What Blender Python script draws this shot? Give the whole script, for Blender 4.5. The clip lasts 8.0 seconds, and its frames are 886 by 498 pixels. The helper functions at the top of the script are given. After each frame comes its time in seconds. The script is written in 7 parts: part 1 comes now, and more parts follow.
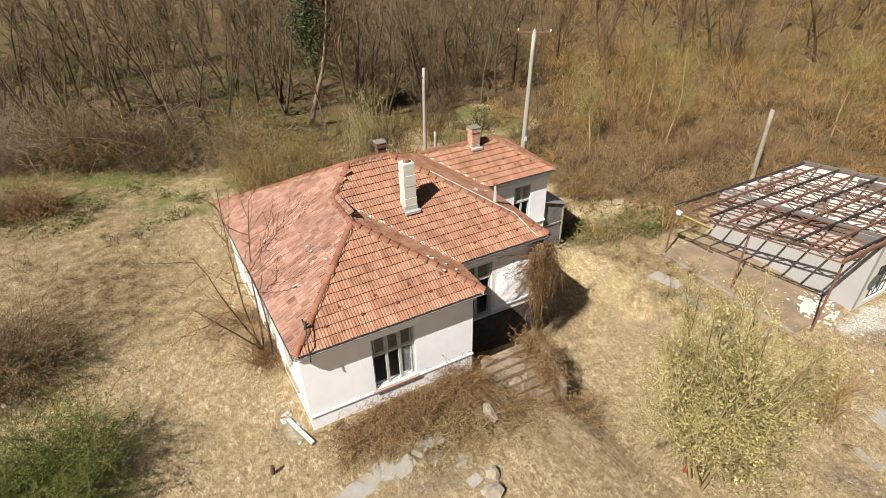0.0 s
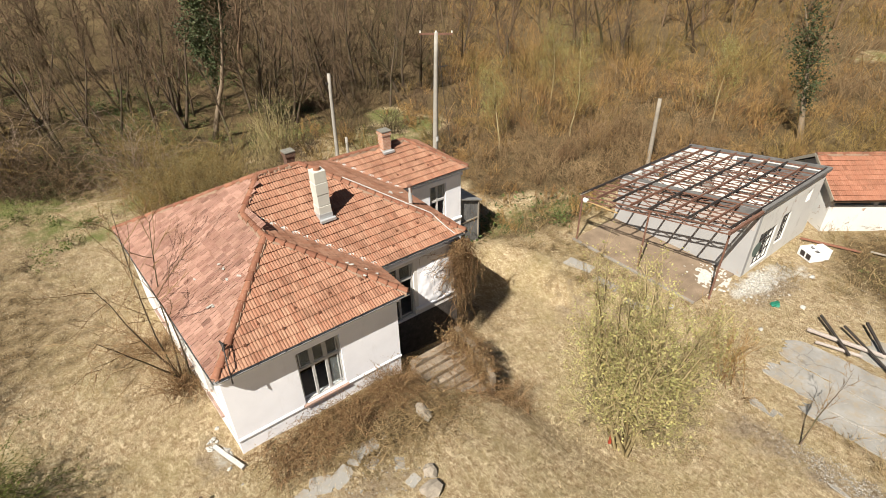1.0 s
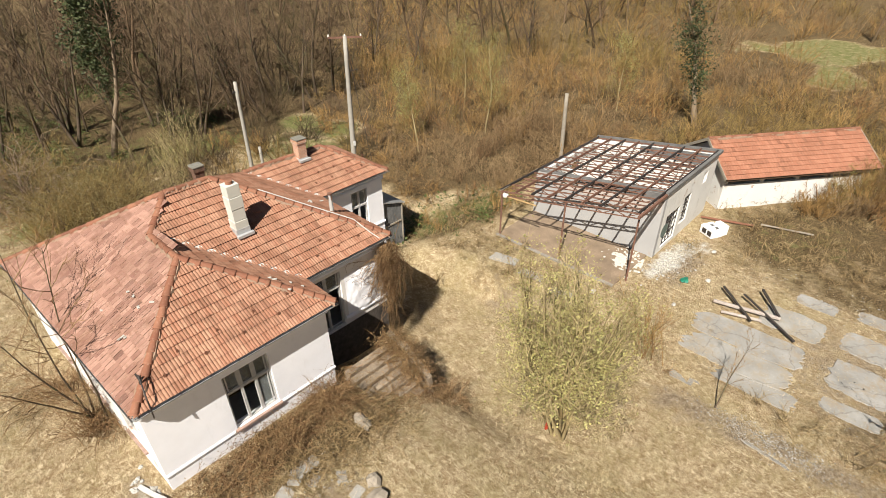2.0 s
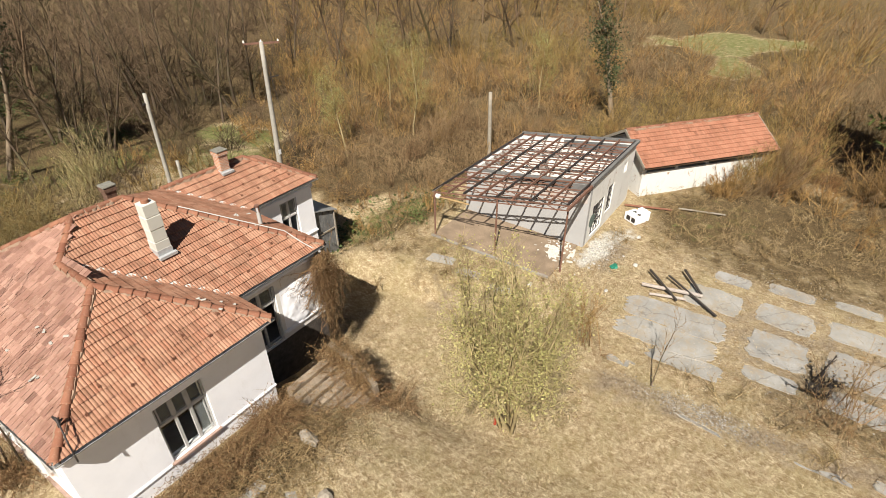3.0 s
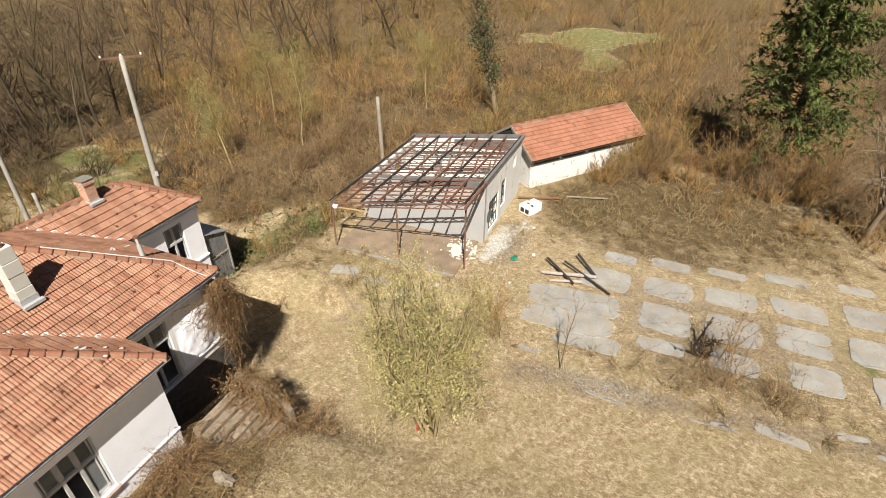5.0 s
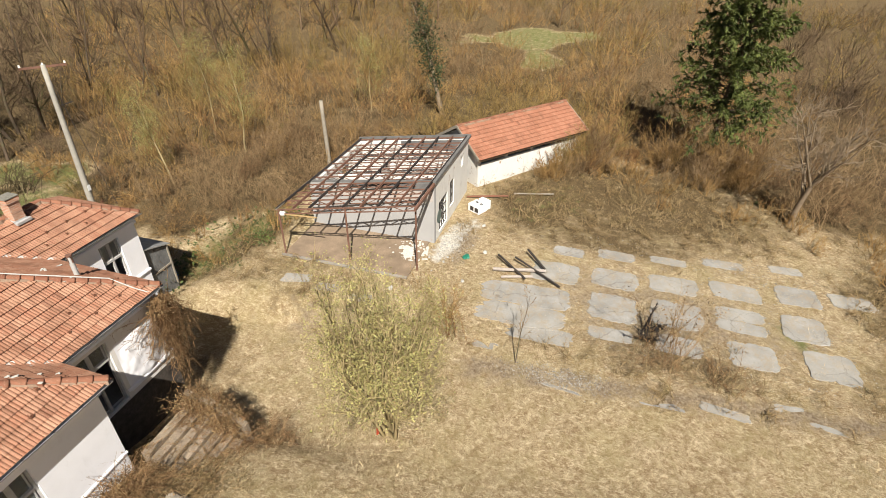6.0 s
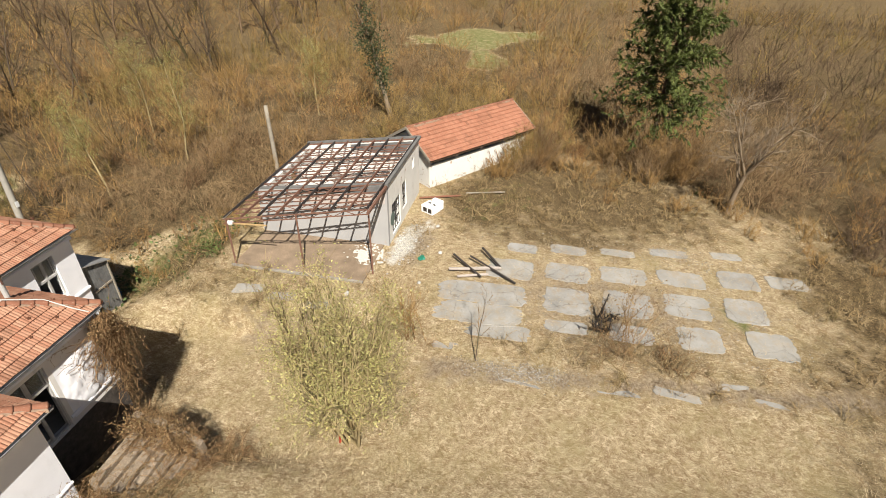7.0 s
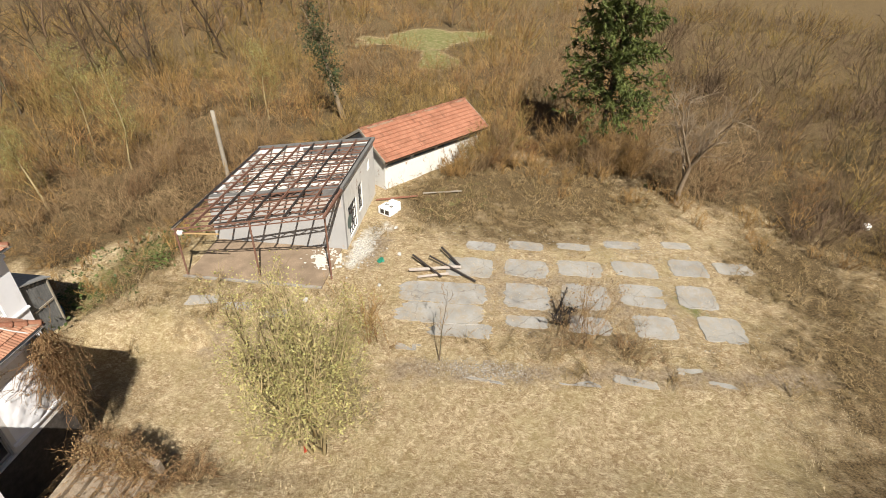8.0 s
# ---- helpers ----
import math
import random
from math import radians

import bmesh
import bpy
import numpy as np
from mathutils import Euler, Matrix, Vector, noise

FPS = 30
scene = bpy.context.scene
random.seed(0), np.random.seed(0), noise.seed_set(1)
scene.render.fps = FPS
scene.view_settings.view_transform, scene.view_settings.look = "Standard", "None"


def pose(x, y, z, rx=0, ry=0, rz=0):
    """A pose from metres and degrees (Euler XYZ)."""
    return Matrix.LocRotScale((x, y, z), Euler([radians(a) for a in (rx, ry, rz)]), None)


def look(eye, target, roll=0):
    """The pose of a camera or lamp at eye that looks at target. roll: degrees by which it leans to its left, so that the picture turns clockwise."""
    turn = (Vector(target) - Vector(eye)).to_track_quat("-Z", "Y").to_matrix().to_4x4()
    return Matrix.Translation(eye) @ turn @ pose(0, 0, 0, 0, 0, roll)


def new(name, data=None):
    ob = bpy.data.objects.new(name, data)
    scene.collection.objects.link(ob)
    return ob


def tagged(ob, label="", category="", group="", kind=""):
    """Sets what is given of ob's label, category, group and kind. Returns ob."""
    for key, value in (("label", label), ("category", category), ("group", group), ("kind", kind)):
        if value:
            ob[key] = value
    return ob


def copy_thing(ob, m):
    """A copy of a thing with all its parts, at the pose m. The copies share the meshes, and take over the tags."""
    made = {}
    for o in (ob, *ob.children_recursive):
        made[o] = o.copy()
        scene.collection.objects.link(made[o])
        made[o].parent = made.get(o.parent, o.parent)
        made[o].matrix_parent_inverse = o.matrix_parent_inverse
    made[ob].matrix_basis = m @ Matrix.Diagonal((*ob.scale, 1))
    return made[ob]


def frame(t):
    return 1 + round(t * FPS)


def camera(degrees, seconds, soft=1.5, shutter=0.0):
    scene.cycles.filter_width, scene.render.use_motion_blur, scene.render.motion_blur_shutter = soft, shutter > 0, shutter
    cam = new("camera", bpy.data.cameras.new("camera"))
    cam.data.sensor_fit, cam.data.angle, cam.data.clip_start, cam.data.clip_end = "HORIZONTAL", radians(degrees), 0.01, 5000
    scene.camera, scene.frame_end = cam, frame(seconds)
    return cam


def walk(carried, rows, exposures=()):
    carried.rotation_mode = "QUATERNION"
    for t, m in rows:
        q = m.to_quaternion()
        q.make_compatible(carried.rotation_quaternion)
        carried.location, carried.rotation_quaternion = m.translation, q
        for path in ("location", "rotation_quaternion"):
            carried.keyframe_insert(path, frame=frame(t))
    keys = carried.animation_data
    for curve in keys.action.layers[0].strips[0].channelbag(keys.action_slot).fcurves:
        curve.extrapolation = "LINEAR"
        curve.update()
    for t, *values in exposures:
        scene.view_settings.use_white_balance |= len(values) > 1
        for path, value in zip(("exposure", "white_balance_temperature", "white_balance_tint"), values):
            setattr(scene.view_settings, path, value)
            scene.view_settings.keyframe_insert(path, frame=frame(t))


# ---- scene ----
# ---------------------------------------------------------------- camera
cam = camera(80.0, 8.0, soft=0.7)
PATH = [
    (0, (-1.419, -12.396, 15.327), (-0.654, -10.907, 14.232), -1.3),
    (0.5, (-1.352, -12.523, 15.352), (-0.488, -11.088, 14.258), -1.3),
    (1, (-1.287, -12.616, 15.388), (-0.282, -11.277, 14.295), -1.1),
    (1.5, (-1.24, -12.647, 15.441), (-0.126, -11.398, 14.347), -0.9),
    (3, (-1.078, -12.563, 15.463), (0.283, -11.587, 14.37), -0.5),
    (3.5, (-1.066, -12.511, 15.485), (0.353, -11.62, 14.393), -0.4),
    (4, (-1.006, -12.47, 15.558), (0.462, -11.664, 14.465), -0.2),
    (4.5, (-0.922, -12.439, 15.603), (0.583, -11.704, 14.51), 0.0),
    (6, (-0.937, -12.607, 15.67), (0.666, -12.109, 14.583), 0.4),
    (6.5, (-0.936, -12.63, 15.681), (0.691, -12.212, 14.596), 0.7),
    (7, (-0.918, -12.613, 15.658), (0.73, -12.278, 14.577), 0.8),
    (7.5, (-0.901, -12.634, 15.645), (0.762, -12.372, 14.566), 0.9),
    (8, (-0.867, -12.628, 15.646), (0.807, -12.444, 14.567), 1.1),
]
walk(cam, [(t, look(eye, target, roll)) for t, eye, target, roll in PATH])

# ---------------------------------------------------------------- daylight
SUN = Vector((-0.78, -0.34, 1.0)).normalized()
world = bpy.data.worlds.new("world")
scene.world = world
world.use_nodes = True
wn = world.node_tree
sky = wn.nodes.new("ShaderNodeTexSky")
sky.sky_type = "NISHITA"
sky.sun_disc = False
sky.sun_elevation = math.asin(SUN.z)
sky.sun_rotation = math.atan2(SUN.x, SUN.y)
sky.altitude = 300
sky.air_density, sky.dust_density, sky.ozone_density = 1.0, 1.2, 1.0
wn.nodes["Background"].inputs["Strength"].default_value = 0.020
wn.links.new(sky.outputs["Color"], wn.nodes["Background"].inputs["Color"])
lamp = bpy.data.lights.new("sun", "SUN")
lamp.energy, lamp.angle, lamp.color = 5.0, radians(0.53), (1.0, 0.94, 0.83)
sun = new("sun", lamp)
sun.matrix_world = look(SUN * 60, (0, 0, 0))
scene.view_settings.exposure = 0.85

# ---------------------------------------------------------------- materials


class Mat:
    """A node material with short helpers."""

    def __init__(self, name, rough=0.8, metal=0.0, spec=0.3):
        self.m = bpy.data.materials.new(name)
        self.m.use_nodes = True
        self.t = self.m.node_tree
        self.b = self.t.nodes["Principled BSDF"]
        self.b.inputs["Roughness"].default_value = rough
        self.b.inputs["Metallic"].default_value = metal
        self.b.inputs["Specular IOR Level"].default_value = spec
        self.geo = None

    def n(self, kind, **kw):
        node = self.t.nodes.new(kind)
        for k, v in kw.items():
            node.inputs[k].default_value = v
        return node

    def link(self, a, b):
        self.t.links.new(a, b)

    def pos(self):
        if self.geo is None:
            self.geo = self.t.nodes.new("ShaderNodeNewGeometry")
        return self.geo.outputs["Position"]

    def noise(self, scale, detail=4.0, rough=0.6, stretch=None, distort=0.0):
        v = self.pos()
        if stretch:
            mp = self.t.nodes.new("ShaderNodeMapping")
            mp.inputs["Scale"].default_value = stretch
            self.link(v, mp.inputs["Vector"])
            v = mp.outputs["Vector"]
        node = self.n("ShaderNodeTexNoise", Scale=scale, Detail=detail, Roughness=rough, Distortion=distort)
        self.link(v, node.inputs["Vector"])
        return node.outputs["Fac"]

    def ramp(self, fac, lo, hi):
        r = self.n("ShaderNodeMapRange")
        r.inputs["From Min"].default_value, r.inputs["From Max"].default_value = lo, hi
        self.link(fac, r.inputs["Value"])
        return r.outputs["Result"]

    def mix(self, fac, a, b, mode="MIX"):
        node = self.t.nodes.new("ShaderNodeMix")
        node.data_type = "RGBA"
        node.blend_type = mode
        for slot, v in ((0, fac), (6, a), (7, b)):
            if isinstance(v, bpy.types.NodeSocket):
                self.link(v, node.inputs[slot])
            elif slot == 0:
                node.inputs[slot].default_value = v
            else:
                node.inputs[slot].default_value = (*v, 1.0)
        return node.outputs[2]

    def math(self, op, a, b=0.5):
        node = self.t.nodes.new("ShaderNodeMath")
        node.operation = op
        for slot, v in ((0, a), (1, b)):
            if isinstance(v, bpy.types.NodeSocket):
                self.link(v, node.inputs[slot])
            else:
                node.inputs[slot].default_value = v
        return node.outputs[0]

    def rnd(self, island):
        if island:
            self.pos()
            return self.geo.outputs["Random Per Island"]
        return self.t.nodes.new("ShaderNodeObjectInfo").outputs["Random"]

    def attr(self, name):
        node = self.t.nodes.new("ShaderNodeAttribute")
        node.attribute_name = name
        return node

    def color(self, c):
        if isinstance(c, bpy.types.NodeSocket):
            self.link(c, self.b.inputs["Base Color"])
        else:
            self.b.inputs["Base Color"].default_value = (*c, 1.0)
        return self

    def rough(self, c):
        self.link(c, self.b.inputs["Roughness"])
        return self

    def bump(self, height, strength=0.4, distance=0.02):
        node = self.n("ShaderNodeBump", Strength=strength, Distance=distance)
        self.link(height, node.inputs["Height"])
        self.link(node.outputs["Normal"], self.b.inputs["Normal"])
        return self


def simple(name, c, rough=0.8, metal=0.0, vary=0.25, scale=3.0, bump=0.3, fine=40.0):
    """A plain surface with broad and fine variation."""
    k = Mat(name, rough, metal)
    dark = tuple(v * (1 - vary) for v in c)
    lite = tuple(min(1.0, v * (1 + vary * 0.6)) for v in c)
    a = k.mix(k.ramp(k.noise(scale), 0.3, 0.7), dark, lite)
    k.color(k.mix(k.ramp(k.noise(fine), 0.35, 0.75), a, dark))
    k.bump(k.noise(fine), bump, 0.01)
    return k.m


def tile_material(name, island, base, pale, stain=1.0):
    k = Mat(name, 0.78, spec=0.25)
    r = k.rnd(island)
    c = k.mix(k.ramp(r, 0.0, 1.0), base, pale)
    c = k.mix(k.ramp(r, 0.84, 1.0), c, tuple(v * 0.70 for v in base))
    c = k.mix(k.math("MULTIPLY", k.ramp(k.noise(0.55, 3), 0.45, 0.70), 0.35), c, tuple(v * 0.62 for v in base))
    c = k.mix(k.math("MULTIPLY", k.ramp(k.noise(1.1, 5), 0.50, 0.72), 0.75 * stain), c, (0.16, 0.075, 0.045))
    c = k.mix(k.math("MULTIPLY", k.ramp(k.noise(9, 5), 0.52, 0.75), 0.55 * stain), c, (0.20, 0.11, 0.07))
    c = k.mix(k.math("MULTIPLY", k.ramp(k.noise(3.4, 6, 0.7, (2.6, 0.5, 0.5)), 0.54, 0.66), 0.7 * stain), c, (0.17, 0.085, 0.05))
    c = k.mix(k.math("MULTIPLY", k.ramp(k.noise(24, 4), 0.58, 0.72), 0.5), c, (0.55, 0.40, 0.30))
    k.color(c)
    k.bump(k.noise(60), 0.35, 0.008)
    return k.m


TILE = tile_material("clay_tile", False, (0.297, 0.136, 0.084), (0.391, 0.218, 0.145))
TILES = tile_material("clay_tiles", True, (0.297, 0.136, 0.084), (0.391, 0.218, 0.145))
TILE_CAP = tile_material("clay_hip_tile", False, (0.194, 0.077, 0.047), (0.303, 0.138, 0.084))
TILE_PINK = tile_material("clay_tiles_faded", True, (0.227, 0.118, 0.090), (0.403, 0.241, 0.187), 0.8)
TILE_NEW = tile_material("clay_tiles_orange", True, (0.292, 0.123, 0.075), (0.345, 0.157, 0.100), 0.45)


def plaster(name, c, stain, peel):
    k = Mat(name, 0.9, spec=0.15)
    a = k.mix(k.ramp(k.noise(0.8, 6), 0.35, 0.75), c, tuple(v * 0.91 for v in c))
    a = k.mix(k.math("MULTIPLY", k.ramp(k.noise(2.2, 8, 0.7, (1, 1, 0.35)), 0.56, 0.74), stain), a, (0.36, 0.33, 0.29))
    a = k.mix(k.ramp(k.noise(1.3, 8, 0.65), 0.80 - peel, 0.83 - peel), a, (0.40, 0.30, 0.24))
    k.color(a)
    k.bump(k.noise(18, 6), 0.16, 0.02)
    return k.m


PLASTER = plaster("white_plaster", (0.91, 0.91, 0.96), 0.14, 0.06)
PLASTER_WORN = plaster("worn_plaster", (0.80, 0.77, 0.745), 0.65, 0.18)
PLASTER_OLD = plaster("old_plaster", (0.66, 0.63, 0.57), 0.6, 0.16)
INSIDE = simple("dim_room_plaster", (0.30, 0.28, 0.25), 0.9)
GUTTER = simple("grey_zinc", (0.42, 0.42, 0.42), 0.5, 0.5, 0.35, 6)
PAINTED = simple("weathered_white_wood", (0.523, 0.514, 0.499), 0.6, 0, 0.25, 5)
BROWN_WOOD = simple("dark_old_wood", (0.11, 0.07, 0.045), 0.8, 0, 0.35, 4)
GREY_WOOD = simple("grey_weathered_wood", (0.332, 0.293, 0.237), 0.85, 0, 0.3, 6)
BLACK_WOOD = simple("charred_wood", (0.055, 0.045, 0.04), 0.85, 0, 0.4, 6)
CONCRETE = simple("concrete", (0.285, 0.261, 0.229), 0.9, 0, 0.28, 1.6, 0.5, 30)
CONCRETE_POLE = simple("pole_concrete", (0.356, 0.332, 0.293), 0.85, 0, 0.2, 3)
MORTAR = simple("mortar", (0.310, 0.215, 0.155), 0.95, 0, 0.3, 8, 0.6)
RUST = simple("rusty_steel", (0.235, 0.125, 0.09), 0.75, 0.2, 0.4, 5, 0.4)
DARK_STEEL = simple("dark_steel", (0.07, 0.06, 0.058), 0.6, 0.4, 0.35, 5)
BITUMEN = simple("bitumen_felt", (0.17, 0.165, 0.16), 0.75, 0, 0.35, 2)
WHITE_ENAMEL = simple("white_enamel", (0.80, 0.81, 0.82), 0.35, 0, 0.1, 4, 0.05)
RUBBLE = simple("plaster_rubble", (0.443, 0.427, 0.396), 0.95, 0, 0.25, 7, 0.6)
ROCK = simple("pale_stone", (0.331, 0.285, 0.230), 0.95, 0, 0.35, 5, 0.7)
GREEN_PLASTIC = simple("green_plastic", (0.02, 0.20, 0.13), 0.45, 0, 0.3, 9)
BLUE_PLASTIC = simple("blue_plastic", (0.03, 0.10, 0.28), 0.45, 0, 0.3, 9)
RED_PAINT = simple("faded_red_paint", (0.42, 0.06, 0.03), 0.7, 0, 0.35, 9)
PORCELAIN = simple("porcelain", (0.78, 0.76, 0.72), 0.3, 0, 0.1, 8, 0.05)


def brick_material():
    k = Mat("old_brick", 0.9)
    bt = k.n("ShaderNodeTexBrick", Scale=1.0)
    bt.inputs["Color1"].default_value = (0.42, 0.17, 0.09, 1)
    bt.inputs["Color2"].default_value = (0.52, 0.26, 0.15, 1)
    bt.inputs["Mortar"].default_value = (0.50, 0.44, 0.38, 1)
    bt.inputs["Mortar Size"].default_value = 0.012
    bt.inputs["Brick Width"].default_value = 0.25
    bt.inputs["Row Height"].default_value = 0.075
    sep = k.t.nodes.new("ShaderNodeSeparateXYZ")
    k.link(k.pos(), sep.inputs[0])
    com = k.t.nodes.new("ShaderNodeCombineXYZ")
    k.link(k.math("ADD", sep.outputs[0], sep.outputs[1]), com.inputs[0])
    k.link(sep.outputs[2], com.inputs[1])
    k.link(com.outputs[0], bt.inputs["Vector"])
    c = k.mix(k.math("MULTIPLY", k.ramp(k.noise(4), 0.5, 0.75), 0.6), bt.outputs["Color"], (0.22, 0.13, 0.09))
    k.color(c)
    k.bump(k.noise(40), 0.4, 0.01)
    return k.m


BRICK = brick_material()


def glass_material():
    k = Mat("old_window_glass", 0.06, spec=0.6)
    k.color((0.75, 0.80, 0.80))
    k.b.inputs["Transmission Weight"].default_value = 0.9
    k.b.inputs["IOR"].default_value = 1.3
    return k.m


GLASS = glass_material()


def bark(name, c, moss=0.0):
    k = Mat(name, 0.9, spec=0.15)
    a = k.mix(k.ramp(k.noise(0.6, 3), 0.35, 0.65), tuple(v * 0.75 for v in c), tuple(v * 1.25 for v in c))
    a = k.mix(k.math("MULTIPLY", k.ramp(k.noise(14, 4, 0.6, (1, 1, 0.2)), 0.5, 0.7), 0.5), a, tuple(v * 0.45 for v in c))
    if moss:
        a = k.mix(k.math("MULTIPLY", k.ramp(k.noise(2.2, 3), 0.5, 0.65), moss), a, (0.10, 0.13, 0.04))
    k.color(a)
    return k.m


def twig_material(name, tones, patch=0.13):
    """Bare brush: hue drifts over metres, and from twig to twig."""
    k = Mat(name, 0.85, spec=0.15)
    a = k.mix(k.ramp(k.noise(patch, 3), 0.40, 0.60), tones[0], tones[1])
    a = k.mix(k.math("MULTIPLY", k.ramp(k.noise(patch * 5.5, 2), 0.50, 0.64), 0.6), a, tuple(v * 0.42 for v in tones[0]))
    a = k.mix(k.ramp(k.noise(patch * 2.3, 2, 0.5), 0.52, 0.68), a, tones[2])
    r = k.rnd(True)
    a = k.mix(k.ramp(r, 0.0, 0.45), tuple(v * 0.42 for v in tones[0]), a)
    a = k.mix(k.ramp(r, 0.88, 1.0), a, tuple(min(1, v * 1.12) for v in tones[1]))
    k.color(a)
    return k.m


def leaf_material(name, a, b, trans=0.25):
    k = Mat(name, 0.6, spec=0.25)
    r = k.rnd(True)
    c = k.mix(r, a, b)
    c = k.mix(k.ramp(k.noise(0.9, 3), 0.35, 0.7), c, tuple(v * 0.6 for v in a))
    k.color(c)
    k.b.inputs["Transmission Weight"].default_value = 0.0
    k.b.inputs["Subsurface Weight"].default_value = trans * 0.2
    return k.m


BARK = bark("grey_brown_bark", (0.100, 0.073, 0.052), 0.3)
BARK_PALE = bark("pale_bark", (0.235, 0.180, 0.125))
BARK_WILLOW = bark("willow_bark", (0.36, 0.285, 0.155), 0.15)
TWIG_TAN = twig_material("tan_brush", ((0.291, 0.176, 0.072), (0.402, 0.253, 0.098), (0.245, 0.126, 0.059)))
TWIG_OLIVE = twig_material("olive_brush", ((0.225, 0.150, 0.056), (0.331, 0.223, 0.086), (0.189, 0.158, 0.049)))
TWIG_GREY = twig_material("grey_brush", ((0.232, 0.153, 0.080), (0.328, 0.226, 0.124), (0.193, 0.118, 0.062)))
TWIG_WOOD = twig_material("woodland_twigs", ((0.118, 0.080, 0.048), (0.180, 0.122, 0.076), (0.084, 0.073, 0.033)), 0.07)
TWIG_DRY = twig_material("dry_vines", ((0.245, 0.144, 0.071), (0.320, 0.202, 0.103), (0.186, 0.104, 0.052)), 0.9)
TWIG_BROOM = twig_material("broom_stems", ((0.117, 0.113, 0.032), (0.189, 0.180, 0.054), (0.099, 0.108, 0.027)), 0.4)
TWIG_HEDGE = twig_material("pinkish_hedge", ((0.290, 0.211, 0.159), (0.381, 0.296, 0.237), (0.244, 0.185, 0.111)), 0.3)
WEED = twig_material("withered_weeds", ((0.270, 0.184, 0.090), (0.378, 0.279, 0.149), (0.194, 0.149, 0.063)), 0.5)
STRAW = twig_material("dry_straw", ((0.484, 0.370, 0.218), (0.579, 0.475, 0.314), (0.403, 0.314, 0.162)), 0.6)
LEAF_SPRING = leaf_material("fresh_willow_leaf", (0.34, 0.305, 0.11), (0.49, 0.445, 0.19))
LEAF_BUD = leaf_material("opening_bud", (0.26, 0.265, 0.085), (0.40, 0.385, 0.15))
LEAF_GREEN = leaf_material("green_leaf", (0.086, 0.112, 0.022), (0.172, 0.198, 0.043))
LEAF_UNDER = leaf_material("undergrowth_leaf", (0.060, 0.086, 0.024), (0.146, 0.172, 0.052))
LEAF_IVY = leaf_material("ivy_leaf", (0.046, 0.060, 0.024), (0.092, 0.108, 0.042))
LEAF_FIR = leaf_material("fir_needles", (0.080, 0.105, 0.028), (0.215, 0.240, 0.070), 0.0)
LEAF_DEAD = leaf_material("dead_leaf", (0.19, 0.12, 0.055), (0.34, 0.235, 0.12))
LEAF_TANBUD = leaf_material("dry_bud", (0.292, 0.232, 0.112), (0.361, 0.310, 0.129))


def ground_material():
    k = Mat("meadow_ground", 0.95, spec=0.1)
    at = k.attr("cover")
    sep = k.t.nodes.new("ShaderNodeSeparateColor")
    k.link(at.outputs["Color"], sep.inputs[0])
    green, litter, dirt = sep.outputs[0], sep.outputs[1], sep.outputs[2]
    fine = k.noise(26, 5, 0.7, (1, 1, 1), 1.5)
    mid = k.noise(3.2, 5, 0.65)
    broad = k.noise(0.35, 4)
    straw = k.mix(k.ramp(mid, 0.36, 0.62), (0.358, 0.255, 0.145), (0.695, 0.560, 0.364))
    straw = k.mix(k.ramp(fine, 0.40, 0.55), tuple((0.189, 0.128, 0.067)), straw)
    straw = k.mix(k.math("MULTIPLY", k.ramp(k.noise(9, 4, 0.7, None, 2.0), 0.55, 0.66), 0.7), straw, (0.695, 0.584, 0.395))
    gap = k.ramp(k.noise(3.6, 4, 0.72, (1, 1, 1), 1.2), 0.47, 0.58)
    straw = k.mix(k.math("MULTIPLY", gap, 0.54), straw, (0.227, 0.145, 0.075))
    lie = k.ramp(k.noise(7.5, 3, 0.7, (1.0, 0.45, 1), 1.6), 0.52, 0.64)
    straw = k.mix(k.math("MULTIPLY", lie, 0.75), straw, (0.752, 0.633, 0.433))
    straw = k.mix(k.math("MULTIPLY", k.ramp(broad, 0.48, 0.68), 0.40), straw, (0.311, 0.264, 0.122))
    tuss = k.ramp(k.noise(1.9, 4, 0.6, None, 0.8), 0.50, 0.66)
    straw = k.mix(k.math("MULTIPLY", tuss, 0.42), straw, (0.314, 0.249, 0.123))
    grass = k.mix(k.ramp(fine, 0.35, 0.7), (0.080, 0.095, 0.028), (0.29, 0.285, 0.115))
    leafy = k.mix(k.ramp(k.noise(11, 6, 0.75), 0.38, 0.68), (0.045, 0.032, 0.017), (0.27, 0.190, 0.098))
    soil = k.mix(k.ramp(k.noise(5, 8, 0.8), 0.40, 0.62), (0.17, 0.12, 0.075), (0.40, 0.325, 0.235))
    wob = k.math("MULTIPLY", k.math("SUBTRACT", k.noise(1.6, 6, 0.7), 0.5), 1.1)

    def edge(mask):
        return k.ramp(k.math("ADD", mask, wob), 0.34, 0.66)

    c = k.mix(edge(litter), straw, leafy)
    c = k.mix(edge(dirt), c, soil)
    c = k.mix(edge(green), c, grass)
    lime = k.mix(k.ramp(k.noise(7, 6, 0.7), 0.35, 0.6), (0.447, 0.404, 0.344), (0.688, 0.662, 0.602))
    c = k.mix(edge(at.outputs["Alpha"]), c, lime)
    k.color(c)
    h = k.math("ADD", k.math("MULTIPLY", fine, 0.5), k.math("MULTIPLY", mid, 0.8))
    k.bump(h, 1.0, 0.16)
    return k.m


GROUND = ground_material()

# ---------------------------------------------------------------- mesh helpers


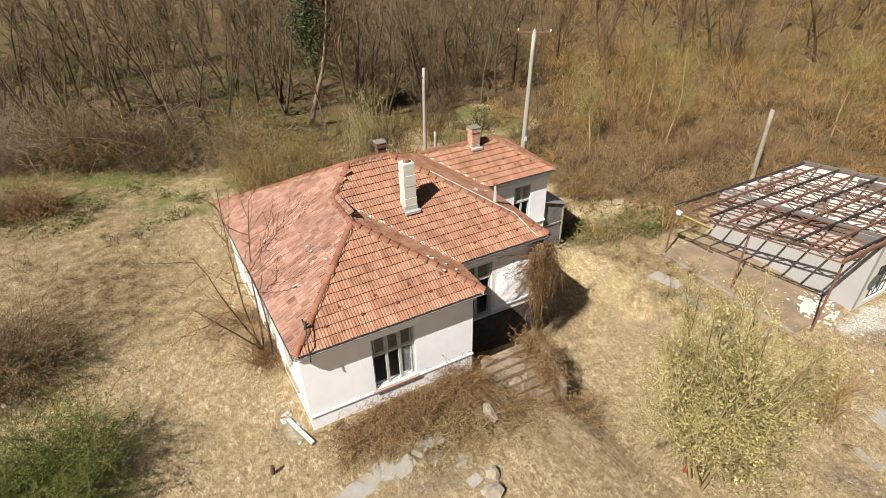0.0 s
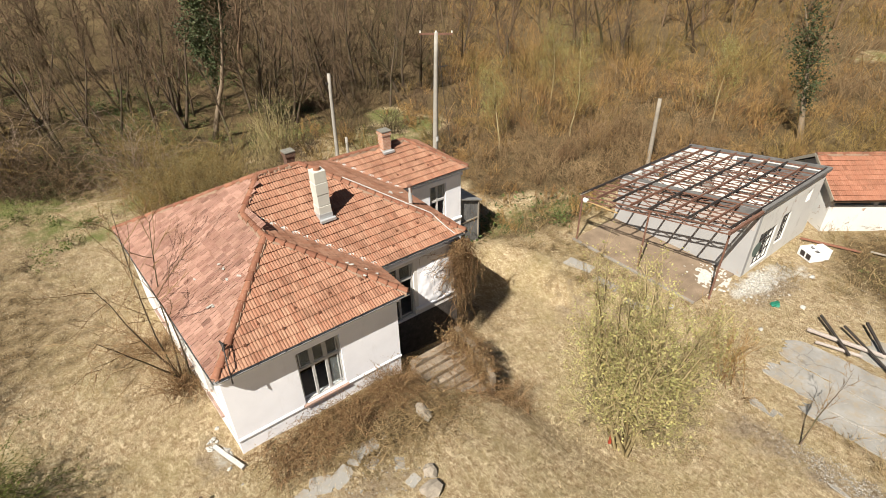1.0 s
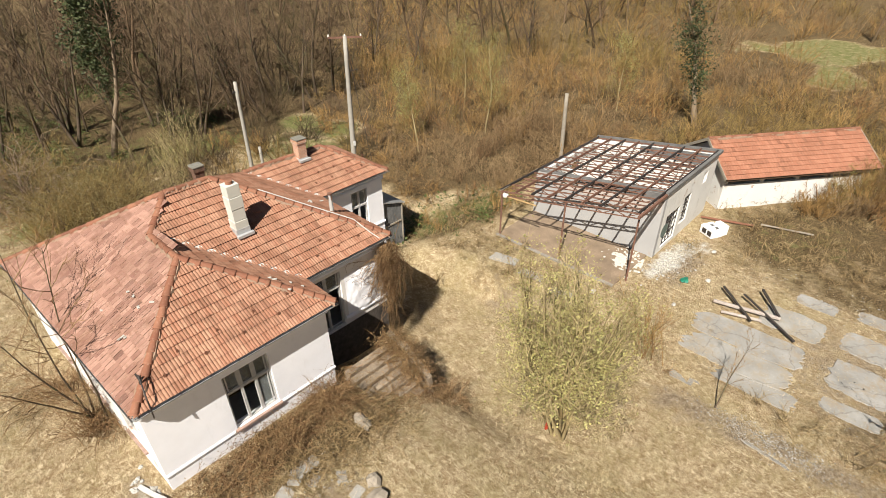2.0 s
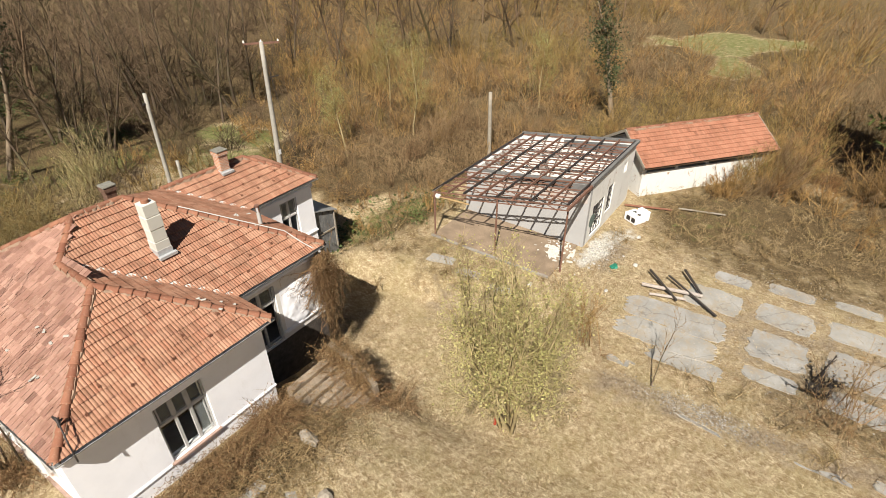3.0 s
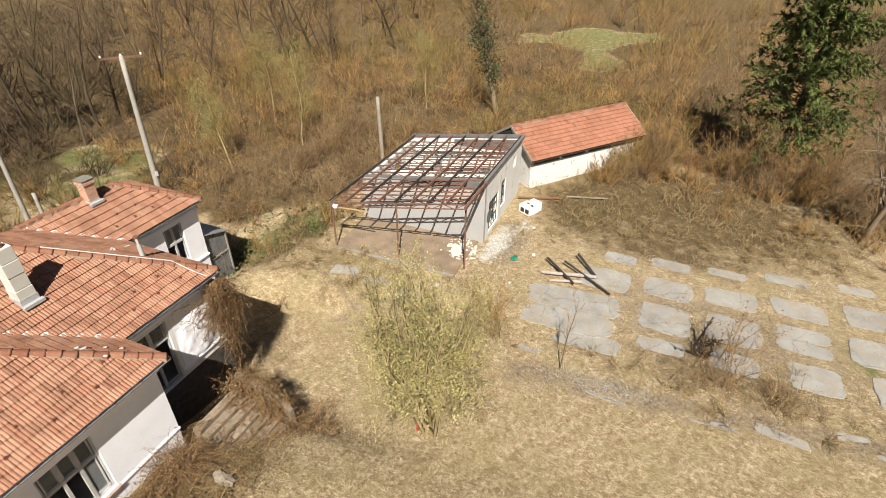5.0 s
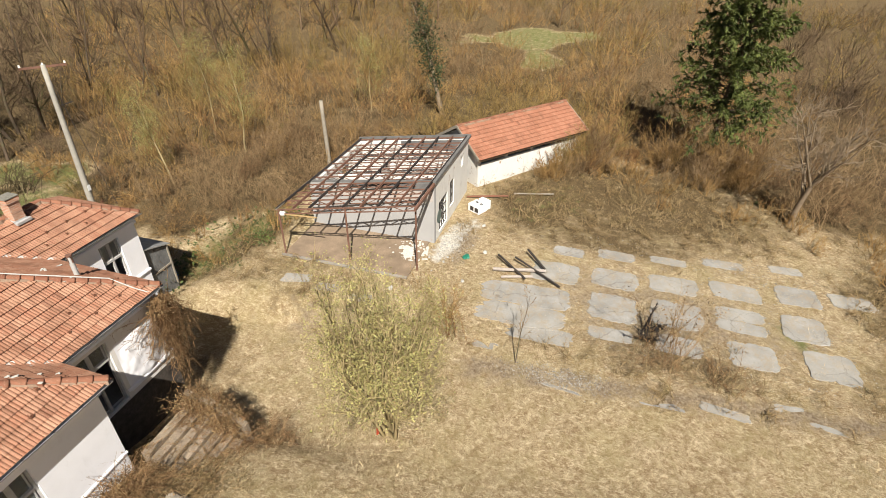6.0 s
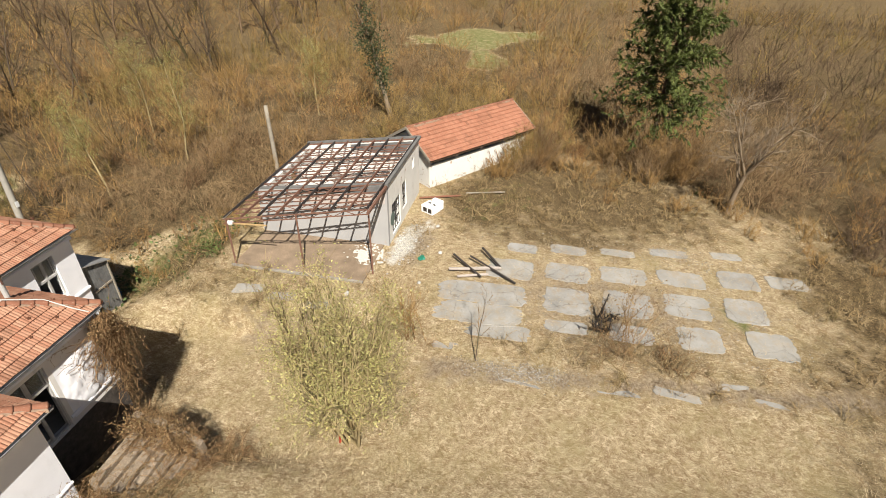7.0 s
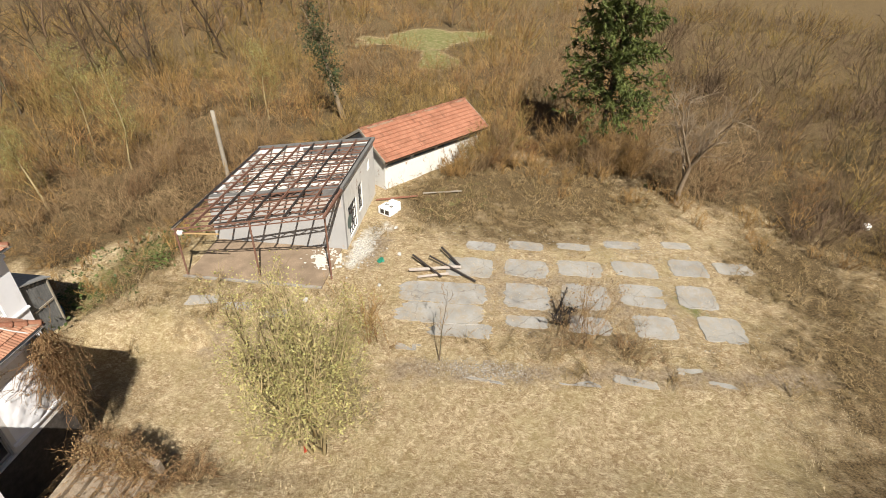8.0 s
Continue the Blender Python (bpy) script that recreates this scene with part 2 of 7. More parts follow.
def bm_mesh(name, bm, mat, smooth=False):
    me = bpy.data.meshes.new(name)
    bmesh.ops.recalc_face_normals(bm, faces=bm.faces)
    bm.to_mesh(me)
    bm.free()
    for m in mat if isinstance(mat, (list, tuple)) else (mat,):
        me.materials.append(m)
    if smooth:
        me.polygons.foreach_set("use_smooth", [True] * len(me.polygons))
    return me


def part(name, bm, mat, parent, label=""):
    """Links a bmesh as one mesh object under a thing or under a part."""
    ob = new(name, bm if isinstance(bm, bpy.types.Mesh) else bm_mesh(name, bm, mat))
    ob.parent = parent
    if label:
        ob["label"] = label
    return ob


def thing(name, label, category, m=None, group="", kind=""):
    ob = new(name)
    ob.empty_display_size = 0.2
    if m is not None:
        ob.matrix_basis = m
    return tagged(ob, label, category, group, kind)


def solo(name, bm, mat, label, category, m=None, group="", kind=""):
    ob = new(name, bm if isinstance(bm, bpy.types.Mesh) else bm_mesh(name, bm, mat))
    if m is not None:
        ob.matrix_basis = m
    return tagged(ob, label, category, group, kind)


def box(bm, x0, x1, y0, y1, z0, z1, bevel=0.0, m=None):
    r = bmesh.ops.create_cube(bm, size=1.0)
    vs = r["verts"]
    for v in vs:
        v.co = Vector((x0 + (v.co.x + 0.5) * (x1 - x0), y0 + (v.co.y + 0.5) * (y1 - y0), z0 + (v.co.z + 0.5) * (z1 - z0)))
    if bevel:
        es = list({e for v in vs for e in v.link_edges})
        r = bmesh.ops.bevel(bm, geom=es, offset=bevel, segments=1, affect="EDGES")
        vs = list({v for f in r["faces"] for v in f.verts} | {v for v in vs if v.is_valid})
    if m is not None:
        bmesh.ops.transform(bm, matrix=m, verts=vs)
    return vs


def bar(bm, a, b, r, sides=6, r2=None):
    """A round bar from a to b."""
    a, b = Vector(a), Vector(b)
    d = b - a
    m = Matrix.Translation((a + b) / 2) @ d.to_track_quat("Z", "Y").to_matrix().to_4x4()
    return bmesh.ops.create_cone(bm, cap_ends=True, segments=sides, radius1=r, radius2=r if r2 is None else r2, depth=d.length, matrix=m)["verts"]


def beam(bm, a, b, w, h, roll=0.0):
    """A square beam from a to b."""
    a, b = Vector(a), Vector(b)
    d = b - a
    m = Matrix.Translation((a + b) / 2) @ d.to_track_quat("X", "Z").to_matrix().to_4x4() @ pose(0, 0, 0, roll)
    return box(bm, -d.length / 2, d.length / 2, -w / 2, w / 2, -h / 2, h / 2, m=m)


def from_arrays(name, v, f, mat, flat=False):
    """A triangle mesh straight from arrays."""
    me = bpy.data.meshes.new(name)
    v, f = np.asarray(v, np.float32), np.asarray(f, np.int32)
    me.vertices.add(len(v))
    me.vertices.foreach_set("co", v.ravel())
    me.loops.add(f.size)
    me.loops.foreach_set("vertex_index", f.ravel())
    me.polygons.add(len(f))
    me.polygons.foreach_set("loop_start", np.arange(0, f.size, 3, dtype=np.int32))
    if flat:
        me.polygons.foreach_set("use_smooth", np.zeros(len(f), bool))
    me.materials.append(mat)
    me.update(calc_edges=True)
    return me


# ---------------------------------------------------------------- lie of the land


def smooth(a, b, x):
    t = np.clip((np.asarray(x, float) - a) / (b - a), 0, 1)
    return t * t * (3 - 2 * t)


def gz(x, y):
    """Height of the ground: level by the house, a metre lower in the yard."""
    x, y = np.asarray(x, float), np.asarray(y, float)
    z = -1.0 * smooth(5.0, 9.5, x + 0.15 * np.minimum(y, 0))
    low = smooth(8.5, 10.5, x) * (1 - smooth(15.8, 16.7, x + 0.16 * (y - 6))) * smooth(-9, -1, y) * (1 - smooth(6.2, 6.9, y))
    z = z - 1.40 * low
    z = z - 0.9 * smooth(6.3, 6.9, x) * (1 - smooth(9.0, 9.6, x)) * smooth(0.2, 0.75, y) * (1 - smooth(2.4, 3.0, y))
    z = z - 0.75 * np.exp(-(((x - 18.2) / 2.3) ** 2) - ((y - 8.0) / 1.9) ** 2)
    far = smooth(45, 120, np.hypot(x - 10, y))
    bumps = 0.05 * np.sin(x * 0.71 + 1.3) * np.sin(y * 0.63) + 0.03 * np.sin(x * 1.9) * np.sin(y * 2.1 + 0.4)
    flat = smooth(17, 19, x) * (1 - smooth(33, 36, x)) * smooth(-28, -26, y) * (1 - smooth(3, 6, y))
    return z + bumps * (1 - flat) + far * 0.6 * np.sin(x * 0.05) * np.cos(y * 0.06)


def blob(x, y, cx, cy, rx, ry, turn=0.0):
    """A soft oval mask."""
    c, s = math.cos(radians(turn)), math.sin(radians(turn))
    dx, dy = x - cx, y - cy
    return np.clip(1.25 - np.hypot((dx * c + dy * s) / rx, (-dx * s + dy * c) / ry), 0, 1)

# ---------------------------------------------------------------- ground


def cover(x, y):
    """What grows or lies on the ground: green grass, leaf litter and some painted shade, bare soil and gravel."""
    green = np.zeros_like(x)
    for b in ((18.5, 8.2, 4.2, 1.9, -14), (23, 6.6, 3.5, 1.2, -8), (-6, 27, 8, 2.6, -30), (2, 30, 9, 3.5, -25),
              (14, 30, 7, 4, 0), (20, 23, 5, 4, 20), (-13, 31, 7, 3, 0), (21.4, -22.8, 1.6, 0.9, 20), (38, 3, 4, 2.5, 0), 
              (-9.5, 1.5, 3, 3, 0), (-3.4, 22.2, 3.2, 1.8, 30), (-9, 25.5, 4, 1.6, -20), (-1.5, 19.6, 2.4, 1.2, 0), (-14, 27, 5, 2, 0), (1.5, 22.5, 3, 2, 0)):
        green = np.maximum(green, 0.62 * blob(x, y, *b))
    green = np.maximum(green, 0.30 * smooth(26, 32, y) * (1 - smooth(16, 24, x)))
    green = np.maximum(green, 0.36 * blob(x, y, 32, -10, 6, 5))
    green = np.maximum(green, 0.60 * np.clip(meadow_gap(x, y) * 3, 0, 1))
    green = np.maximum(green, 0.33 * smooth(15, 24, y) * (1 - smooth(-6, 0, x)))
    wood = smooth(29, 33, y + 0.45 * np.minimum(x, 8)) * (1 - smooth(22, 28, x))
    green = np.maximum(green, 0.66 * glade(x, y))
    green = np.maximum(green, 0.52 * blob(x, y, 19, 24, 5, 5))
    brush = thicket(x, y)
    litter = np.maximum(0.88 * wood, 0.72 * brush)
    litter = np.maximum(litter, 0.70 * blob(x, y, 4.0, -1.6, 5.0, 1.9, -10))
    litter = np.maximum(litter, 0.50 * blob(x, y, 31, -13, 8, 6))
    litter = np.maximum(litter, 0.52 * blob(x, y, 18.2, -17.5, 2.6, 9))
    litter = np.maximum(litter, 0.72 * blob(x, y, 31.5, -17, 6.5, 12, 12))
    litter = np.maximum(litter, 0.47 * smooth(4, 10, y) * (1 - smooth(-4, 1, x)))
    litter = np.maximum(litter, 0.80 * blob(x, y, 25.5, -29.5, 6, 5))
    litter = np.maximum(litter, 0.56 * blob(x, y, 18.5, -28, 6, 6))
    litter = np.maximum(litter, 0.55 * blob(x, y, 22.5, 6.5, 4.5, 2.5))
    litter = np.maximum(litter, 0.42 * blob(x, y, 19, 1.5, 6, 7))
    litter = np.maximum(litter, 0.50 * blob(x, y, 33, -10, 7, 7))
    litter = np.maximum(litter, 0.58 * blob(x, y, 28.5, -33, 7, 9))
    litter = np.maximum(litter, 0.80 * blob(x, y, 8, 22, 10, 6))
    litter = np.maximum(litter, 0.50 * blob(x, y, -12, 26, 9, 3))
    # dark litter along the hedge foot: the hedge's shade put into the colour
    litter = np.maximum(litter, 0.85 * blob(x, y, -6, 28, 11, 1.9, -27))
    litter = np.maximum(litter, 0.55 * blob(x, y, -10.5, 21.5, 4.5, 2.6, -20))
    litter = np.maximum(litter, 0.50 * blob(x, y, -2.5, 8, 1.6, 5))
    litter = np.maximum(litter, 0.75 * blob(x, y, 29, -37, 8, 11))
    litter = np.maximum(litter, 0.50 * blob(x, y, 20, -32, 6, 6))
    litter = np.maximum(litter, 0.70 * blob(x, y, 23, -30, 8, 4.5))
    litter = np.maximum(litter, 0.95 * blob(x, y, 31.5, -9.5, 6.0, 4.5))
    litter = np.maximum(litter, 0.58 * blob(x, y, -7, 13, 8, 10))
    litter = np.maximum(litter, 0.74 * blob(x, y, 17, -30, 9, 7))
    litter = np.maximum(litter, 0.85 * blob(x, y, 34.5, -15, 7, 12))
    litter = np.maximum(litter, 0.85 * blob(x, y, 21, 6.6, 5.5, 2.2, -14))
    litter = np.maximum(litter, 0.70 * blob(x, y, 14, -36, 12, 8))
    litter = np.maximum(litter, 0.62 * blob(x, y, 11, -27, 8, 6))
    litter = np.maximum(litter, 0.50 * blob(x, y, 12.5, 3.0, 3.0, 3.5))
    litter = np.maximum(litter, 0.66 * blob(x, y, 27.5, -14, 3.0, 9))
    # dark litter in the porch pit: recess shade put into the ground colour
    litter = np.maximum(litter, 0.95 * blob(x, y, 7.8, 1.3, 1.9, 1.3))
    litter = litter * (1 - 0.3 * glade(x, y))
    litter = litter * (1 - 0.95 * np.clip(meadow_gap(x, y) * 1.5, 0, 1))
    dirt = 0.60 * np.clip(1.3 - np.abs(x - 15.7 + 0.10 * (y + 15)) / 1.1, 0, 1) * smooth(-30, -26, y) * (1 - smooth(-9, -7, y))
    dirt = np.maximum(dirt, 0.55 * blob(x, y, 21.6, -17, 4.8, 11))
    dirt = np.maximum(dirt, 0.62 * blob(x, y, 16.8, -1.5, 1.6, 4.5, 10))
    dirt = np.maximum(dirt, 0.7 * blob(x, y, 24.5, -5.6, 3.2, 1.7))
    dirt = np.maximum(dirt, 0.45 * blob(x, y, 13.5, -7, 2.2, 3))
    dirt = np.maximum(dirt, 0.55 * blob(x, y, 2.6, -3.3, 3.2, 1.3, -20))
    dirt = np.maximum(dirt, 0.6 * blob(x, y, -0.9, 0.9, 1.0, 1.6))
    lime = 0.80 * blob(x, y, 24.6, -5.1, 3.0, 0.9)
    for q in ((23.2, -3.2, 1.3, 1.0), (26.6, -6.0, 1.6, 0.7), (22.6, -5.0, 1.2, 0.8), (-0.7, 0.9, 0.5, 0.9)):
        lime = np.maximum(lime, 0.6 * blob(x, y, *q))
    return np.stack([np.clip(green, 0, 1), np.clip(litter, 0, 1), np.clip(dirt, 0, 1), lime], -1)


def meadow_gap(x, y):
    """1 in the open, ragged clearing far behind the barn."""
    wob = 0.22 * np.sin(x * 0.31 + y * 0.17) + 0.20 * np.sin(y * 0.53 - x * 0.13) + 0.12 * np.sin(x * 0.9 + 1.0) * np.sin(y * 0.8)
    a = 1.05 - np.hypot((x - 85) / 11, (y + 0.3) / 8.0) + 1.2 * wob
    b = 0.75 - np.hypot((x - 71) / 6, (y + 3.5) / 3.5) + wob
    return np.clip(np.maximum(a, b) * 1.8, 0, 1)


def glade(x, y):
    """1 in the green glade behind the tall pole."""
    wob = 0.18 * np.sin(x * 0.9 + y * 0.4) + 0.15 * np.sin(y * 1.1 - x * 0.5)
    return np.clip((1.05 - np.hypot((x - 23.6) / 3.4, (y - 26.5) / 5.0) + 1.3 * wob) * 1.8, 0, 1)


def thicket(x, y):
    """1 where dense brush stands, beyond the yard."""
    x, y = np.asarray(x, float), np.asarray(y, float)
    edge = np.interp(y, [-60, -42, -33, -25, -18, -13, -9, -3, 3, 5.4, 6.8, 8.2, 10, 14, 22, 40, 90],
                     [18, 24, 28, 34.0, 38.0, 39.5, 43, 39, 34.5, 31.5, 25, 21.5, 20.0, 19.5, 21, 17, 16])
    edge = edge + 0.9 * np.sin(y * 0.83 + 0.6) + 0.8 * np.sin(y * 1.7 + 0.25 * x) + 0.6 * np.sin(y * 3.1 - 0.4 * x)
    return smooth(-1.6, 2.0, x - edge) * (1 - glade(x, y))


def make_ground():
    def axis(lo, hi, step):
        core = np.arange(lo, hi + step / 2, step)
        far = np.array([6, 16, 35, 70, 140, 300, 700, 1500, 2600])
        return np.concatenate([(lo - far)[::-1], core, hi + far])

    xs, ys = axis(-30, 62, 0.45), axis(-50, 62, 0.45)
    xs = np.concatenate([xs[xs < 62.3], np.arange(63.5, 108, 1.5), xs[xs > 110]])
    gx, gy = np.meshgrid(xs, ys)
    z = gz(gx, gy)
    v = np.stack([gx, gy, z], -1).reshape(-1, 3)
    nx, ny = len(xs), len(ys)
    i = (np.arange(ny - 1)[:, None] * nx + np.arange(nx - 1)[None]).ravel()
    f = np.concatenate([np.stack([i, i + 1, i + nx + 1], 1), np.stack([i, i + nx + 1, i + nx], 1)])
    me = from_arrays("ground", v, f, GROUND)
    col = me.color_attributes.new("cover", "FLOAT_COLOR", "POINT")
    c = cover(v[:, 0], v[:, 1])
    col.data.foreach_set("color", c.astype(np.float32).ravel())
    me.polygons.foreach_set("use_smooth", [True] * len(me.polygons))
    tagged(new("ground", me), "dry straw-coloured meadow with green patches and leaf litter", "ground", kind="structure")


make_ground()

# ---------------------------------------------------------------- house
EAVE, K = 3.88, 0.57
# eave lines: (a, b, c): plan distance in from the eave is a*x + b*y + c
S_LEFT = (1.0, 0.054, 0.15)
S_FRONT = (0.0, 1.0, -0.07)
S_WING_R = (-1.0, 0.0, 6.62)
S_MAIN = (0.0, 1.0, -2.03)
S_RIGHT = (-1.0, 0.0, 10.90)
S_BACK = (0.0, -1.0, 11.69)
S_REAR = (0.0, 1.0, -6.96)
S_END = (-1.0, 0.0, 15.13)


def meet(*slopes):
    """Where three roof planes meet."""
    a = np.array([[-K * s[0], -K * s[1], 1.0] for s in slopes])
    b = np.array([EAVE + K * s[2] for s in slopes])
    return Vector(np.linalg.solve(a, b))


def corner(s, q):
    """Where two eaves meet."""
    x, y = np.linalg.solve(np.array([s[:2], q[:2]]), -np.array([s[2], q[2]]))
    return Vector((x, y, EAVE))


P_A, P_B, P_I = corner(S_LEFT, S_FRONT), corner(S_FRONT, S_WING_R), corner(S_WING_R, S_MAIN)
P_C, P_E, P_D = corner(S_MAIN, S_RIGHT), corner(S_RIGHT, S_REAR), corner(S_REAR, S_END)
P_D2, P_F, P_L = corner(S_END, S_BACK), corner(S_RIGHT, S_BACK), corner(S_LEFT, S_BACK)
P_1, P_V = meet(S_LEFT, S_FRONT, S_WING_R), meet(S_LEFT, S_WING_R, S_MAIN)
P_R, P_R2 = meet(S_LEFT, S_MAIN, S_BACK), meet(S_MAIN, S_RIGHT, S_BACK)
P_W, P_3 = meet(S_REAR, S_BACK, S_RIGHT), meet(S_REAR, S_BACK, S_END)

house = thing("house", "abandoned white plastered single-storey house with a red clay tile roof", "house")

TW, TC = 0.203, 0.338  # a tile's cover width and course


def tile_arrays():
    """One interlocking tile with two rolls: lower lip at y=0, lying up the slope."""
    xs = np.array([0, 0.10, 0.22, 0.36, 0.48, 0.56, 0.66, 0.80, 0.92, 1.0]) * TW
    hs = np.array([0.004, 0.019, 0.026, 0.022, 0.007, 0.007, 0.019, 0.026, 0.020, 0.005])
    lip = np.stack([xs, np.zeros(10), hs + 0.050], 1)
    top = np.stack([xs, np.full(10, TC + 0.03), hs], 1)
    low = np.stack([xs, np.full(10, 0.014), hs - 0.012], 1)
    v = np.concatenate([lip, top, low])
    f = []
    for i in range(9):
        f += [(i, i + 1, 11 + i), (i, 11 + i, 10 + i), (20 + i, 21 + i, i + 1), (20 + i, i + 1, i)]
    return v, np.array(f)


TV, TF = tile_arrays()
tile_mesh = from_arrays("tile", TV, TF, TILE, True)


def inside(poly, x, y, margin):
    """Whether the point lies in the convex-or-not plan polygon by a margin (2D, slope coordinates)."""
    n, hit, near = len(poly), False, 1e9
    for i in range(n):
        (x0, y0), (x1, y1) = poly[i], poly[(i + 1) % n]
        if (y0 > y) != (y1 > y) and x < (x1 - x0) * (y - y0) / (y1 - y0) + x0:
            hit = not hit
        dx, dy = x1 - x0, y1 - y0
        t = max(0, min(1, ((x - x0) * dx + (y - y0) * dy) / (dx * dx + dy * dy)))
        near = min(near, math.hypot(x0 + t * dx - x, y0 + t * dy - y))
    return hit and near > margin, hit or near < margin


def slope_frame(points):
    """Origin on the eave, with x along it, y up the slope, z out of it."""
    o, ex = points[0], (points[1] - points[0]).normalized()
    far = max(points[2:], key=lambda p: p.z)
    nz = ex.cross(far - o).normalized()
    ey = nz.cross(ex)
    m = Matrix((ex, ey, nz)).transposed().to_4x4()
    return Matrix.Translation(o) @ m


def roof_slope(points, label, mat, singles, lost=0.0, seed=1, parent=None, gap=1.0):
    """One roof slope: deck, joined tiles and some single ones. points: the eave's two ends first, anticlockwise from above."""
    rng = random.Random(seed)
    m = slope_frame(points)
    inv = m.inverted()
    flat = [inv @ p for p in points]
    poly = [(p.x, p.y) for p in flat]
    deck = bmesh.new()
    vs = [deck.verts.new((x, y, -0.03)) for x, y in poly]
    ws = [deck.verts.new((x, y, -0.09)) for x, y in poly]
    deck.faces.new(vs)
    deck.faces.new(ws[::-1])
    for i in range(len(vs)):
        j = (i + 1) % len(vs)
        deck.faces.new((vs[i], ws[i], ws[j], vs[j]))
    slope = part("roof_slope", deck, BROWN_WOOD, parent or house, label)
    slope.matrix_basis = m
    x0, x1 = min(p[0] for p in poly), max(p[0] for p in poly)
    y1 = max(p[1] for p in poly)
    whole, cut = [], []
    rows, cols = int(y1 / TC) + 2, int((x1 - x0) / TW) + 2
    for j in range(rows):
        for i in range(cols):
            x, y = x0 + i * TW - 0.02, j * TC - 0.05
            if rng.random() < lost:
                continue
            q = [(x + 0.01, y + 0.06), (x + TW - 0.01, y + 0.06), (x + TW - 0.01, y + TC), (x + 0.01, y + TC)]
            ins = [inside(poly, a, b, 0.0)[0] for a, b in q]
            if all(ins):
                whole.append((x, y))
            elif any(ins) or inside(poly, x + TW / 2, y + TC / 2, 0.16)[1]:
                cut.append((x, y))

    def place(x, y):
        return pose(x + rng.uniform(-0.004, 0.004), y + rng.uniform(-0.006, 0.006), rng.uniform(-0.003, 0.006), rng.uniform(-0.7, 0.7), rng.uniform(-0.8, 0.8), rng.uniform(-0.5, 0.5))

    rng.shuffle(whole) if singles < 0 else None
    take = whole[: max(0, singles)]
    rest = whole[len(take):]
    for x, y in take:
        ob = new("tile", tile_mesh)
        ob.parent = slope
        ob.matrix_basis = place(x, y)

    def joined(spots):
        v, f = [], []
        for n, (x, y) in enumerate(spots):
            mm = np.array(place(x, y))
            v.append((TV * np.array([gap, 1, 1])) @ mm[:3, :3].T + mm[:3, 3])
            f.append(TF + n * len(TV))
        return np.concatenate(v), np.concatenate(f)

    bm = bmesh.new()
    v, f = joined(cut)
    bm.from_mesh(from_arrays("cut", v, f, mat, True))
    n = len(poly)
    for i in range(n):
        a, b = Vector((*poly[i], 0)), Vector((*poly[(i + 1) % n], 0))
        if i == 0:
            continue
        d = (b - a).normalized()
        out = Vector((d.y, -d.x, 0))
        # only cut where the polygon is on one side of this edge
        if all((Vector((*q, 0)) - a).dot(out) < 1e-3 for q in poly):
            bmesh.ops.bisect_plane(bm, geom=bm.verts[:] + bm.edges[:] + bm.faces[:], plane_co=a, plane_no=out, clear_outer=True)
    me = bm_mesh("edge_tiles", bm, mat)
    ob = part("edge_tile_run", me, None, slope)
    ob["kind"] = "stuff"
    if rest:
        v, f = joined(rest)
        ob = part("tile_field", from_arrays("tile_field", v, f, mat, True), None, slope)
        ob["kind"] = "stuff"
    return slope


front_slope = roof_slope([P_A, P_B, P_1], "sunlit clay tile slope with snow-guard tiles", TILES, 150, seed=2)
roof_slope([P_L, P_A, P_1, P_V, P_R], "faded pinkish clay tile slope", TILE_PINK, 0, seed=3, gap=0.955)
wing_slope = roof_slope([P_B, P_I, P_V, P_1], "shaded brown clay tile slope", TILES, 0, 0.0, seed=4)
main_slope = roof_slope([P_I, P_C, P_R2, P_R, P_V], "stained clay tile slope with moss", TILES, 150, seed=5)
right_slope = roof_slope([P_C, P_F, P_R2], "shaded clay tile slope with fallen mortar", TILES, 0, seed=6)
roof_slope([P_F, P_L, P_R, P_R2], "rear clay tile slope", TILES, 0, seed=7)
rear_slope = roof_slope([P_E, P_D, P_3, P_W], "clay tile slope of the rear wing", TILES, 0, seed=8)
roof_slope([P_D, P_D2, P_3], "end clay tile slope of the rear wing", TILES, 0, seed=9)
roof_slope([P_D2, P_F, P_W, P_3], "back clay tile slope of the rear wing", TILES, 0, seed=10)


def cap_mesh():
    """A half-round hip tile, open end a little wider."""
    bm = bmesh.new()
    rings = []
    for y, r in ((0.0, 0.150), (0.05, 0.140), (0.40, 0.098)):
        ring = [bm.verts.new((math.cos(a) * r, y, math.sin(a) * r * 0.8 - 0.02)) for a in np.linspace(-0.1, math.pi + 0.1, 9)]
        rings.append(ring)
    for a, b in zip(rings, rings[1:]):
        for i in range(8):
            bm.faces.new((a[i], a[i + 1], b[i + 1], b[i]))
    low = [bm.verts.new((v.co.x * 0.86, 0.01, v.co.z * 0.86 - 0.01)) for v in rings[0]]
    for i in range(8):
        bm.faces.new((rings[0][i], low[i], low[i + 1], rings[0][i + 1]))
    return bm_mesh("ridge_tile", bm, TILE_CAP, True)


CAP = cap_mesh()


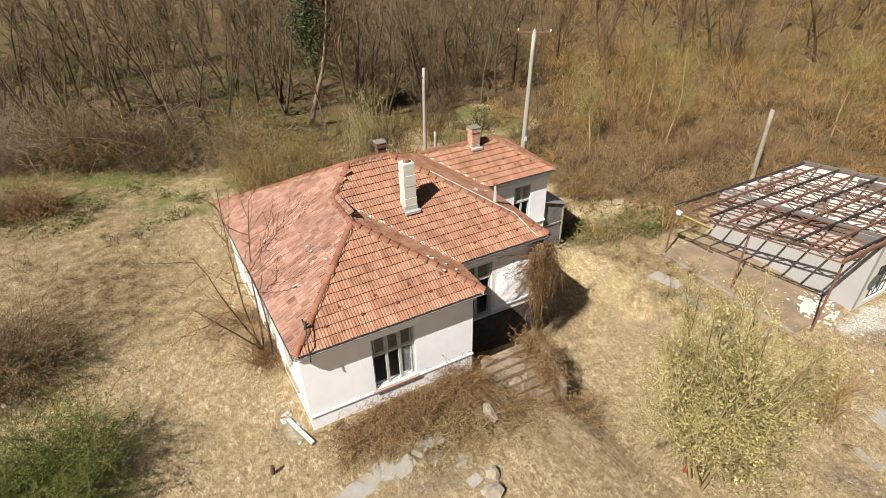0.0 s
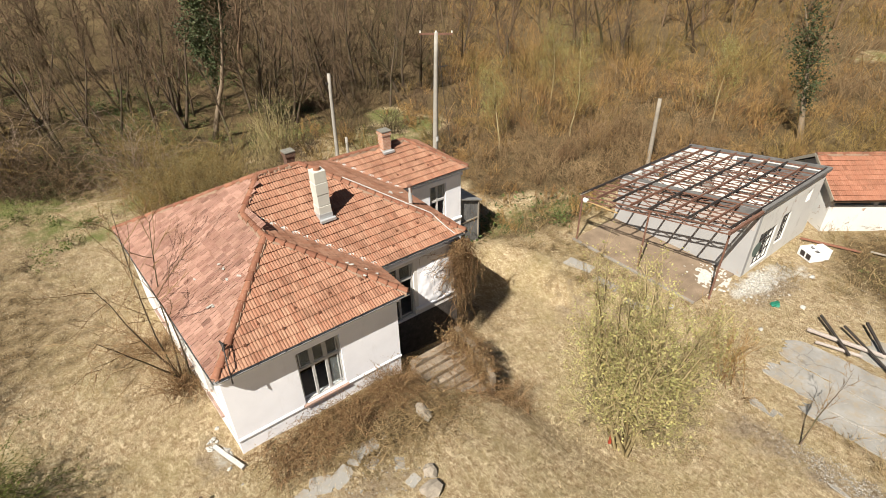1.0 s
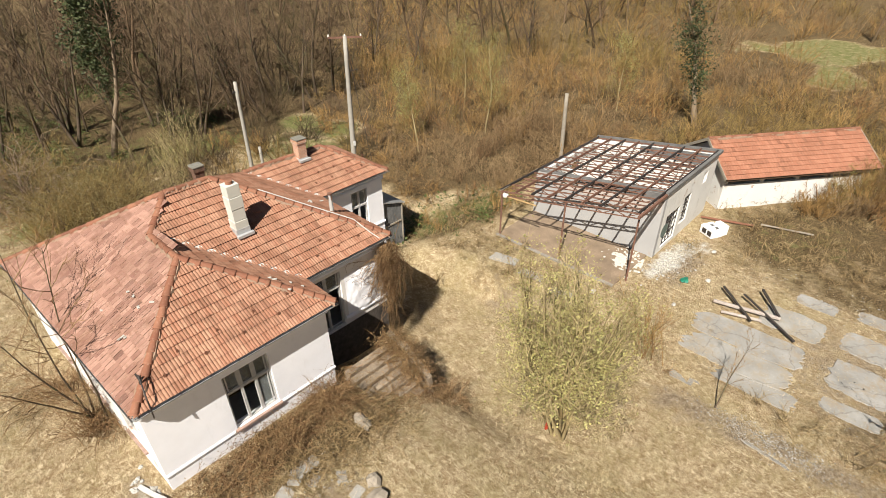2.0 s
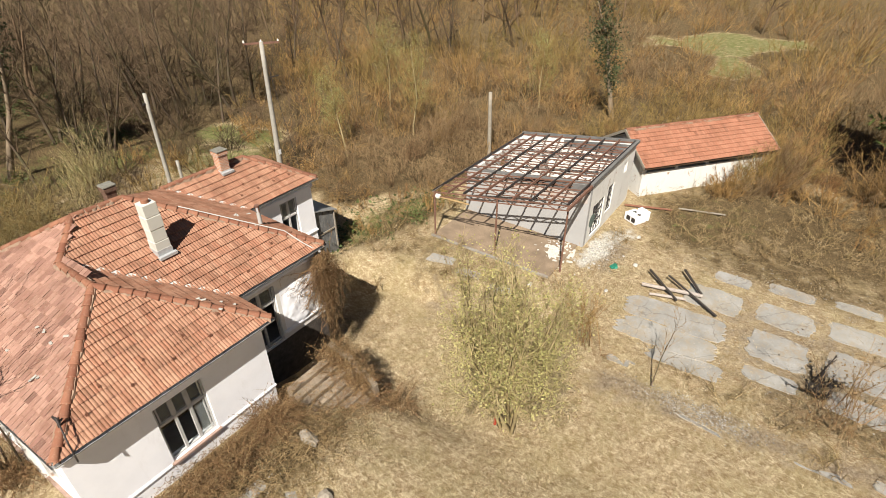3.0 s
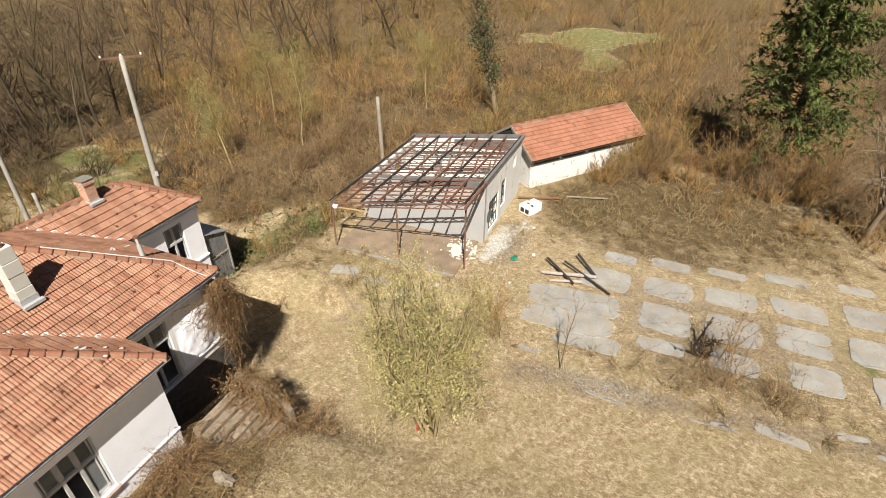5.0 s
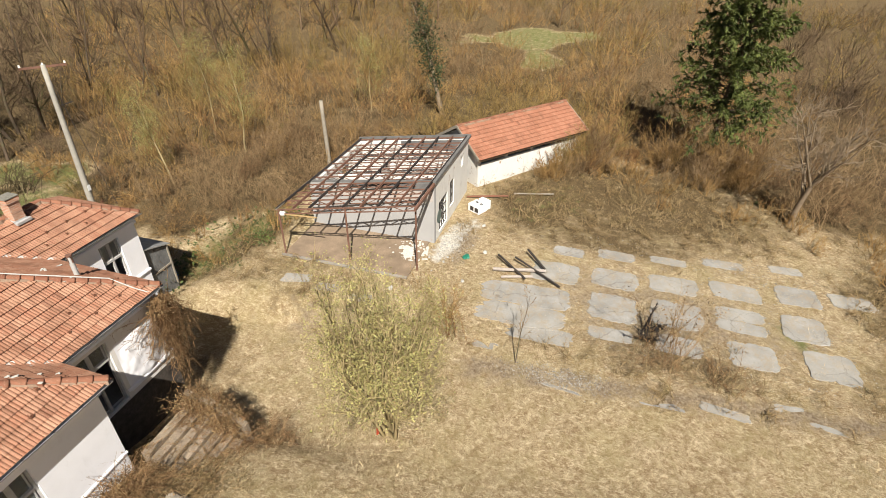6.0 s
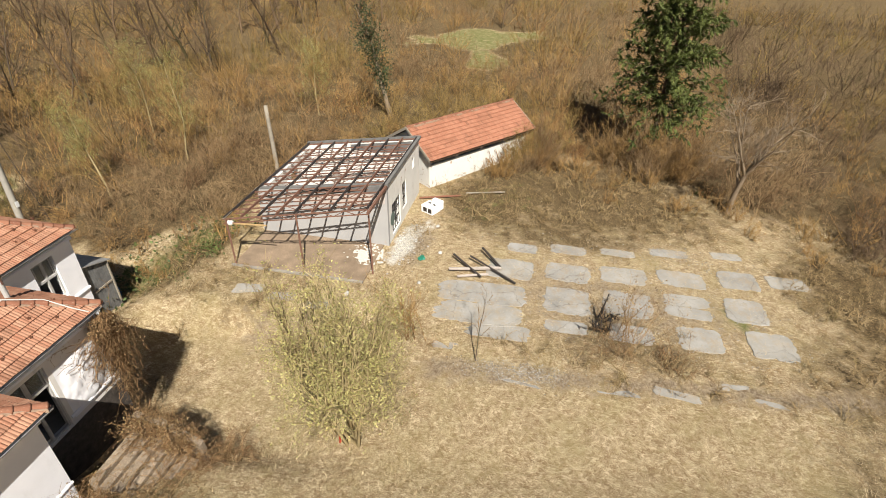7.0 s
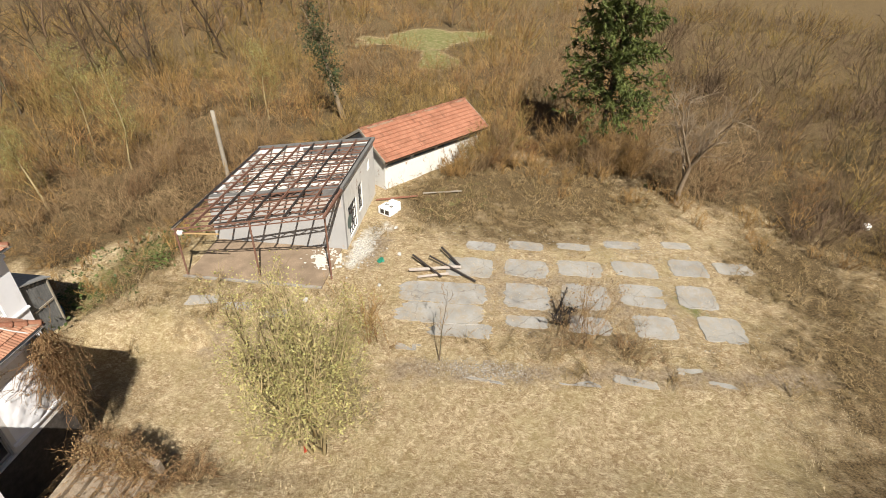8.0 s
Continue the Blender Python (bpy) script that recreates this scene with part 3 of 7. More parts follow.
def caps(a, b, parent, bed=True, seed=0):
    """Hip or ridge tiles from a up to b, bedded in mortar."""
    rng = random.Random(seed)
    d = b - a
    n = max(2, int(d.length / 0.36))
    q = d.to_track_quat("Y", "Z").to_matrix().to_4x4()
    for i in range(n):
        p = a + d * (i / n)
        ob = new("ridge_tile", CAP)
        ob.parent = parent
        ob.matrix_parent_inverse = parent.matrix_basis.inverted()
        ob.matrix_basis = Matrix.Translation(p + Vector((0, 0, 0.035))) @ q @ pose(rng.uniform(-0.01, 0.01), 0, rng.uniform(-0.004, 0.008), rng.uniform(2.5, 5), rng.uniform(-5, 5), rng.uniform(-2, 2))
    if bed:
        bm = bmesh.new()
        side = d.cross(Vector((0, 0, 1))).normalized()
        m = 26
        rows = []
        for i in range(m + 1):
            p = a + d * (i / m)
            w = 0.115 + rng.uniform(-0.025, 0.055)
            rows.append([bm.verts.new(p + side * s * w * k + Vector((0, 0, h))) for s, k, h in ((-1, 1.15, -0.06), (-1, 0.9, 0.055), (1, 0.9, 0.055), (1, 1.15, -0.06))])
        for r, t in zip(rows, rows[1:]):
            for i in range(3):
                bm.faces.new((r[i], r[i + 1], t[i + 1], t[i]))
        ob = part("mortar_bed", bm, MORTAR, parent)
        ob.matrix_parent_inverse = parent.matrix_basis.inverted()


caps(P_A, P_1, front_slope, seed=1)
caps(P_B, P_1, front_slope, seed=2)
caps(P_1, P_V, wing_slope, seed=3)
caps(P_V, P_R, main_slope, seed=4)
caps(P_R, P_R2, main_slope, seed=5)
caps(P_C, P_R2, main_slope, seed=6)
caps(P_L, P_R, main_slope, seed=7)
caps(P_D, P_3, rear_slope, seed=8)
caps(P_W, P_3, rear_slope, seed=9)


def valley(a, b, parent):
    """A zinc valley gutter."""
    bm = bmesh.new()
    d = (b - a).normalized()
    side = d.cross(Vector((0, 0, 1))).normalized()
    rows = []
    for p in (a, b):
        rows.append([bm.verts.new(p + side * s + Vector((0, 0, h))) for s, h in ((-0.12, 0.10), (-0.11, 0.085), (0, 0.04), (0.11, 0.085), (0.12, 0.10))])
    for i in range(4):
        bm.faces.new((rows[0][i], rows[0][i + 1], rows[1][i + 1], rows[1][i]))
    ob = part("valley_gutter", bm, PAINTED, parent, "pale zinc valley gutter")
    ob.matrix_parent_inverse = parent.matrix_basis.inverted()


valley(P_I, P_V, main_slope)
valley(P_E, P_W, rear_slope)

# eaves: soffit boards and half-round gutters
OUTLINE = [P_A, P_B, P_I, P_C, P_E, P_D, P_D2, P_F, P_L]


def gutter(a, b):
    bm = bmesh.new()
    d = (b - a).normalized()
    out = Vector((d.y, -d.x, 0))
    a, b = a - d * 0.03, b + d * 0.03
    rows = []
    for p in (a, b):
        ring = [p + out * (0.05 + 0.06 * math.cos(t)) + Vector((0, 0, -0.055 + 0.065 * math.sin(t))) for t in np.linspace(math.pi, 2 * math.pi, 7)]
        ring += [p + out * (0.05 + 0.052 * math.cos(t)) + Vector((0, 0, -0.052 + 0.056 * math.sin(t))) for t in np.linspace(2 * math.pi, math.pi, 7)]
        rows.append([bm.verts.new(q) for q in ring])
    n = len(rows[0])
    for i in range(n):
        j = (i + 1) % n
        bm.faces.new((rows[0][i], rows[0][j], rows[1][j], rows[1][i]))
    for r in rows:
        bm.faces.new(r)
    g = part("gutter", bm, GUTTER, house, "grey zinc half-round gutter")
    L = (b - a).length
    for i in range(max(2, int(L / 0.9))):
        p = a + d * (0.4 + i * 0.9)
        h = bmesh.new()
        beam(h, p + out * 0.115 + Vector((0, 0, -0.05)), p - out * 0.10 + Vector((0, 0, -0.13)), 0.025, 0.012)
        part("gutter_bracket", h, DARK_STEEL, g)


for a, b in ((P_A, P_B), (P_I, P_C), (P_E, P_D), (P_C, P_E), (P_L, P_A), (P_B, P_I)):
    gutter(a, b)

OV = 0.42  # eaves overhang
# outer corners of the walls, anticlockwise
W_A, W_B, W_I = Vector((-0.05, OV, 0)), Vector((6.34, OV, 0)), Vector((6.34, 2.29, 0))
W_C, W_E, W_D = Vector((10.64, 2.29, 0)), Vector((10.64, 7.22, 0)), Vector((14.87, 7.22, 0))
W_D2, W_L = Vector((14.87, 11.43, 0)), Vector((-0.62, 11.43, 0))
FOOT, TOP, THICK = -1.7, 3.71, 0.34


def wall(a, b, openings, mat, label="white plastered wall"):
    """A wall with thickness from a to b (outside on its right), with openings (x0, x1, z0, z1) through it."""
    L = (b - a).length
    xs = sorted({0.0, L, *(o[0] for o in openings), *(o[1] for o in openings)})
    zs = sorted({FOOT, TOP, *(o[2] for o in openings), *(o[3] for o in openings)})
    solid = {}
    for i in range(len(xs) - 1):
        for j in range(len(zs) - 1):
            cx, cz = (xs[i] + xs[i + 1]) / 2, (zs[j] + zs[j + 1]) / 2
            solid[i, j] = not any(o[0] < cx < o[1] and o[2] < cz < o[3] for o in openings)
    bm = bmesh.new()
    vert = {}

    def v(i, j, k):
        if (i, j, k) not in vert:
            vert[i, j, k] = bm.verts.new((xs[i], k * THICK, zs[j]))
        return vert[i, j, k]

    for (i, j), s in solid.items():
        if not s:
            continue
        bm.faces.new((v(i, j, 0), v(i + 1, j, 0), v(i + 1, j + 1, 0), v(i, j + 1, 0)))
        bm.faces.new((v(i, j, 1), v(i, j + 1, 1), v(i + 1, j + 1, 1), v(i + 1, j, 1)))
        for di, dj, p, q in ((-1, 0, (i, j), (i, j + 1)), (1, 0, (i + 1, j), (i + 1, j + 1)), (0, -1, (i, j), (i + 1, j)), (0, 1, (i, j + 1), (i + 1, j + 1))):
            if not solid.get((i + di, j + dj), False):
                bm.faces.new((v(*p, 0), v(*q, 0), v(*q, 1), v(*p, 1)))
    d = (b - a).normalized()
    m = Matrix.Translation(a) @ Matrix(((d.x, -d.y, 0), (d.y, d.x, 0), (0, 0, 1))).to_4x4()
    ob = part("wall", bm, mat, house, label)
    ob.matrix_basis = m
    return ob


def window(w, x0, x1, z0, z1, mullions, transom, broken=(), depth=0.10, sill=True, label="weathered white casement window"):
    """A window in a wall: outer frame, mullions, transom, sashes, panes and sill."""
    bm = bmesh.new()
    t = 0.07
    box(bm, x0, x0 + t, depth, depth + 0.08, z0, z1)
    box(bm, x1 - t, x1, depth, depth + 0.08, z0, z1)
    box(bm, x0 + t, x1 - t, depth, depth + 0.08, z1 - t, z1)
    box(bm, x0 + t, x1 - t, depth, depth + 0.08, z0, z0 + t)
    win = part("window", bm, PAINTED, house, label)
    win.matrix_basis = w.matrix_basis
    n = mullions + 1
    cell = (x1 - x0 - 2 * t) / n
    for i in range(1, n):
        bm = bmesh.new()
        x = x0 + t + i * cell
        box(bm, x - 0.045, x + 0.045, depth - 0.012, depth + 0.085, z0 + t, z1 - t)
        part("mullion", bm, PAINTED, win)
    if transom:
        bm = bmesh.new()
        box(bm, x0 + t, x1 - t, depth - 0.02, depth + 0.09, transom - 0.05, transom + 0.05)
        part("transom", bm, PAINTED, win)
    spans = [(z0 + t, (transom or z1) - 0.05)] + ([(transom + 0.05, z1 - t)] if transom else [])
    k = 0
    for i in range(n):
        for lo, hi in spans:
            k += 1
            if k in broken:
                continue
            bm = bmesh.new()
            a, b = x0 + t + i * cell + 0.05, x0 + t + (i + 1) * cell - 0.05
            for q in ((a - 0.012, a + 0.03, lo, hi), (b - 0.03, b + 0.012, lo, hi), (a + 0.03, b - 0.03, lo, lo + 0.035), (a + 0.03, b - 0.03, hi - 0.035, hi)):
                box(bm, q[0], q[1], depth + 0.012, depth + 0.06, q[2], q[3])
            part("sash", bm, PAINTED, win)
            bm = bmesh.new()
            box(bm, a + 0.03, b - 0.03, depth + 0.03, depth + 0.035, lo + 0.035, hi - 0.035)
            p = part("pane", bm, GLASS, win)
            p.visible_shadow = False
    if sill:
        bm = bmesh.new()
        box(bm, x0 - 0.07, x1 + 0.07, -0.10, depth + 0.02, z0 - 0.09, z0 - 0.006, 0.01)
        part("sill", bm, SILL, win, "cracked reddish brick window sill")
    return win


SILL = simple("red_brick_sill", (0.42, 0.29, 0.24), 0.9, 0, 0.4, 6)


o_front = (2.40, 4.02, 0.76, 3.12)
w_front = wall(W_A, W_B, [o_front], PLASTER, "sunlit white plastered wall with a tall three-light window")
window(w_front, *o_front, 2, 2.30, broken=(1, 3))
w_wing = wall(W_B + Vector((0, THICK, 0)), W_I, [], PLASTER, "shaded white plastered wall")
o_door = (0.62, 2.02, 0.42, 3.20)
w_main = wall(W_I, W_C, [o_door], PLASTER_WORN, "white plastered wall with a bulging flaked patch")
window(w_main, *o_door, 1, 2.45, broken=(1, 3), sill=False, label="glazed porch door frame with a fanlight")
w_right = wall(W_C + Vector((0, THICK, 0)), W_E, [(1.6, 2.7, 0.9, 3.1)], PLASTER_WORN)
window(w_right, 1.6, 2.7, 0.9, 3.1, 1, 2.4)
o_rear = (2.18, 3.22, 1.15, 3.22)
w_rear = wall(W_E, W_D, [o_rear], PLASTER, "white plastered wall of the rear wing")
window(w_rear, *o_rear, 1, 2.30, broken=(1, 3), sill=False)
w_end = wall(W_D + Vector((0, THICK, 0)), W_D2, [], PLASTER, "shaded end wall")
w_back = wall(W_D2 - Vector((THICK, 0, 0)), W_L, [], PLASTER_WORN)
L_left = (W_A - W_L).length
o_left = [(2.0, 3.3, 0.95, 3.0), (5.2, 6.5, 0.95, 3.0), (8.2, 9.5, 0.95, 3.0)]
w_left = wall(W_L - Vector((0, THICK, 0)), W_A + Vector((0, THICK, 0)), o_left, PLASTER_WORN, "peeling white plastered wall in full sun")
for o in o_left:
    window(w_left, *o, 1, 2.3, broken=(1,))


def trim(a, b, z, h, out, parent, mat=PLASTER, name="plinth_band", label=""):
    """A moulded band along a wall."""
    d = (b - a).normalized()
    n = Vector((d.y, -d.x, 0))
    bm = bmesh.new()
    prof = ((0.004, 0), (out, 0.0), (out, h * 0.55), (out * 0.55, h), (0.004, h))
    rows = []
    for p in (a - d * out * 0.6, b + d * out * 0.6):
        rows.append([bm.verts.new(p + n * o + Vector((0, 0, z + q))) for o, q in prof])
    k = len(prof)
    for i in range(k):
        j = (i + 1) % k
        bm.faces.new((rows[0][i], rows[0][j], rows[1][j], rows[1][i]))
    for r in rows:
        bm.faces.new(r)
    ob = part(name, bm, mat, parent, label)
    ob.matrix_parent_inverse = parent.matrix_basis.inverted()
    return ob


trim(W_A, W_A + Vector((2.27, 0, 0)), 0.66, 0.09, 0.045, w_front)
trim(W_A + Vector((4.15, 0, 0)), W_B, 0.66, 0.09, 0.045, w_front)
trim(W_I + Vector((2.1, 0, 0)), W_C, 0.72, 0.11, 0.07, w_main)
trim(W_E, W_D, 0.80, 0.11, 0.07, w_rear)
for a, b, w in ((W_A, W_B, w_front), (W_I, W_C, w_main), (W_E, W_D, w_rear), (W_B, W_I, w_wing)):
    trim(a, b, TOP - 0.30, 0.16, 0.10, w, PLASTER, "cornice", "stepped plaster cornice")


def bulge():
    """Loose, bulging plaster patch on the porch wall."""
    bm = bmesh.new()
    nx, nz = 22, 26
    grid = {}
    for i in range(nx + 1):
        for j in range(nz + 1):
            u, w = i / nx * 2 - 1, j / nz * 2 - 1
            r = math.hypot(u, w * 0.95)
            e = max(0.0, 1 - r ** 3)
            d = 0.10 * e + 0.045 * noise.fractal(Vector((u * 2.2, w * 2.2, 3)), 0.7, 2.2, 4) * min(1, e * 3)
            grid[i, j] = bm.verts.new((3.05 + u * 0.86, -0.006 - max(0, d), 1.72 + w * 1.12))
    for i in range(nx):
        for j in range(nz):
            bm.faces.new((grid[i, j], grid[i + 1, j], grid[i + 1, j + 1], grid[i, j + 1]))
    part("loose_plaster", bm_mesh("loose_plaster", bm, PLASTER, True), None, w_main, "bulging white flaked plaster")


bulge()

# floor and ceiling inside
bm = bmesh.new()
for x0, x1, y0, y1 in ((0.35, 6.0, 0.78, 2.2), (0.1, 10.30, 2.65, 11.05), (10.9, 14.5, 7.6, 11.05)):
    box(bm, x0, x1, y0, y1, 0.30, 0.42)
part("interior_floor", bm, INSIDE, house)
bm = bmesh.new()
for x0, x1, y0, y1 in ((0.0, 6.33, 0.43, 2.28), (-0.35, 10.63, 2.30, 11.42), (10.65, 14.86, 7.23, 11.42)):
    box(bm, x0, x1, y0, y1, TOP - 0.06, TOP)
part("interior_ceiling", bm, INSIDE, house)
# soffit under the eaves
bm = bmesh.new()
for i, p in enumerate(OUTLINE):
    q = OUTLINE[(i + 1) % len(OUTLINE)]
    d = (q - p).normalized()
    inn = Vector((-d.y, d.x, 0)) * 0.55
    vs = [bm.verts.new(v) for v in (p + Vector((0, 0, -0.12)), q + Vector((0, 0, -0.12)), q + inn + Vector((0, 0, -0.145)), p + inn + Vector((0, 0, -0.145)))]
    bm.faces.new(vs)
    ws = [bm.verts.new(v.co + Vector((0, 0, 0.03))) for v in vs]
    bm.faces.new(ws[::-1])
    bm.faces.new((vs[0], ws[0], ws[1], vs[1]))
part("soffit", bm, PAINTED, house, "weathered eaves boards")


def chimney(x0, x1, y0, y1, base, top, mat, label, style):
    """A stack with flashing, and a crown or blocks and a pot."""
    bm = bmesh.new()
    box(bm, x0 + 0.015, x1 - 0.015, y0 + 0.015, y1 - 0.015, base, top - 0.02, 0.01)
    ch = part("chimney", bm, mat, house, label)
    if style == "block":
        n = 5
        h = (top - base) / n
        for i in range(n):
            e = 0.012 * (i % 2)
            bm = bmesh.new()
            box(bm, x0 - e, x1 + e, y0 - e, y1 + e, base + i * h, base + (i + 1) * h - 0.012, 0.012)
            part("block", bm, mat, ch)
    else:
        n = int((top - base) / 0.15)
        for i in range(n):
            e = 0.045 if i == n - 1 else 0.004 * (i % 2)
            bm = bmesh.new()
            box(bm, x0 - e, x1 + e, y0 - e, y1 + e, base + i * 0.15, base + (i + 1) * 0.15 - 0.008, 0.006)
            part("brick_course", bm, mat, ch)
    bm = bmesh.new()
    cx, cy = (x0 + x1) / 2, (y0 + y1) / 2
    if style == "block":
        bar(bm, (cx, cy, top - 0.04), (cx, cy, top + 0.10), 0.13, 14)
        part("chimney_pot", bm, TILE, ch, "terracotta flue ring")
    else:
        box(bm, x0 - 0.06, x1 + 0.06, y0 - 0.06, y1 + 0.06, top, top + 0.06, 0.015)
        part("chimney_cap", bm, CAP_GREY, ch, "grey concrete cap")
    bm = bmesh.new()
    box(bm, x0 - 0.025, x1 + 0.025, y0 - 0.025, y1 + 0.025, base, base + (0.62 if style == "block" else 0.45))
    box(bm, x0 - 0.06, x1 + 0.10, y0 - 0.16, y0 - 0.02, base + 0.30, base + 0.42, 0.01)
    part("flashing", bm, PALE_ZINC, ch, "bare pale metal flashing")
    return ch


def roof_z(s, x, y):
    return EAVE + K * (s[0] * x + s[1] * y + s[2])


CAP_GREY = simple("mossy_concrete", (0.22, 0.21, 0.18), 0.95, 0, 0.4, 8)
PALE_ZINC = simple("pale_zinc", (0.52, 0.53, 0.54), 0.45, 0.3, 0.2, 6)
DARK_BRICK = simple("sooty_brick", (0.17, 0.10, 0.07), 0.95, 0, 0.5, 9)
WHITE_BLOCK = plaster("limewashed_block", (0.56, 0.55, 0.50), 0.9, 0.12)
chimney(5.56, 6.05, 4.28, 4.74, roof_z(S_MAIN, 0, 4.28) - 0.25, 7.28, WHITE_BLOCK, "tall limewashed block chimney", "block")
chimney(11.25, 11.70, 8.85, 9.30, roof_z(S_REAR, 0, 8.85) - 0.25, 6.08, BRICK, "weathered red brick chimney with a concrete cap", "brick")
chimney(5.78, 6.14, 7.40, 7.76, roof_z(S_BACK, 0, 7.76) - 0.25, 6.95, DARK_BRICK, "dark weathered brick chimney stump with a concrete cap", "brick")

# stove pipe on the shaded slope
bm = bmesh.new()
px, py = 9.75, 4.35
pz = roof_z(S_RIGHT, px, py)
bar(bm, (px, py, pz - 0.1), (px, py, pz + 0.85), 0.085, 12)
pipe = part("vent_pipe", bm, PAINTED, house, "white-painted vent pipe")
bm = bmesh.new()
bar(bm, (px, py, pz + 0.86), (px, py, pz + 0.92), 0.105, 12)
for i in range(4):
    a = i * math.pi / 2
    beam(bm, (px + 0.07 * math.cos(a), py + 0.07 * math.sin(a), pz + 0.6), (px + 0.07 * math.cos(a), py + 0.07 * math.sin(a), pz + 0.88), 0.03, 0.05)
part("pipe_cap", bm, RUST, pipe)


GUARD = simple("sooty_clay", (0.20, 0.09, 0.055), 0.9, 0, 0.4, 9)


def snow_guards(s, spots):
    """Small hooked guard tiles on a slope."""
    for x, y in spots:
        bm = bmesh.new()
        z = roof_z(s, x, y)
        up = Vector((s[0], s[1], K)).normalized()
        side = Vector((-s[1], s[0], 0))
        p = Vector((x, y, z + 0.05))
        beam(bm, p - up * 0.09, p + up * 0.07, 0.045, 0.03)
        beam(bm, p - up * 0.09 + Vector((0, 0, 0.01)), p - up * 0.075 + Vector((0, 0, 0.10)), 0.075, 0.022)
        part("snow_guard", bm, GUARD, house)


snow_guards(S_FRONT, [(1.0 + 0.62 * i, 0.62 + 0.42 * (i % 2)) for i in range(8)])
snow_guards(S_MAIN, [(7.6 + 0.5 * i, 2.55 + 0.45 * (i % 2)) for i in range(6)])
snow_guards(S_REAR, [(11.2 + 0.46 * i, 7.65 + 0.45 * (i % 2)) for i in range(8)])

# bits of fallen white mortar and slipped tile shards on the roof
rng = random.Random(77)


def shards(s, x0, x1, y0, y1, n, mat):
    for i in range(n):
        x, y = rng.uniform(x0, x1), rng.uniform(y0, y1)
        bm = bmesh.new()
        L = rng.uniform(0.10, 0.30)
        box(bm, -L / 2, L / 2, -0.04, 0.04, 0, 0.035, 0.01)
        p = part("mortar_shard", bm, mat, house)
        p.matrix_basis = pose(x, y, roof_z(s, x, y) + 0.05, 0, 0, rng.uniform(0, 180)) @ pose(0, 0, 0, rng.uniform(-10, 10), rng.uniform(-10, 10))


shards(S_WING_R, 5.3, 6.3, 0.9, 2.0, 6, RUBBLE)
shards(S_RIGHT, 8.4, 10.6, 3.6, 6.0, 8, RUBBLE)
shards(S_LEFT, 0.7, 2.0, 2.6, 4.6, 7, RUBBLE)

# service cable over the ridge corner, and the bracket at the front corner
bm = bmesh.new()
pts = [P_R2.lerp(P_C, t) + Vector((0.06, 0, 0.14)) for t in (0.25, 0.5, 0.78)] + [P_C + Vector((-0.75, 0.35, 0.30)), P_C + Vector((-0.55, -0.02, 0.05))]
for a, b in zip(pts, pts[1:]):
    bar(bm, a, b, 0.022, 6)
part("cable", bm, PAINTED, house, "pale service cable along the ridge")
bm = bmesh.new()
q = P_A.lerp(P_1, 0.16) + Vector((0, 0, 0.10))
pts = [q, q + Vector((0.05, -0.02, 0.35)), P_A + Vector((0.45, -0.05, 0.35)), P_A + Vector((0.42, -0.12, -0.30))]
for a, b in zip(pts, pts[1:]):
    bar(bm, a, b, 0.022, 6)
for i in range(4):
    beam(bm, q + Vector((0.02 * i, 0.05 * i, 0.05)), q + Vector((0.12 - 0.03 * i, 0.1 * i, 0.22)), 0.05, 0.03)
part("service_bracket", bm, DARK_STEEL, house, "bent steel service bracket")

LEAN_GREY = simple("dark_grey_boards", (0.20, 0.20, 0.20), 0.8, 0, 0.4, 4)
# lean-to at the end of the rear wing
shed_lean = thing("lean_to", "grey weathered board lean-to against the end wall", "shed", pose(14.89, 7.38, -1.05))
for i in range(7):
    bm = bmesh.new()
    box(bm, 0.02 + i * 0.205, 0.02 + i * 0.205 + 0.19, 0, 0.03, -0.7, 2.75 - i * 0.07, 0.004)
    part("front_board", bm, LEAN_GREY, shed_lean)
for i in range(11):
    bm = bmesh.new()
    box(bm, 1.42, 1.45, 0.03 + i * 0.215, 0.03 + i * 0.215 + 0.20, -0.7, 2.30, 0.004)
    part("side_board", bm, LEAN_GREY, shed_lean)
bm = bmesh.new()
v = [bm.verts.new(p) for p in ((-0.0, -0.12, 2.86), (1.58, -0.12, 2.34), (1.58, 2.5, 2.34), (0.0, 2.5, 2.86))]
w = [bm.verts.new(p.co + Vector((0, 0, 0.05))) for p in v]
bm.faces.new(v[::-1])
bm.faces.new(w)
for i in range(4):
    bm.faces.new((v[i], v[(i + 1) % 4], w[(i + 1) % 4], w[i]))
part("roof", bm, GUTTER, shed_lean, "grey sheet roof")
bm = bmesh.new()
beam(bm, (0.03, -0.02, 1.3), (1.4, -0.02, 1.3), 0.04, 0.09)
beam(bm, (1.40, -0.03, 0.0), (1.40, -0.03, 2.36), 0.07, 0.07)
part("rail", bm, GREY_WOOD, shed_lean)

# dark strip over the porch wall's foot: recess shade put into its colour
RECESS_DARK = simple("recess_shade", (0.10, 0.085, 0.075), 0.95, 0, 0.5, 4, 0.7, 16)
bm = bmesh.new()
box(bm, W_I.x + 0.05, W_C.x - 0.002, W_I.y - 0.025, W_I.y - 0.003, FOOT, 0.38)
part("shade_strip", bm, RECESS_DARK, house, "dark strip painted for the shade below the porch door")

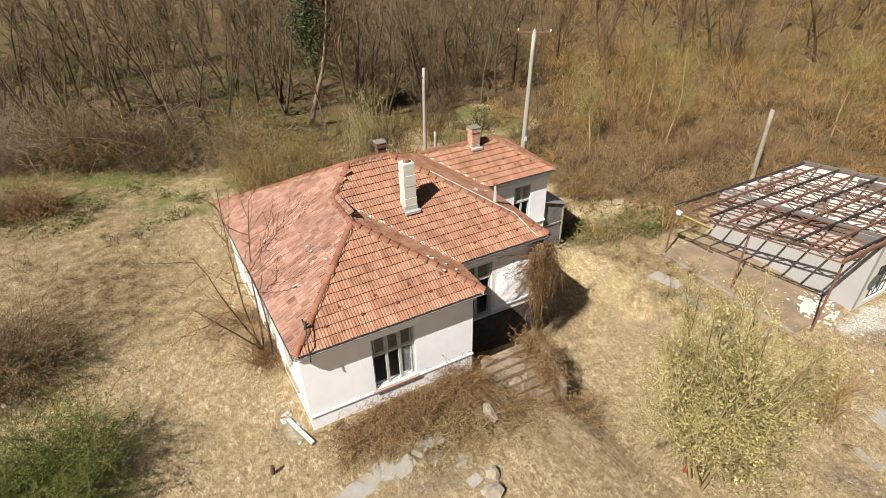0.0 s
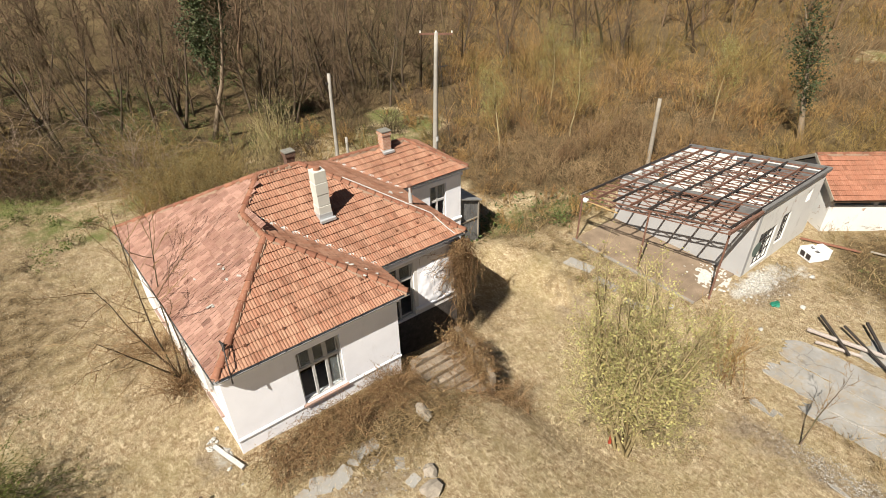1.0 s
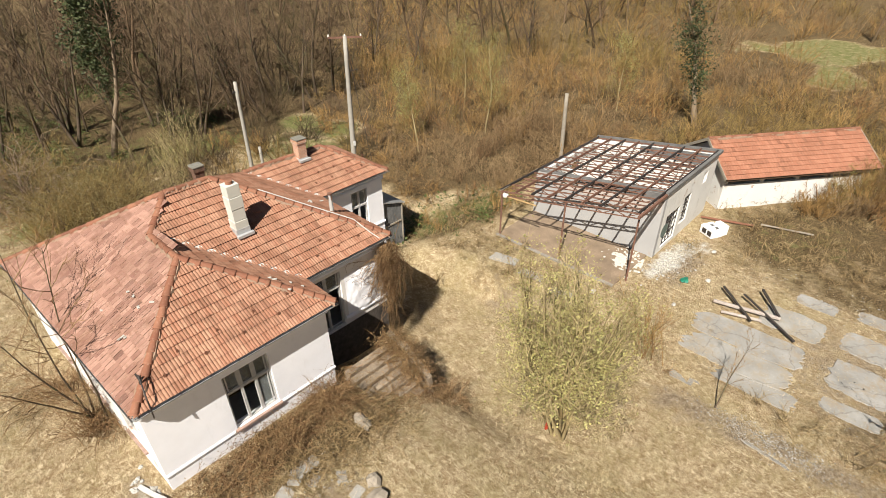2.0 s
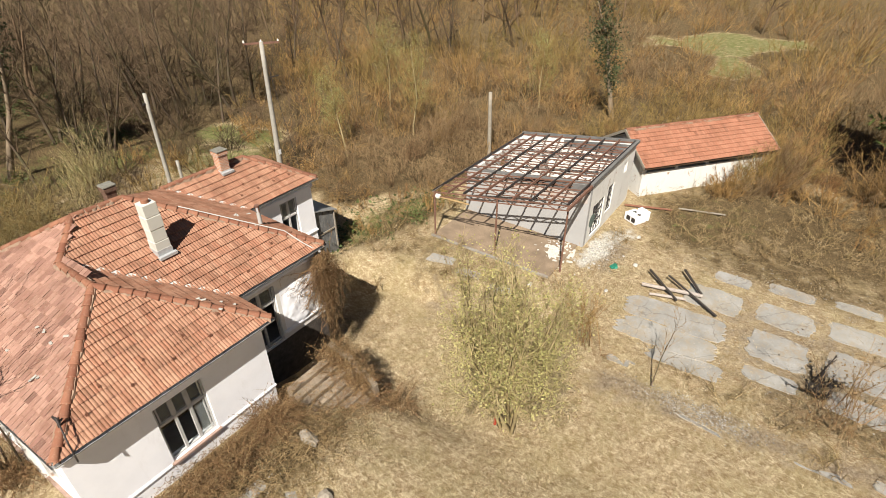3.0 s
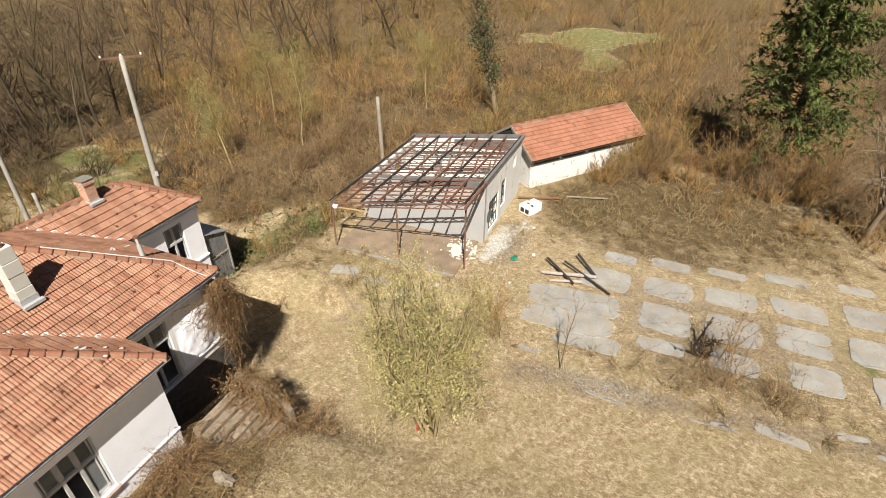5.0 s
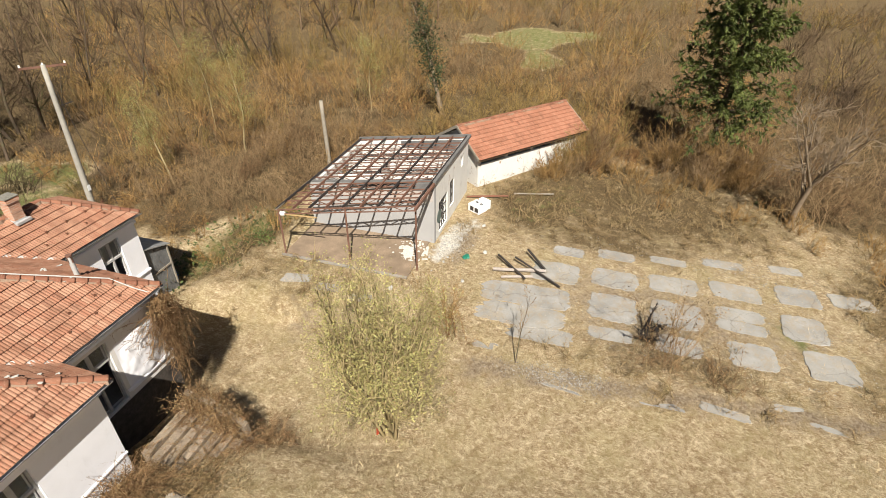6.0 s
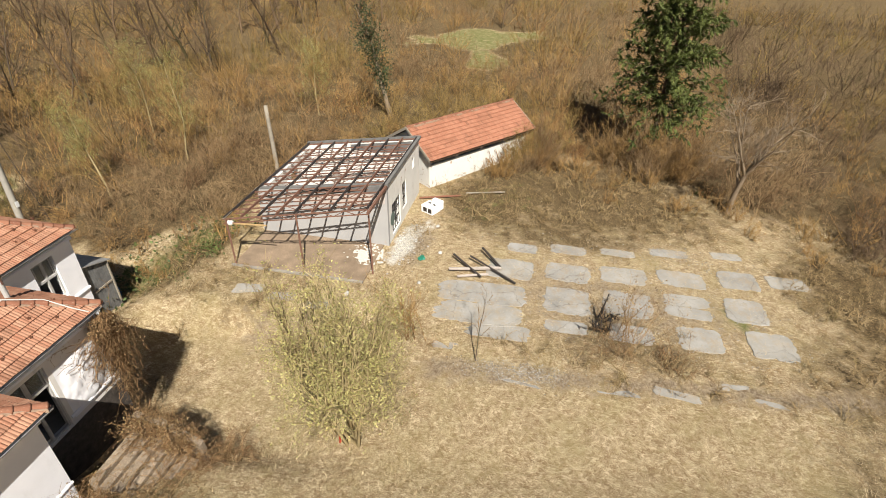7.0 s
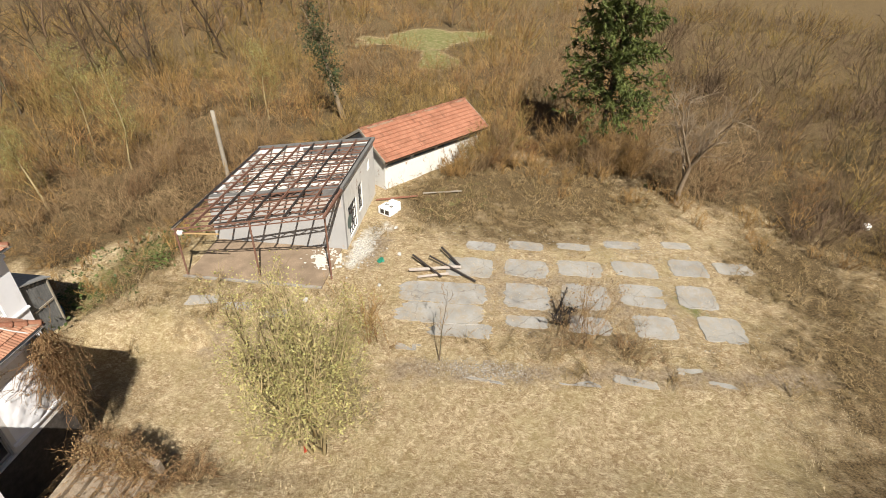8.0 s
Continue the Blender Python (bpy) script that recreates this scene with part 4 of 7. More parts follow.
# porch steps
STEP = simple("mossy_brown_concrete", (0.31, 0.245, 0.18), 0.95, 0, 0.45, 5, 0.6, 18)
stairs = thing("porch_steps", "broken concrete porch steps half buried in dead vines", "steps")
for i in range(7):
    bm = bmesh.new()
    box(bm, 6.70 + 0.015 * i, 8.90 - 0.02 * i, 0.35 - 0.33 * (i + 1), 0.347 - 0.33 * i, -1.5, 0.40 - 0.17 * (i + 1), 0.018)
    part("step", bm, STEP, stairs)

bm = bmesh.new()
prof = [(0.45, -1.5), (0.45, 0.62), (-0.55, 0.50), (-1.95, -0.35), (-2.05, -1.5)]
va = [bm.verts.new((8.98, y, z)) for y, z in prof]
vb = [bm.verts.new((9.22, y, z)) for y, z in prof]
bm.faces.new(va)
bm.faces.new(vb[::-1])
for i in range(5):
    bm.faces.new((va[i], va[(i + 1) % 5], vb[(i + 1) % 5], vb[i]))
part("parapet", bm, STEP, stairs, "low rendered parapet under dead vines")

# ---------------------------------------------------------------- roofless outbuilding with a steel roof frame
FY = -1.0
outb = thing("outbuilding", "roofless plastered outbuilding under a rusty steel roof frame", "building")
SX0, SX1, SY0, SY1 = 24.10, 31.35, -4.30, 3.62


def shed_z(y):
    """Height of the roof plane, which falls from the yard side to the brush."""
    return 2.98 + (1.84 - 2.98) * (y - SY0) / (SY1 - SY0)


def sloped_wall(a, b, t, drop, openings=(), mat=PLASTER_OLD, label="", name="wall"):
    """A wall whose top follows the roof plane; openings (s0, s1, z0, z1) along it from a."""
    a, b = Vector(a), Vector(b)
    L = (b - a).length
    d = (b - a).normalized()
    nrm = Vector((-d.y, d.x, 0))
    xs = sorted({0.0, L, *(o[0] for o in openings), *(o[1] for o in openings)})
    bm = bmesh.new()

    def top(s):
        p = a + d * s
        return shed_z(p.y) - drop

    def block(s0, s1, z0, z1a, z1b):
        c = []
        for k in (0, t):
            for s, z in ((s0, z0), (s1, z0), (s1, z1b), (s0, z1a)):
                p = a + d * s + nrm * k
                c.append(bm.verts.new((p.x, p.y, z)))
        for q in ((0, 1, 2, 3), (7, 6, 5, 4), (0, 4, 5, 1), (1, 5, 6, 2), (2, 6, 7, 3), (3, 7, 4, 0)):
            bm.faces.new([c[i] for i in q])

    for s0, s1 in zip(xs, xs[1:]):
        mid = (s0 + s1) / 2
        o = [q for q in openings if q[0] < mid < q[1]]
        if not o:
            block(s0, s1, FY - 0.5, top(s0), top(s1))
        else:
            block(s0, s1, FY - 0.5, o[0][2], o[0][2])
            block(s0, s1, o[0][3], top(s0), top(s1))
    bmesh.ops.remove_doubles(bm, verts=bm.verts[:], dist=0.0005)
    return part(name, bm, mat, outb, label)


SHED_GREY = plaster("grey_weathered_plaster", (0.37, 0.365, 0.365), 0.85, 0.14)
SHED_WHITE = plaster("bleached_plaster", (0.68, 0.665, 0.635), 0.7, 0.16)
SHED_PINK = plaster("pink_inner_plaster", (0.44, 0.395, 0.37), 0.6, 0.22)
sloped_wall((SX0, SY1, 0), (SX0, SY0, 0), 0.28, 0.06, (), SHED_GREY, "grey plastered front wall under the frame")
side = sloped_wall((SX0 + 0.28, SY0, 0), (SX1, SY0, 0), 0.28, 0.10, ((0.55, 2.3, -0.75, 1.25), (2.75, 3.7, -0.2, 1.55), (5.2, 5.75, 1.5, 2.2)), SHED_WHITE, "bleached plastered side wall with open windows")
sloped_wall((SX1, SY0 + 0.28, 0), (SX1, SY1, 0), 0.28, 0.10, (), SHED_WHITE, "back wall")
sloped_wall((SX1 - 0.28, SY1, 0), (SX0 + 0.28, SY1, 0), 0.28, 0.10, ((2.2, 3.3, 0.0, 1.1),), SHED_WHITE, "low far wall")
sloped_wall((27.2, SY1 - 0.28, 0), (27.2, 0.0, 0), 0.14, 0.95, (), SHED_WHITE, "inner partition wall", "partition")
sloped_wall((27.2, -1.0, 0), (27.2, SY0 + 0.28, 0), 0.14, 1.1, (), SHED_WHITE, "inner partition wall", "partition")
sloped_wall((29.4, SY1 - 0.28, 0), (29.4, SY0 + 1.5, 0), 0.14, 0.8, (), SHED_WHITE, "inner partition wall", "partition")
sloped_wall((27.34, 0.6, 0), (31.07, 0.6, 0), 0.14, 0.9, (), SHED_PINK, "pinkish inner partition wall", "partition")
bm = bmesh.new()
box(bm, SX0 + 0.285, SX1 - 0.285, SY0 + 0.285, SY1 - 0.285, FY - 0.2, FY + 0.12)
part("floor_slab", bm, simple("bleached_floor", (0.60, 0.575, 0.53), 0.95, 0, 0.35, 1.1, 0.5, 14), outb, "pale rubble-strewn concrete floor")
bm = bmesh.new()
box(bm, 20.35, SX0 - 0.004, SY0 + 0.3, SY1 - 0.1, FY - 0.3, FY + 0.05, 0.01)
part("porch_slab", bm, simple("dusty_concrete", (0.27, 0.20, 0.14), 0.95, 0, 0.4, 1.2, 0.5, 20), outb, "dusty brown concrete porch floor")
bm = bmesh.new()
box(bm, 20.2, 20.345, SY0 + 0.3, SY1 - 0.05, FY - 0.3, FY + 0.10, 0.01)
part("kerb", bm, CONCRETE, outb, "pale concrete edge of the porch")
# bitumen-covered verges
for a, b in (((20.9, SY0 - 0.03, 0), (SX1 + 0.2, SY0 - 0.03, 0)), ((SX1 + 0.16, SY0, 0), (SX1 + 0.16, SY1 + 0.1, 0))):
    bm = bmesh.new()
    a, b = Vector(a), Vector(b)
    a.z, b.z = shed_z(a.y) - 0.02, shed_z(b.y) - 0.02
    if a.y == b.y:
        a.x = SX0 - 0.1
    beam(bm, a, b, 0.17, 0.18)
    part("verge_board", bm, BITUMEN, outb, "tarred verge board")
bm = bmesh.new()
beam(bm, (SX0 + 0.14, SY1, shed_z(SY1) - 0.03), (SX0 + 0.14, SY0 + 0.2, shed_z(SY0 + 0.2) - 0.03), 0.30, 0.05)
part("wall_plate", bm, BITUMEN, outb, "tarred wall plate")
bm = bmesh.new()
v = [bm.verts.new((SX0 - 0.006, y, z)) for y, z in ((2.2, 1.25), (2.0, 1.60), (-0.5, 1.95), (-2.2, 2.15), (-4.2, 2.4), (-4.2, 1.75), (-2.6, 1.55), (-0.8, 1.40))]
bm.faces.new(v)
part("bare_brick_band", bm, SHED_PINK, outb, "band of bare pinkish brick where plaster fell")
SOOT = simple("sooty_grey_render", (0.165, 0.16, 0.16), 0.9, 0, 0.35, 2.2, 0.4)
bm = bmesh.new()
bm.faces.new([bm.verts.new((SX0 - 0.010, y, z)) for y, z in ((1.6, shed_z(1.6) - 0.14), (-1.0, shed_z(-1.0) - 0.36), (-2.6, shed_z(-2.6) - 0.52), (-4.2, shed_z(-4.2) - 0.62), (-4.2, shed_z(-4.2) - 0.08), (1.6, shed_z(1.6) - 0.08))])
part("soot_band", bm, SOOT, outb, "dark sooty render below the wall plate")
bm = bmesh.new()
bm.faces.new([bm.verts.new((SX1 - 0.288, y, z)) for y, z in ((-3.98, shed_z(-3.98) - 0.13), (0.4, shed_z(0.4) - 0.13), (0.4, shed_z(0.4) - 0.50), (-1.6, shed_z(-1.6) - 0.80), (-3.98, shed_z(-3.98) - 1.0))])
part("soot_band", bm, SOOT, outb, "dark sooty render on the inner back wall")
# posts
POSTS = ((20.42, 3.40), (20.80, -0.45), (21.18, -4.26))
for x, y in POSTS:
    bm = bmesh.new()
    bar(bm, (x, y, FY - 0.1), (x, y, shed_z(y) - 0.06), 0.05, 8)
    part("post", bm, RUST, outb, "rusty steel post")
FX0 = lambda y: 20.42 + (21.18 - 20.42) * (3.40 - y) / 7.66  # noqa: E731
# lattice trusses across, with zigzag webs
TRUSS_X = np.linspace(0.0, 1.0, 11)
for i, t in enumerate(TRUSS_X):
    bm = bmesh.new()
    yl, yr = SY1 - 0.05, SY0 + 0.06

    def at(y, low):
        x = FX0(y) + (SX1 - 0.15 - FX0(y)) * t
        return Vector((x, y, shed_z(y) - 0.02 - low))

    beam(bm, at(yl, 0), at(yr, 0), 0.062, 0.062)
    beam(bm, at(yl, 0.26), at(yr, 0.26), 0.050, 0.050)
    n = 13
    for k in range(n):
        a, b = yl + (yr - yl) * k / n, yl + (yr - yl) * (k + 1) / n
        beam(bm, at(a, 0 if k % 2 else 0.26), at(b, 0.26 if k % 2 else 0), 0.033, 0.033)
    part("truss", bm, RUST, outb, "rusty lattice roof truss")
# purlins running back
for i in range(9):
    y = SY1 - 0.1 + (SY0 + 0.12 - SY1 + 0.1) * i / 8
    bm = bmesh.new()
    a, b = Vector((FX0(y), y, shed_z(y) + 0.025)), Vector((SX1 - 0.05, y, shed_z(y) + 0.025))
    sag = 0.03 if i in (3, 5) else 0.0
    mid = (a + b) / 2 - Vector((0, 0, sag))
    beam(bm, a, mid, 0.055, 0.15)
    beam(bm, mid, b, 0.055, 0.15)
    part("purlin", bm, RUST if i % 2 else DARK_STEEL, outb, "rusty steel purlin")
bm = bmesh.new()
beam(bm, (20.36, 3.5, shed_z(3.5) + 0.02), (24.2, 3.62, shed_z(3.6) + 0.02), 0.07, 0.05)
part("side_rail", bm, GREY_WOOD, outb, "bleached timber side rail")
bm = bmesh.new()
beam(bm, (20.9, -4.32, shed_z(-4.3) - 0.1), (24.3, -4.32, shed_z(-4.3) - 0.1), 0.12, 0.16)
part("side_rail", bm, RUST, outb, "rusty edge channel")
bm = bmesh.new()
beam(bm, (20.45, 3.25, shed_z(3.2) - 0.28), (20.6, 1.2, shed_z(1.2) - 0.55), 0.06, 0.06)
part("hanging_lath", bm, simple("bare_lath", (0.48, 0.33, 0.16), 0.8), outb, "bare lath tied to the frame")
# steel window grilles in the side wall
for s0, s1, z0, z1 in ((0.55, 2.3, -0.75, 1.25), (2.75, 3.7, -0.2, 1.55)):
    bm = bmesh.new()
    x0, x1 = SX0 + 0.28 + s0, SX0 + 0.28 + s1
    for x in np.linspace(x0 + 0.03, x1 - 0.03, 5):
        beam(bm, (x, SY0 + 0.10, z0), (x, SY0 + 0.10, z1), 0.03, 0.03)
    for z in np.linspace(z0 + 0.03, z1 - 0.03, 4):
        beam(bm, (x0, SY0 + 0.10, z), (x1, SY0 + 0.10, z), 0.03, 0.03)
    part("window_grille", bm, DARK_STEEL, outb, "dark steel window frame without glass")
# dark stencilled pattern on the wall beside the window
bm = bmesh.new()
bar(bm, (SX0 + 0.9, SY0 - 0.004, 0.35), (SX0 + 0.9, SY0 - 0.001, 0.35), 0.42, 22)
part("wall_stain", bm, simple("faded_green_paint", (0.13, 0.17, 0.15), 0.9), outb, "faded dark green painted patch")
# globe lamp on the post
lampg = thing("globe_lamp", "white glass globe lamp on the corner of the steel frame", "lamp")
bm = bmesh.new()
bmesh.ops.create_uvsphere(bm, u_segments=18, v_segments=12, radius=0.17, matrix=pose(20.50, 3.22, shed_z(3.3) - 0.26))
part("globe", bm_mesh("globe", bm, PORCELAIN, True), None, lampg)
bm = bmesh.new()
bar(bm, (20.50, 3.22, shed_z(3.3) - 0.12), (20.50, 3.22, shed_z(3.3) - 0.02), 0.04, 8)
part("holder", bm, DARK_STEEL, lampg)

# ---------------------------------------------------------------- tiled barn
barn = thing("barn", "low white barn with a bright orange clay tile roof", "barn", pose(31.63, -5.02, FY, 0, 0, -38.3))
BL_, BW_, BE, BR_ = 10.6, 5.4, 2.25, 3.85
# barn frame: x along the ridge, y away from the yard
bm = bmesh.new()
box(bm, 0.25, BL_ - 0.25, 0.40, 0.68, -0.6, BE - 0.55)
part("wall", bm, SHED_WHITE, barn, "stained white front wall")
for x in (0.25, 2.7, 5.1, 7.5, BL_ - 0.5):
    bm = bmesh.new()
    box(bm, x, x + 0.25, 0.42, 0.66, BE - 0.549, BE - 0.02)
    part("pier", bm, SHED_WHITE, barn)
bm = bmesh.new()
box(bm, 0.25, BL_ - 0.25, BW_ - 0.68, BW_ - 0.40, -0.6, BE)
part("wall", bm, SHED_WHITE, barn)
for x in (0.25, BL_ - 0.53):
    bm = bmesh.new()
    c = [(x, 0.69, -0.6), (x, BW_ - 0.69, -0.6), (x, BW_ - 0.69, BE + 0.3), (x, BW_ / 2, BR_ - 0.2), (x, 0.69, BE + 0.3)]
    v = [bm.verts.new(p) for p in c]
    w = [bm.verts.new((p[0] + 0.28, p[1], p[2])) for p in c]
    bm.faces.new(v)
    bm.faces.new(w[::-1])
    for i in range(5):
        j = (i + 1) % 5
        bm.faces.new((v[i], w[i], w[j], v[j]))
    part("gable", bm, SHED_WHITE, barn, "white gable wall")


def barn_slope(pts, singles, seed):
    s = roof_slope([Vector(p) for p in pts], "bright orange clay tile slope", TILE_NEW, singles, seed=seed, parent=barn)
    return s


near = barn_slope([(0, 0, BE), (BL_, 0, BE), (BL_, BW_ / 2, BR_), (0, BW_ / 2, BR_)], 0, 21)
barn_slope([(BL_, BW_, BE), (0, BW_, BE), (0, BW_ / 2, BR_), (BL_, BW_ / 2, BR_)], 0, 22)
caps(Vector((0, BW_ / 2, BR_)), Vector((BL_, BW_ / 2, BR_)), near, seed=23)
for x in (-0.02, BL_ + 0.02):
    for y0, y1 in ((0, BW_ / 2), (BW_, BW_ / 2)):
        bm = bmesh.new()
        beam(bm, (x, y0, BE - 0.02), (x, y1, BR_ - 0.02), 0.04, 0.18)
        part("bargeboard", bm, GREY_WOOD, barn, "grey weathered bargeboard")
bm = bmesh.new()
box(bm, 0.1, BL_ - 0.1, 0.03, 0.09, BE - 0.16, BE - 0.04)
part("fascia", bm, BROWN_WOOD, barn)

# ---------------------------------------------------------------- poles and wires


def pole(x, y, top, lean, r0, r1, mat, label, arms):
    base = float(gz(x, y)) - 0.2
    p = thing("utility_pole", label, "pole", pose(x, y, base) @ pose(0, 0, 0, lean[0], lean[1]))
    h = top - base
    bm = bmesh.new()
    n = 7
    prev = None
    for i in range(n):
        t = i / (n - 1)
        r = r0 + (r1 - r0) * t
        ring = [bm.verts.new((math.cos(a) * r, math.sin(a) * r, h * t)) for a in np.linspace(0, 2 * math.pi, 11)[:-1]]
        if prev:
            for k in range(10):
                bm.faces.new((prev[k], prev[(k + 1) % 10], ring[(k + 1) % 10], ring[k]))
        prev = ring
    bm.faces.new(prev)
    part("shaft", bm_mesh("shaft", bm, mat, True), None, p)
    for z, half, yaw in arms:
        bm = bmesh.new()
        d = Vector((math.cos(yaw), math.sin(yaw), 0))
        beam(bm, d * -half + Vector((0, 0, h - z)), d * half + Vector((0, 0, h - z)), 0.10, 0.11)
        arm = part("crossarm", bm, RUST, p, "rusty steel crossarm")
        for s in (-0.95, 0.0, 0.95):
            b = bmesh.new()
            q = d * half * s + Vector((0, 0, h - z))
            bar(b, q, q + Vector((0, 0, 0.12)), 0.02, 6)
            bar(b, q + Vector((0, 0, 0.08)), q + Vector((0, 0, 0.20)), 0.06, 10, 0.045)
            part("insulator", b, PORCELAIN, arm, "white porcelain insulator")
    return p


p1 = pole(20.44, 17.1, 8.35, (0.6, 1.6), 0.20, 0.13, CONCRETE_POLE, "tall pale concrete utility pole with a rusty crossarm", ((0.10, 1.1, -0.55), ))
bm = bmesh.new()
beam(bm, (0.05, 0, 7.3), (0.75, -0.35, 7.42), 0.05, 0.05)
part("bracket", bm, DARK_STEEL, p1)
bm = bmesh.new()
box(bm, -0.10, 0.10, -0.215, -0.195, 2.1, 2.45)
part("plate", bm, WHITE_ENAMEL, p1, "small white enamel plate")
p2 = pole(14.23, 20.67, 6.05, (0.4, 1.2), 0.15, 0.11, CONCRETE_POLE, "short white concrete pole with a metal head", ())
bm = bmesh.new()
beam(bm, (-0.28, 0.02, 6.62), (0.16, 0.0, 6.70), 0.10, 0.12)
part("pole_head", bm, DARK_STEEL, p2)
p2b = pole(15.0, 20.4, 1.5, (0, 0), 0.12, 0.10, CONCRETE_POLE, "stub of a concrete pole beside the white pole", ())
p3 = pole(31.51, 6.4, 4.25, (-1.0, -0.5), 0.16, 0.13, GREY_WOOD, "bare grey wooden pole behind the outbuilding", ())
# stay wire beside the tall pole
bm = bmesh.new()
pts = [Vector((20.75, 16.9, 7.6)), Vector((21.0, 16.6, 4.0)), Vector((21.5, 16.2, float(gz(21.5, 16.2))))]
for a, b in zip(pts, pts[1:]):
    bar(bm, a, b, 0.018, 5)
solo("stay_wire", bm, DARK_STEEL, "dark stay wire from the tall pole to the ground", "wire")

# ---------------------------------------------------------------- old yard: concrete panels


def panel_mesh(w, d, seed, cut=0.0):
    """A worn concrete panel with chewed edges and uneven corners."""
    r = random.Random(seed)
    bm = bmesh.new()
    n = 56
    ring = []
    for i in range(n):
        a = 2 * math.pi * i / n
        c, s = math.cos(a), math.sin(a)
        k = 1 / max(abs(c) ** 7 + abs(s) ** 7, 1e-9) ** (1 / 7)
        j = 1 - 0.16 * abs(noise.noise(Vector((c * 1.7 + seed, s * 1.7, seed * 0.7)))) - 0.16 * abs(noise.noise(Vector((c * 6 + seed, s * 6, seed)))) - r.uniform(0, 0.05)
        ring.append(((c * k * w / 2) * j, (s * k * d / 2) * j))
    top = [bm.verts.new((x * 0.985, y * 0.985, 0.0)) for x, y in ring]
    mid = [bm.verts.new((x, y, -0.025)) for x, y in ring]
    low = [bm.verts.new((x, y, -0.14)) for x, y in ring]
    bm.faces.new(top)
    for a, b in ((top, mid), (mid, low)):
        for i in range(n):
            bm.faces.new((a[i], b[i], b[(i + 1) % n], a[(i + 1) % n]))
    return bm


def slab_concrete():
    k = Mat("worn_panel_concrete", 0.93, spec=0.15)
    a = k.mix(k.ramp(k.noise(0.9, 6), 0.35, 0.68), (0.205, 0.196, 0.183), (0.310, 0.300, 0.285))
    a = k.mix(k.math("MULTIPLY", k.ramp(k.noise(5, 8, 0.75), 0.55, 0.72), 0.6), a, (0.12, 0.105, 0.09))
    a = k.mix(k.math("MULTIPLY", k.ramp(k.noise(1.3, 8, 0.85), 0.49, 0.59), 0.7), a, (0.27, 0.21, 0.14))
    a = k.mix(k.math("MULTIPLY", k.ramp(k.noise(14, 5, 0.8), 0.60, 0.70), 0.8), a, (0.52, 0.49, 0.43))
    crack = k.n("ShaderNodeTexVoronoi", Scale=0.42)
    crack.feature = "DISTANCE_TO_EDGE"
    warp = k.t.nodes.new("ShaderNodeVectorMath")
    wn_ = k.n("ShaderNodeTexNoise", Scale=2.5, Detail=5.0)
    k.link(k.pos(), wn_.inputs["Vector"])
    warp.operation = "MULTIPLY_ADD"
    k.link(wn_.outputs["Color"], warp.inputs[0])
    warp.inputs[1].default_value = (0.5, 0.5, 0.5)
    k.link(k.pos(), warp.inputs[2])
    k.link(warp.outputs[0], crack.inputs["Vector"])
    line = k.ramp(crack.outputs["Distance"], 0.010, 0.003)
    a = k.mix(k.math("MULTIPLY", line, 0.45), a, (0.07, 0.055, 0.04))
    k.color(k.mix(k.rnd(False), a, k.mix(0.30, a, (0.36, 0.34, 0.30))))
    k.bump(k.noise(30, 6), 0.5, 0.015)
    return k.m


SLAB = slab_concrete()
yard = thing("pavement", "cracked grey concrete panels of an overgrown yard", "pavement", kind="structure")
PANELS = (
    (19.15, -10.35, 1.5, 4.3), (20.85, -10.3, 1.7, 4.5), (23.3, -11.5, 1.8, 2.5), (18.05, -11.4, 1.0, 3.0),
    (23.6, -14.6, 1.65, 2.35), (24.0, -17.55, 1.5, 2.45), (24.35, -20.6, 1.4, 2.35), (24.9, -23.6, 1.6, 2.0), (25.2, -26.1, 1.1, 2.0),
    (21.1, -14.6, 2.0, 2.3), (21.5, -17.6, 2.0, 2.4), (22.4, -20.55, 0.95, 2.2), (21.45, -20.5, 0.85, 2.2), (22.2, -23.3, 1.9, 1.9),
    (19.05, -14.55, 0.85, 2.0), (19.2, -17.6, 1.2, 2.0), (19.5, -20.7, 1.6, 2.0), (19.75, -23.85, 1.8, 2.0),
    (25.6, -12.0, 0.9, 1.7), (26.0, -14.6, 0.9, 2.0), (26.3, -17.4, 0.7, 1.9), (26.9, -20.3, 0.8, 2.1), (27.3, -23.5, 0.7, 1.6),
)
for i, (x, y, w, d) in enumerate(PANELS):
    r = random.Random(i + 400)
    ob = part("slab", bm_mesh("slab", panel_mesh(w * 1.12, d * 1.10, i + 1), SLAB), None, yard)
    ob.matrix_basis = pose(x, y, float(gz(x, y)) + 0.035 + (0.0 if w > 1 else -0.015), r.uniform(-0.8, 0.8), r.uniform(-0.8, 0.8), r.uniform(-3, 3))
track = thing("pavement", "long broken concrete strips of the old drive", "pavement", kind="structure")
for i, (x, y, w, d) in enumerate(((15.55, -17.0, 0.62, 2.6), (15.75, -19.1, 0.5, 2.0), (16.75, -21.9, 0.45, 1.9), (16.1, -22.9, 0.3, 1.6), (14.95, -13.2, 0.16, 2.6), (16.6, -9.2, 0.5, 1.3))):
    ob = part("slab", bm_mesh("slab", panel_mesh(w, d, i + 61), SLAB), None, track)
    ob.matrix_basis = pose(x, y, float(gz(x, y)) + 0.004, 1.6, 1.4, random.Random(i).uniform(-8, 6))
path_ = thing("pavement", "pale concrete slabs of a path crossing the yard", "pavement", kind="structure")
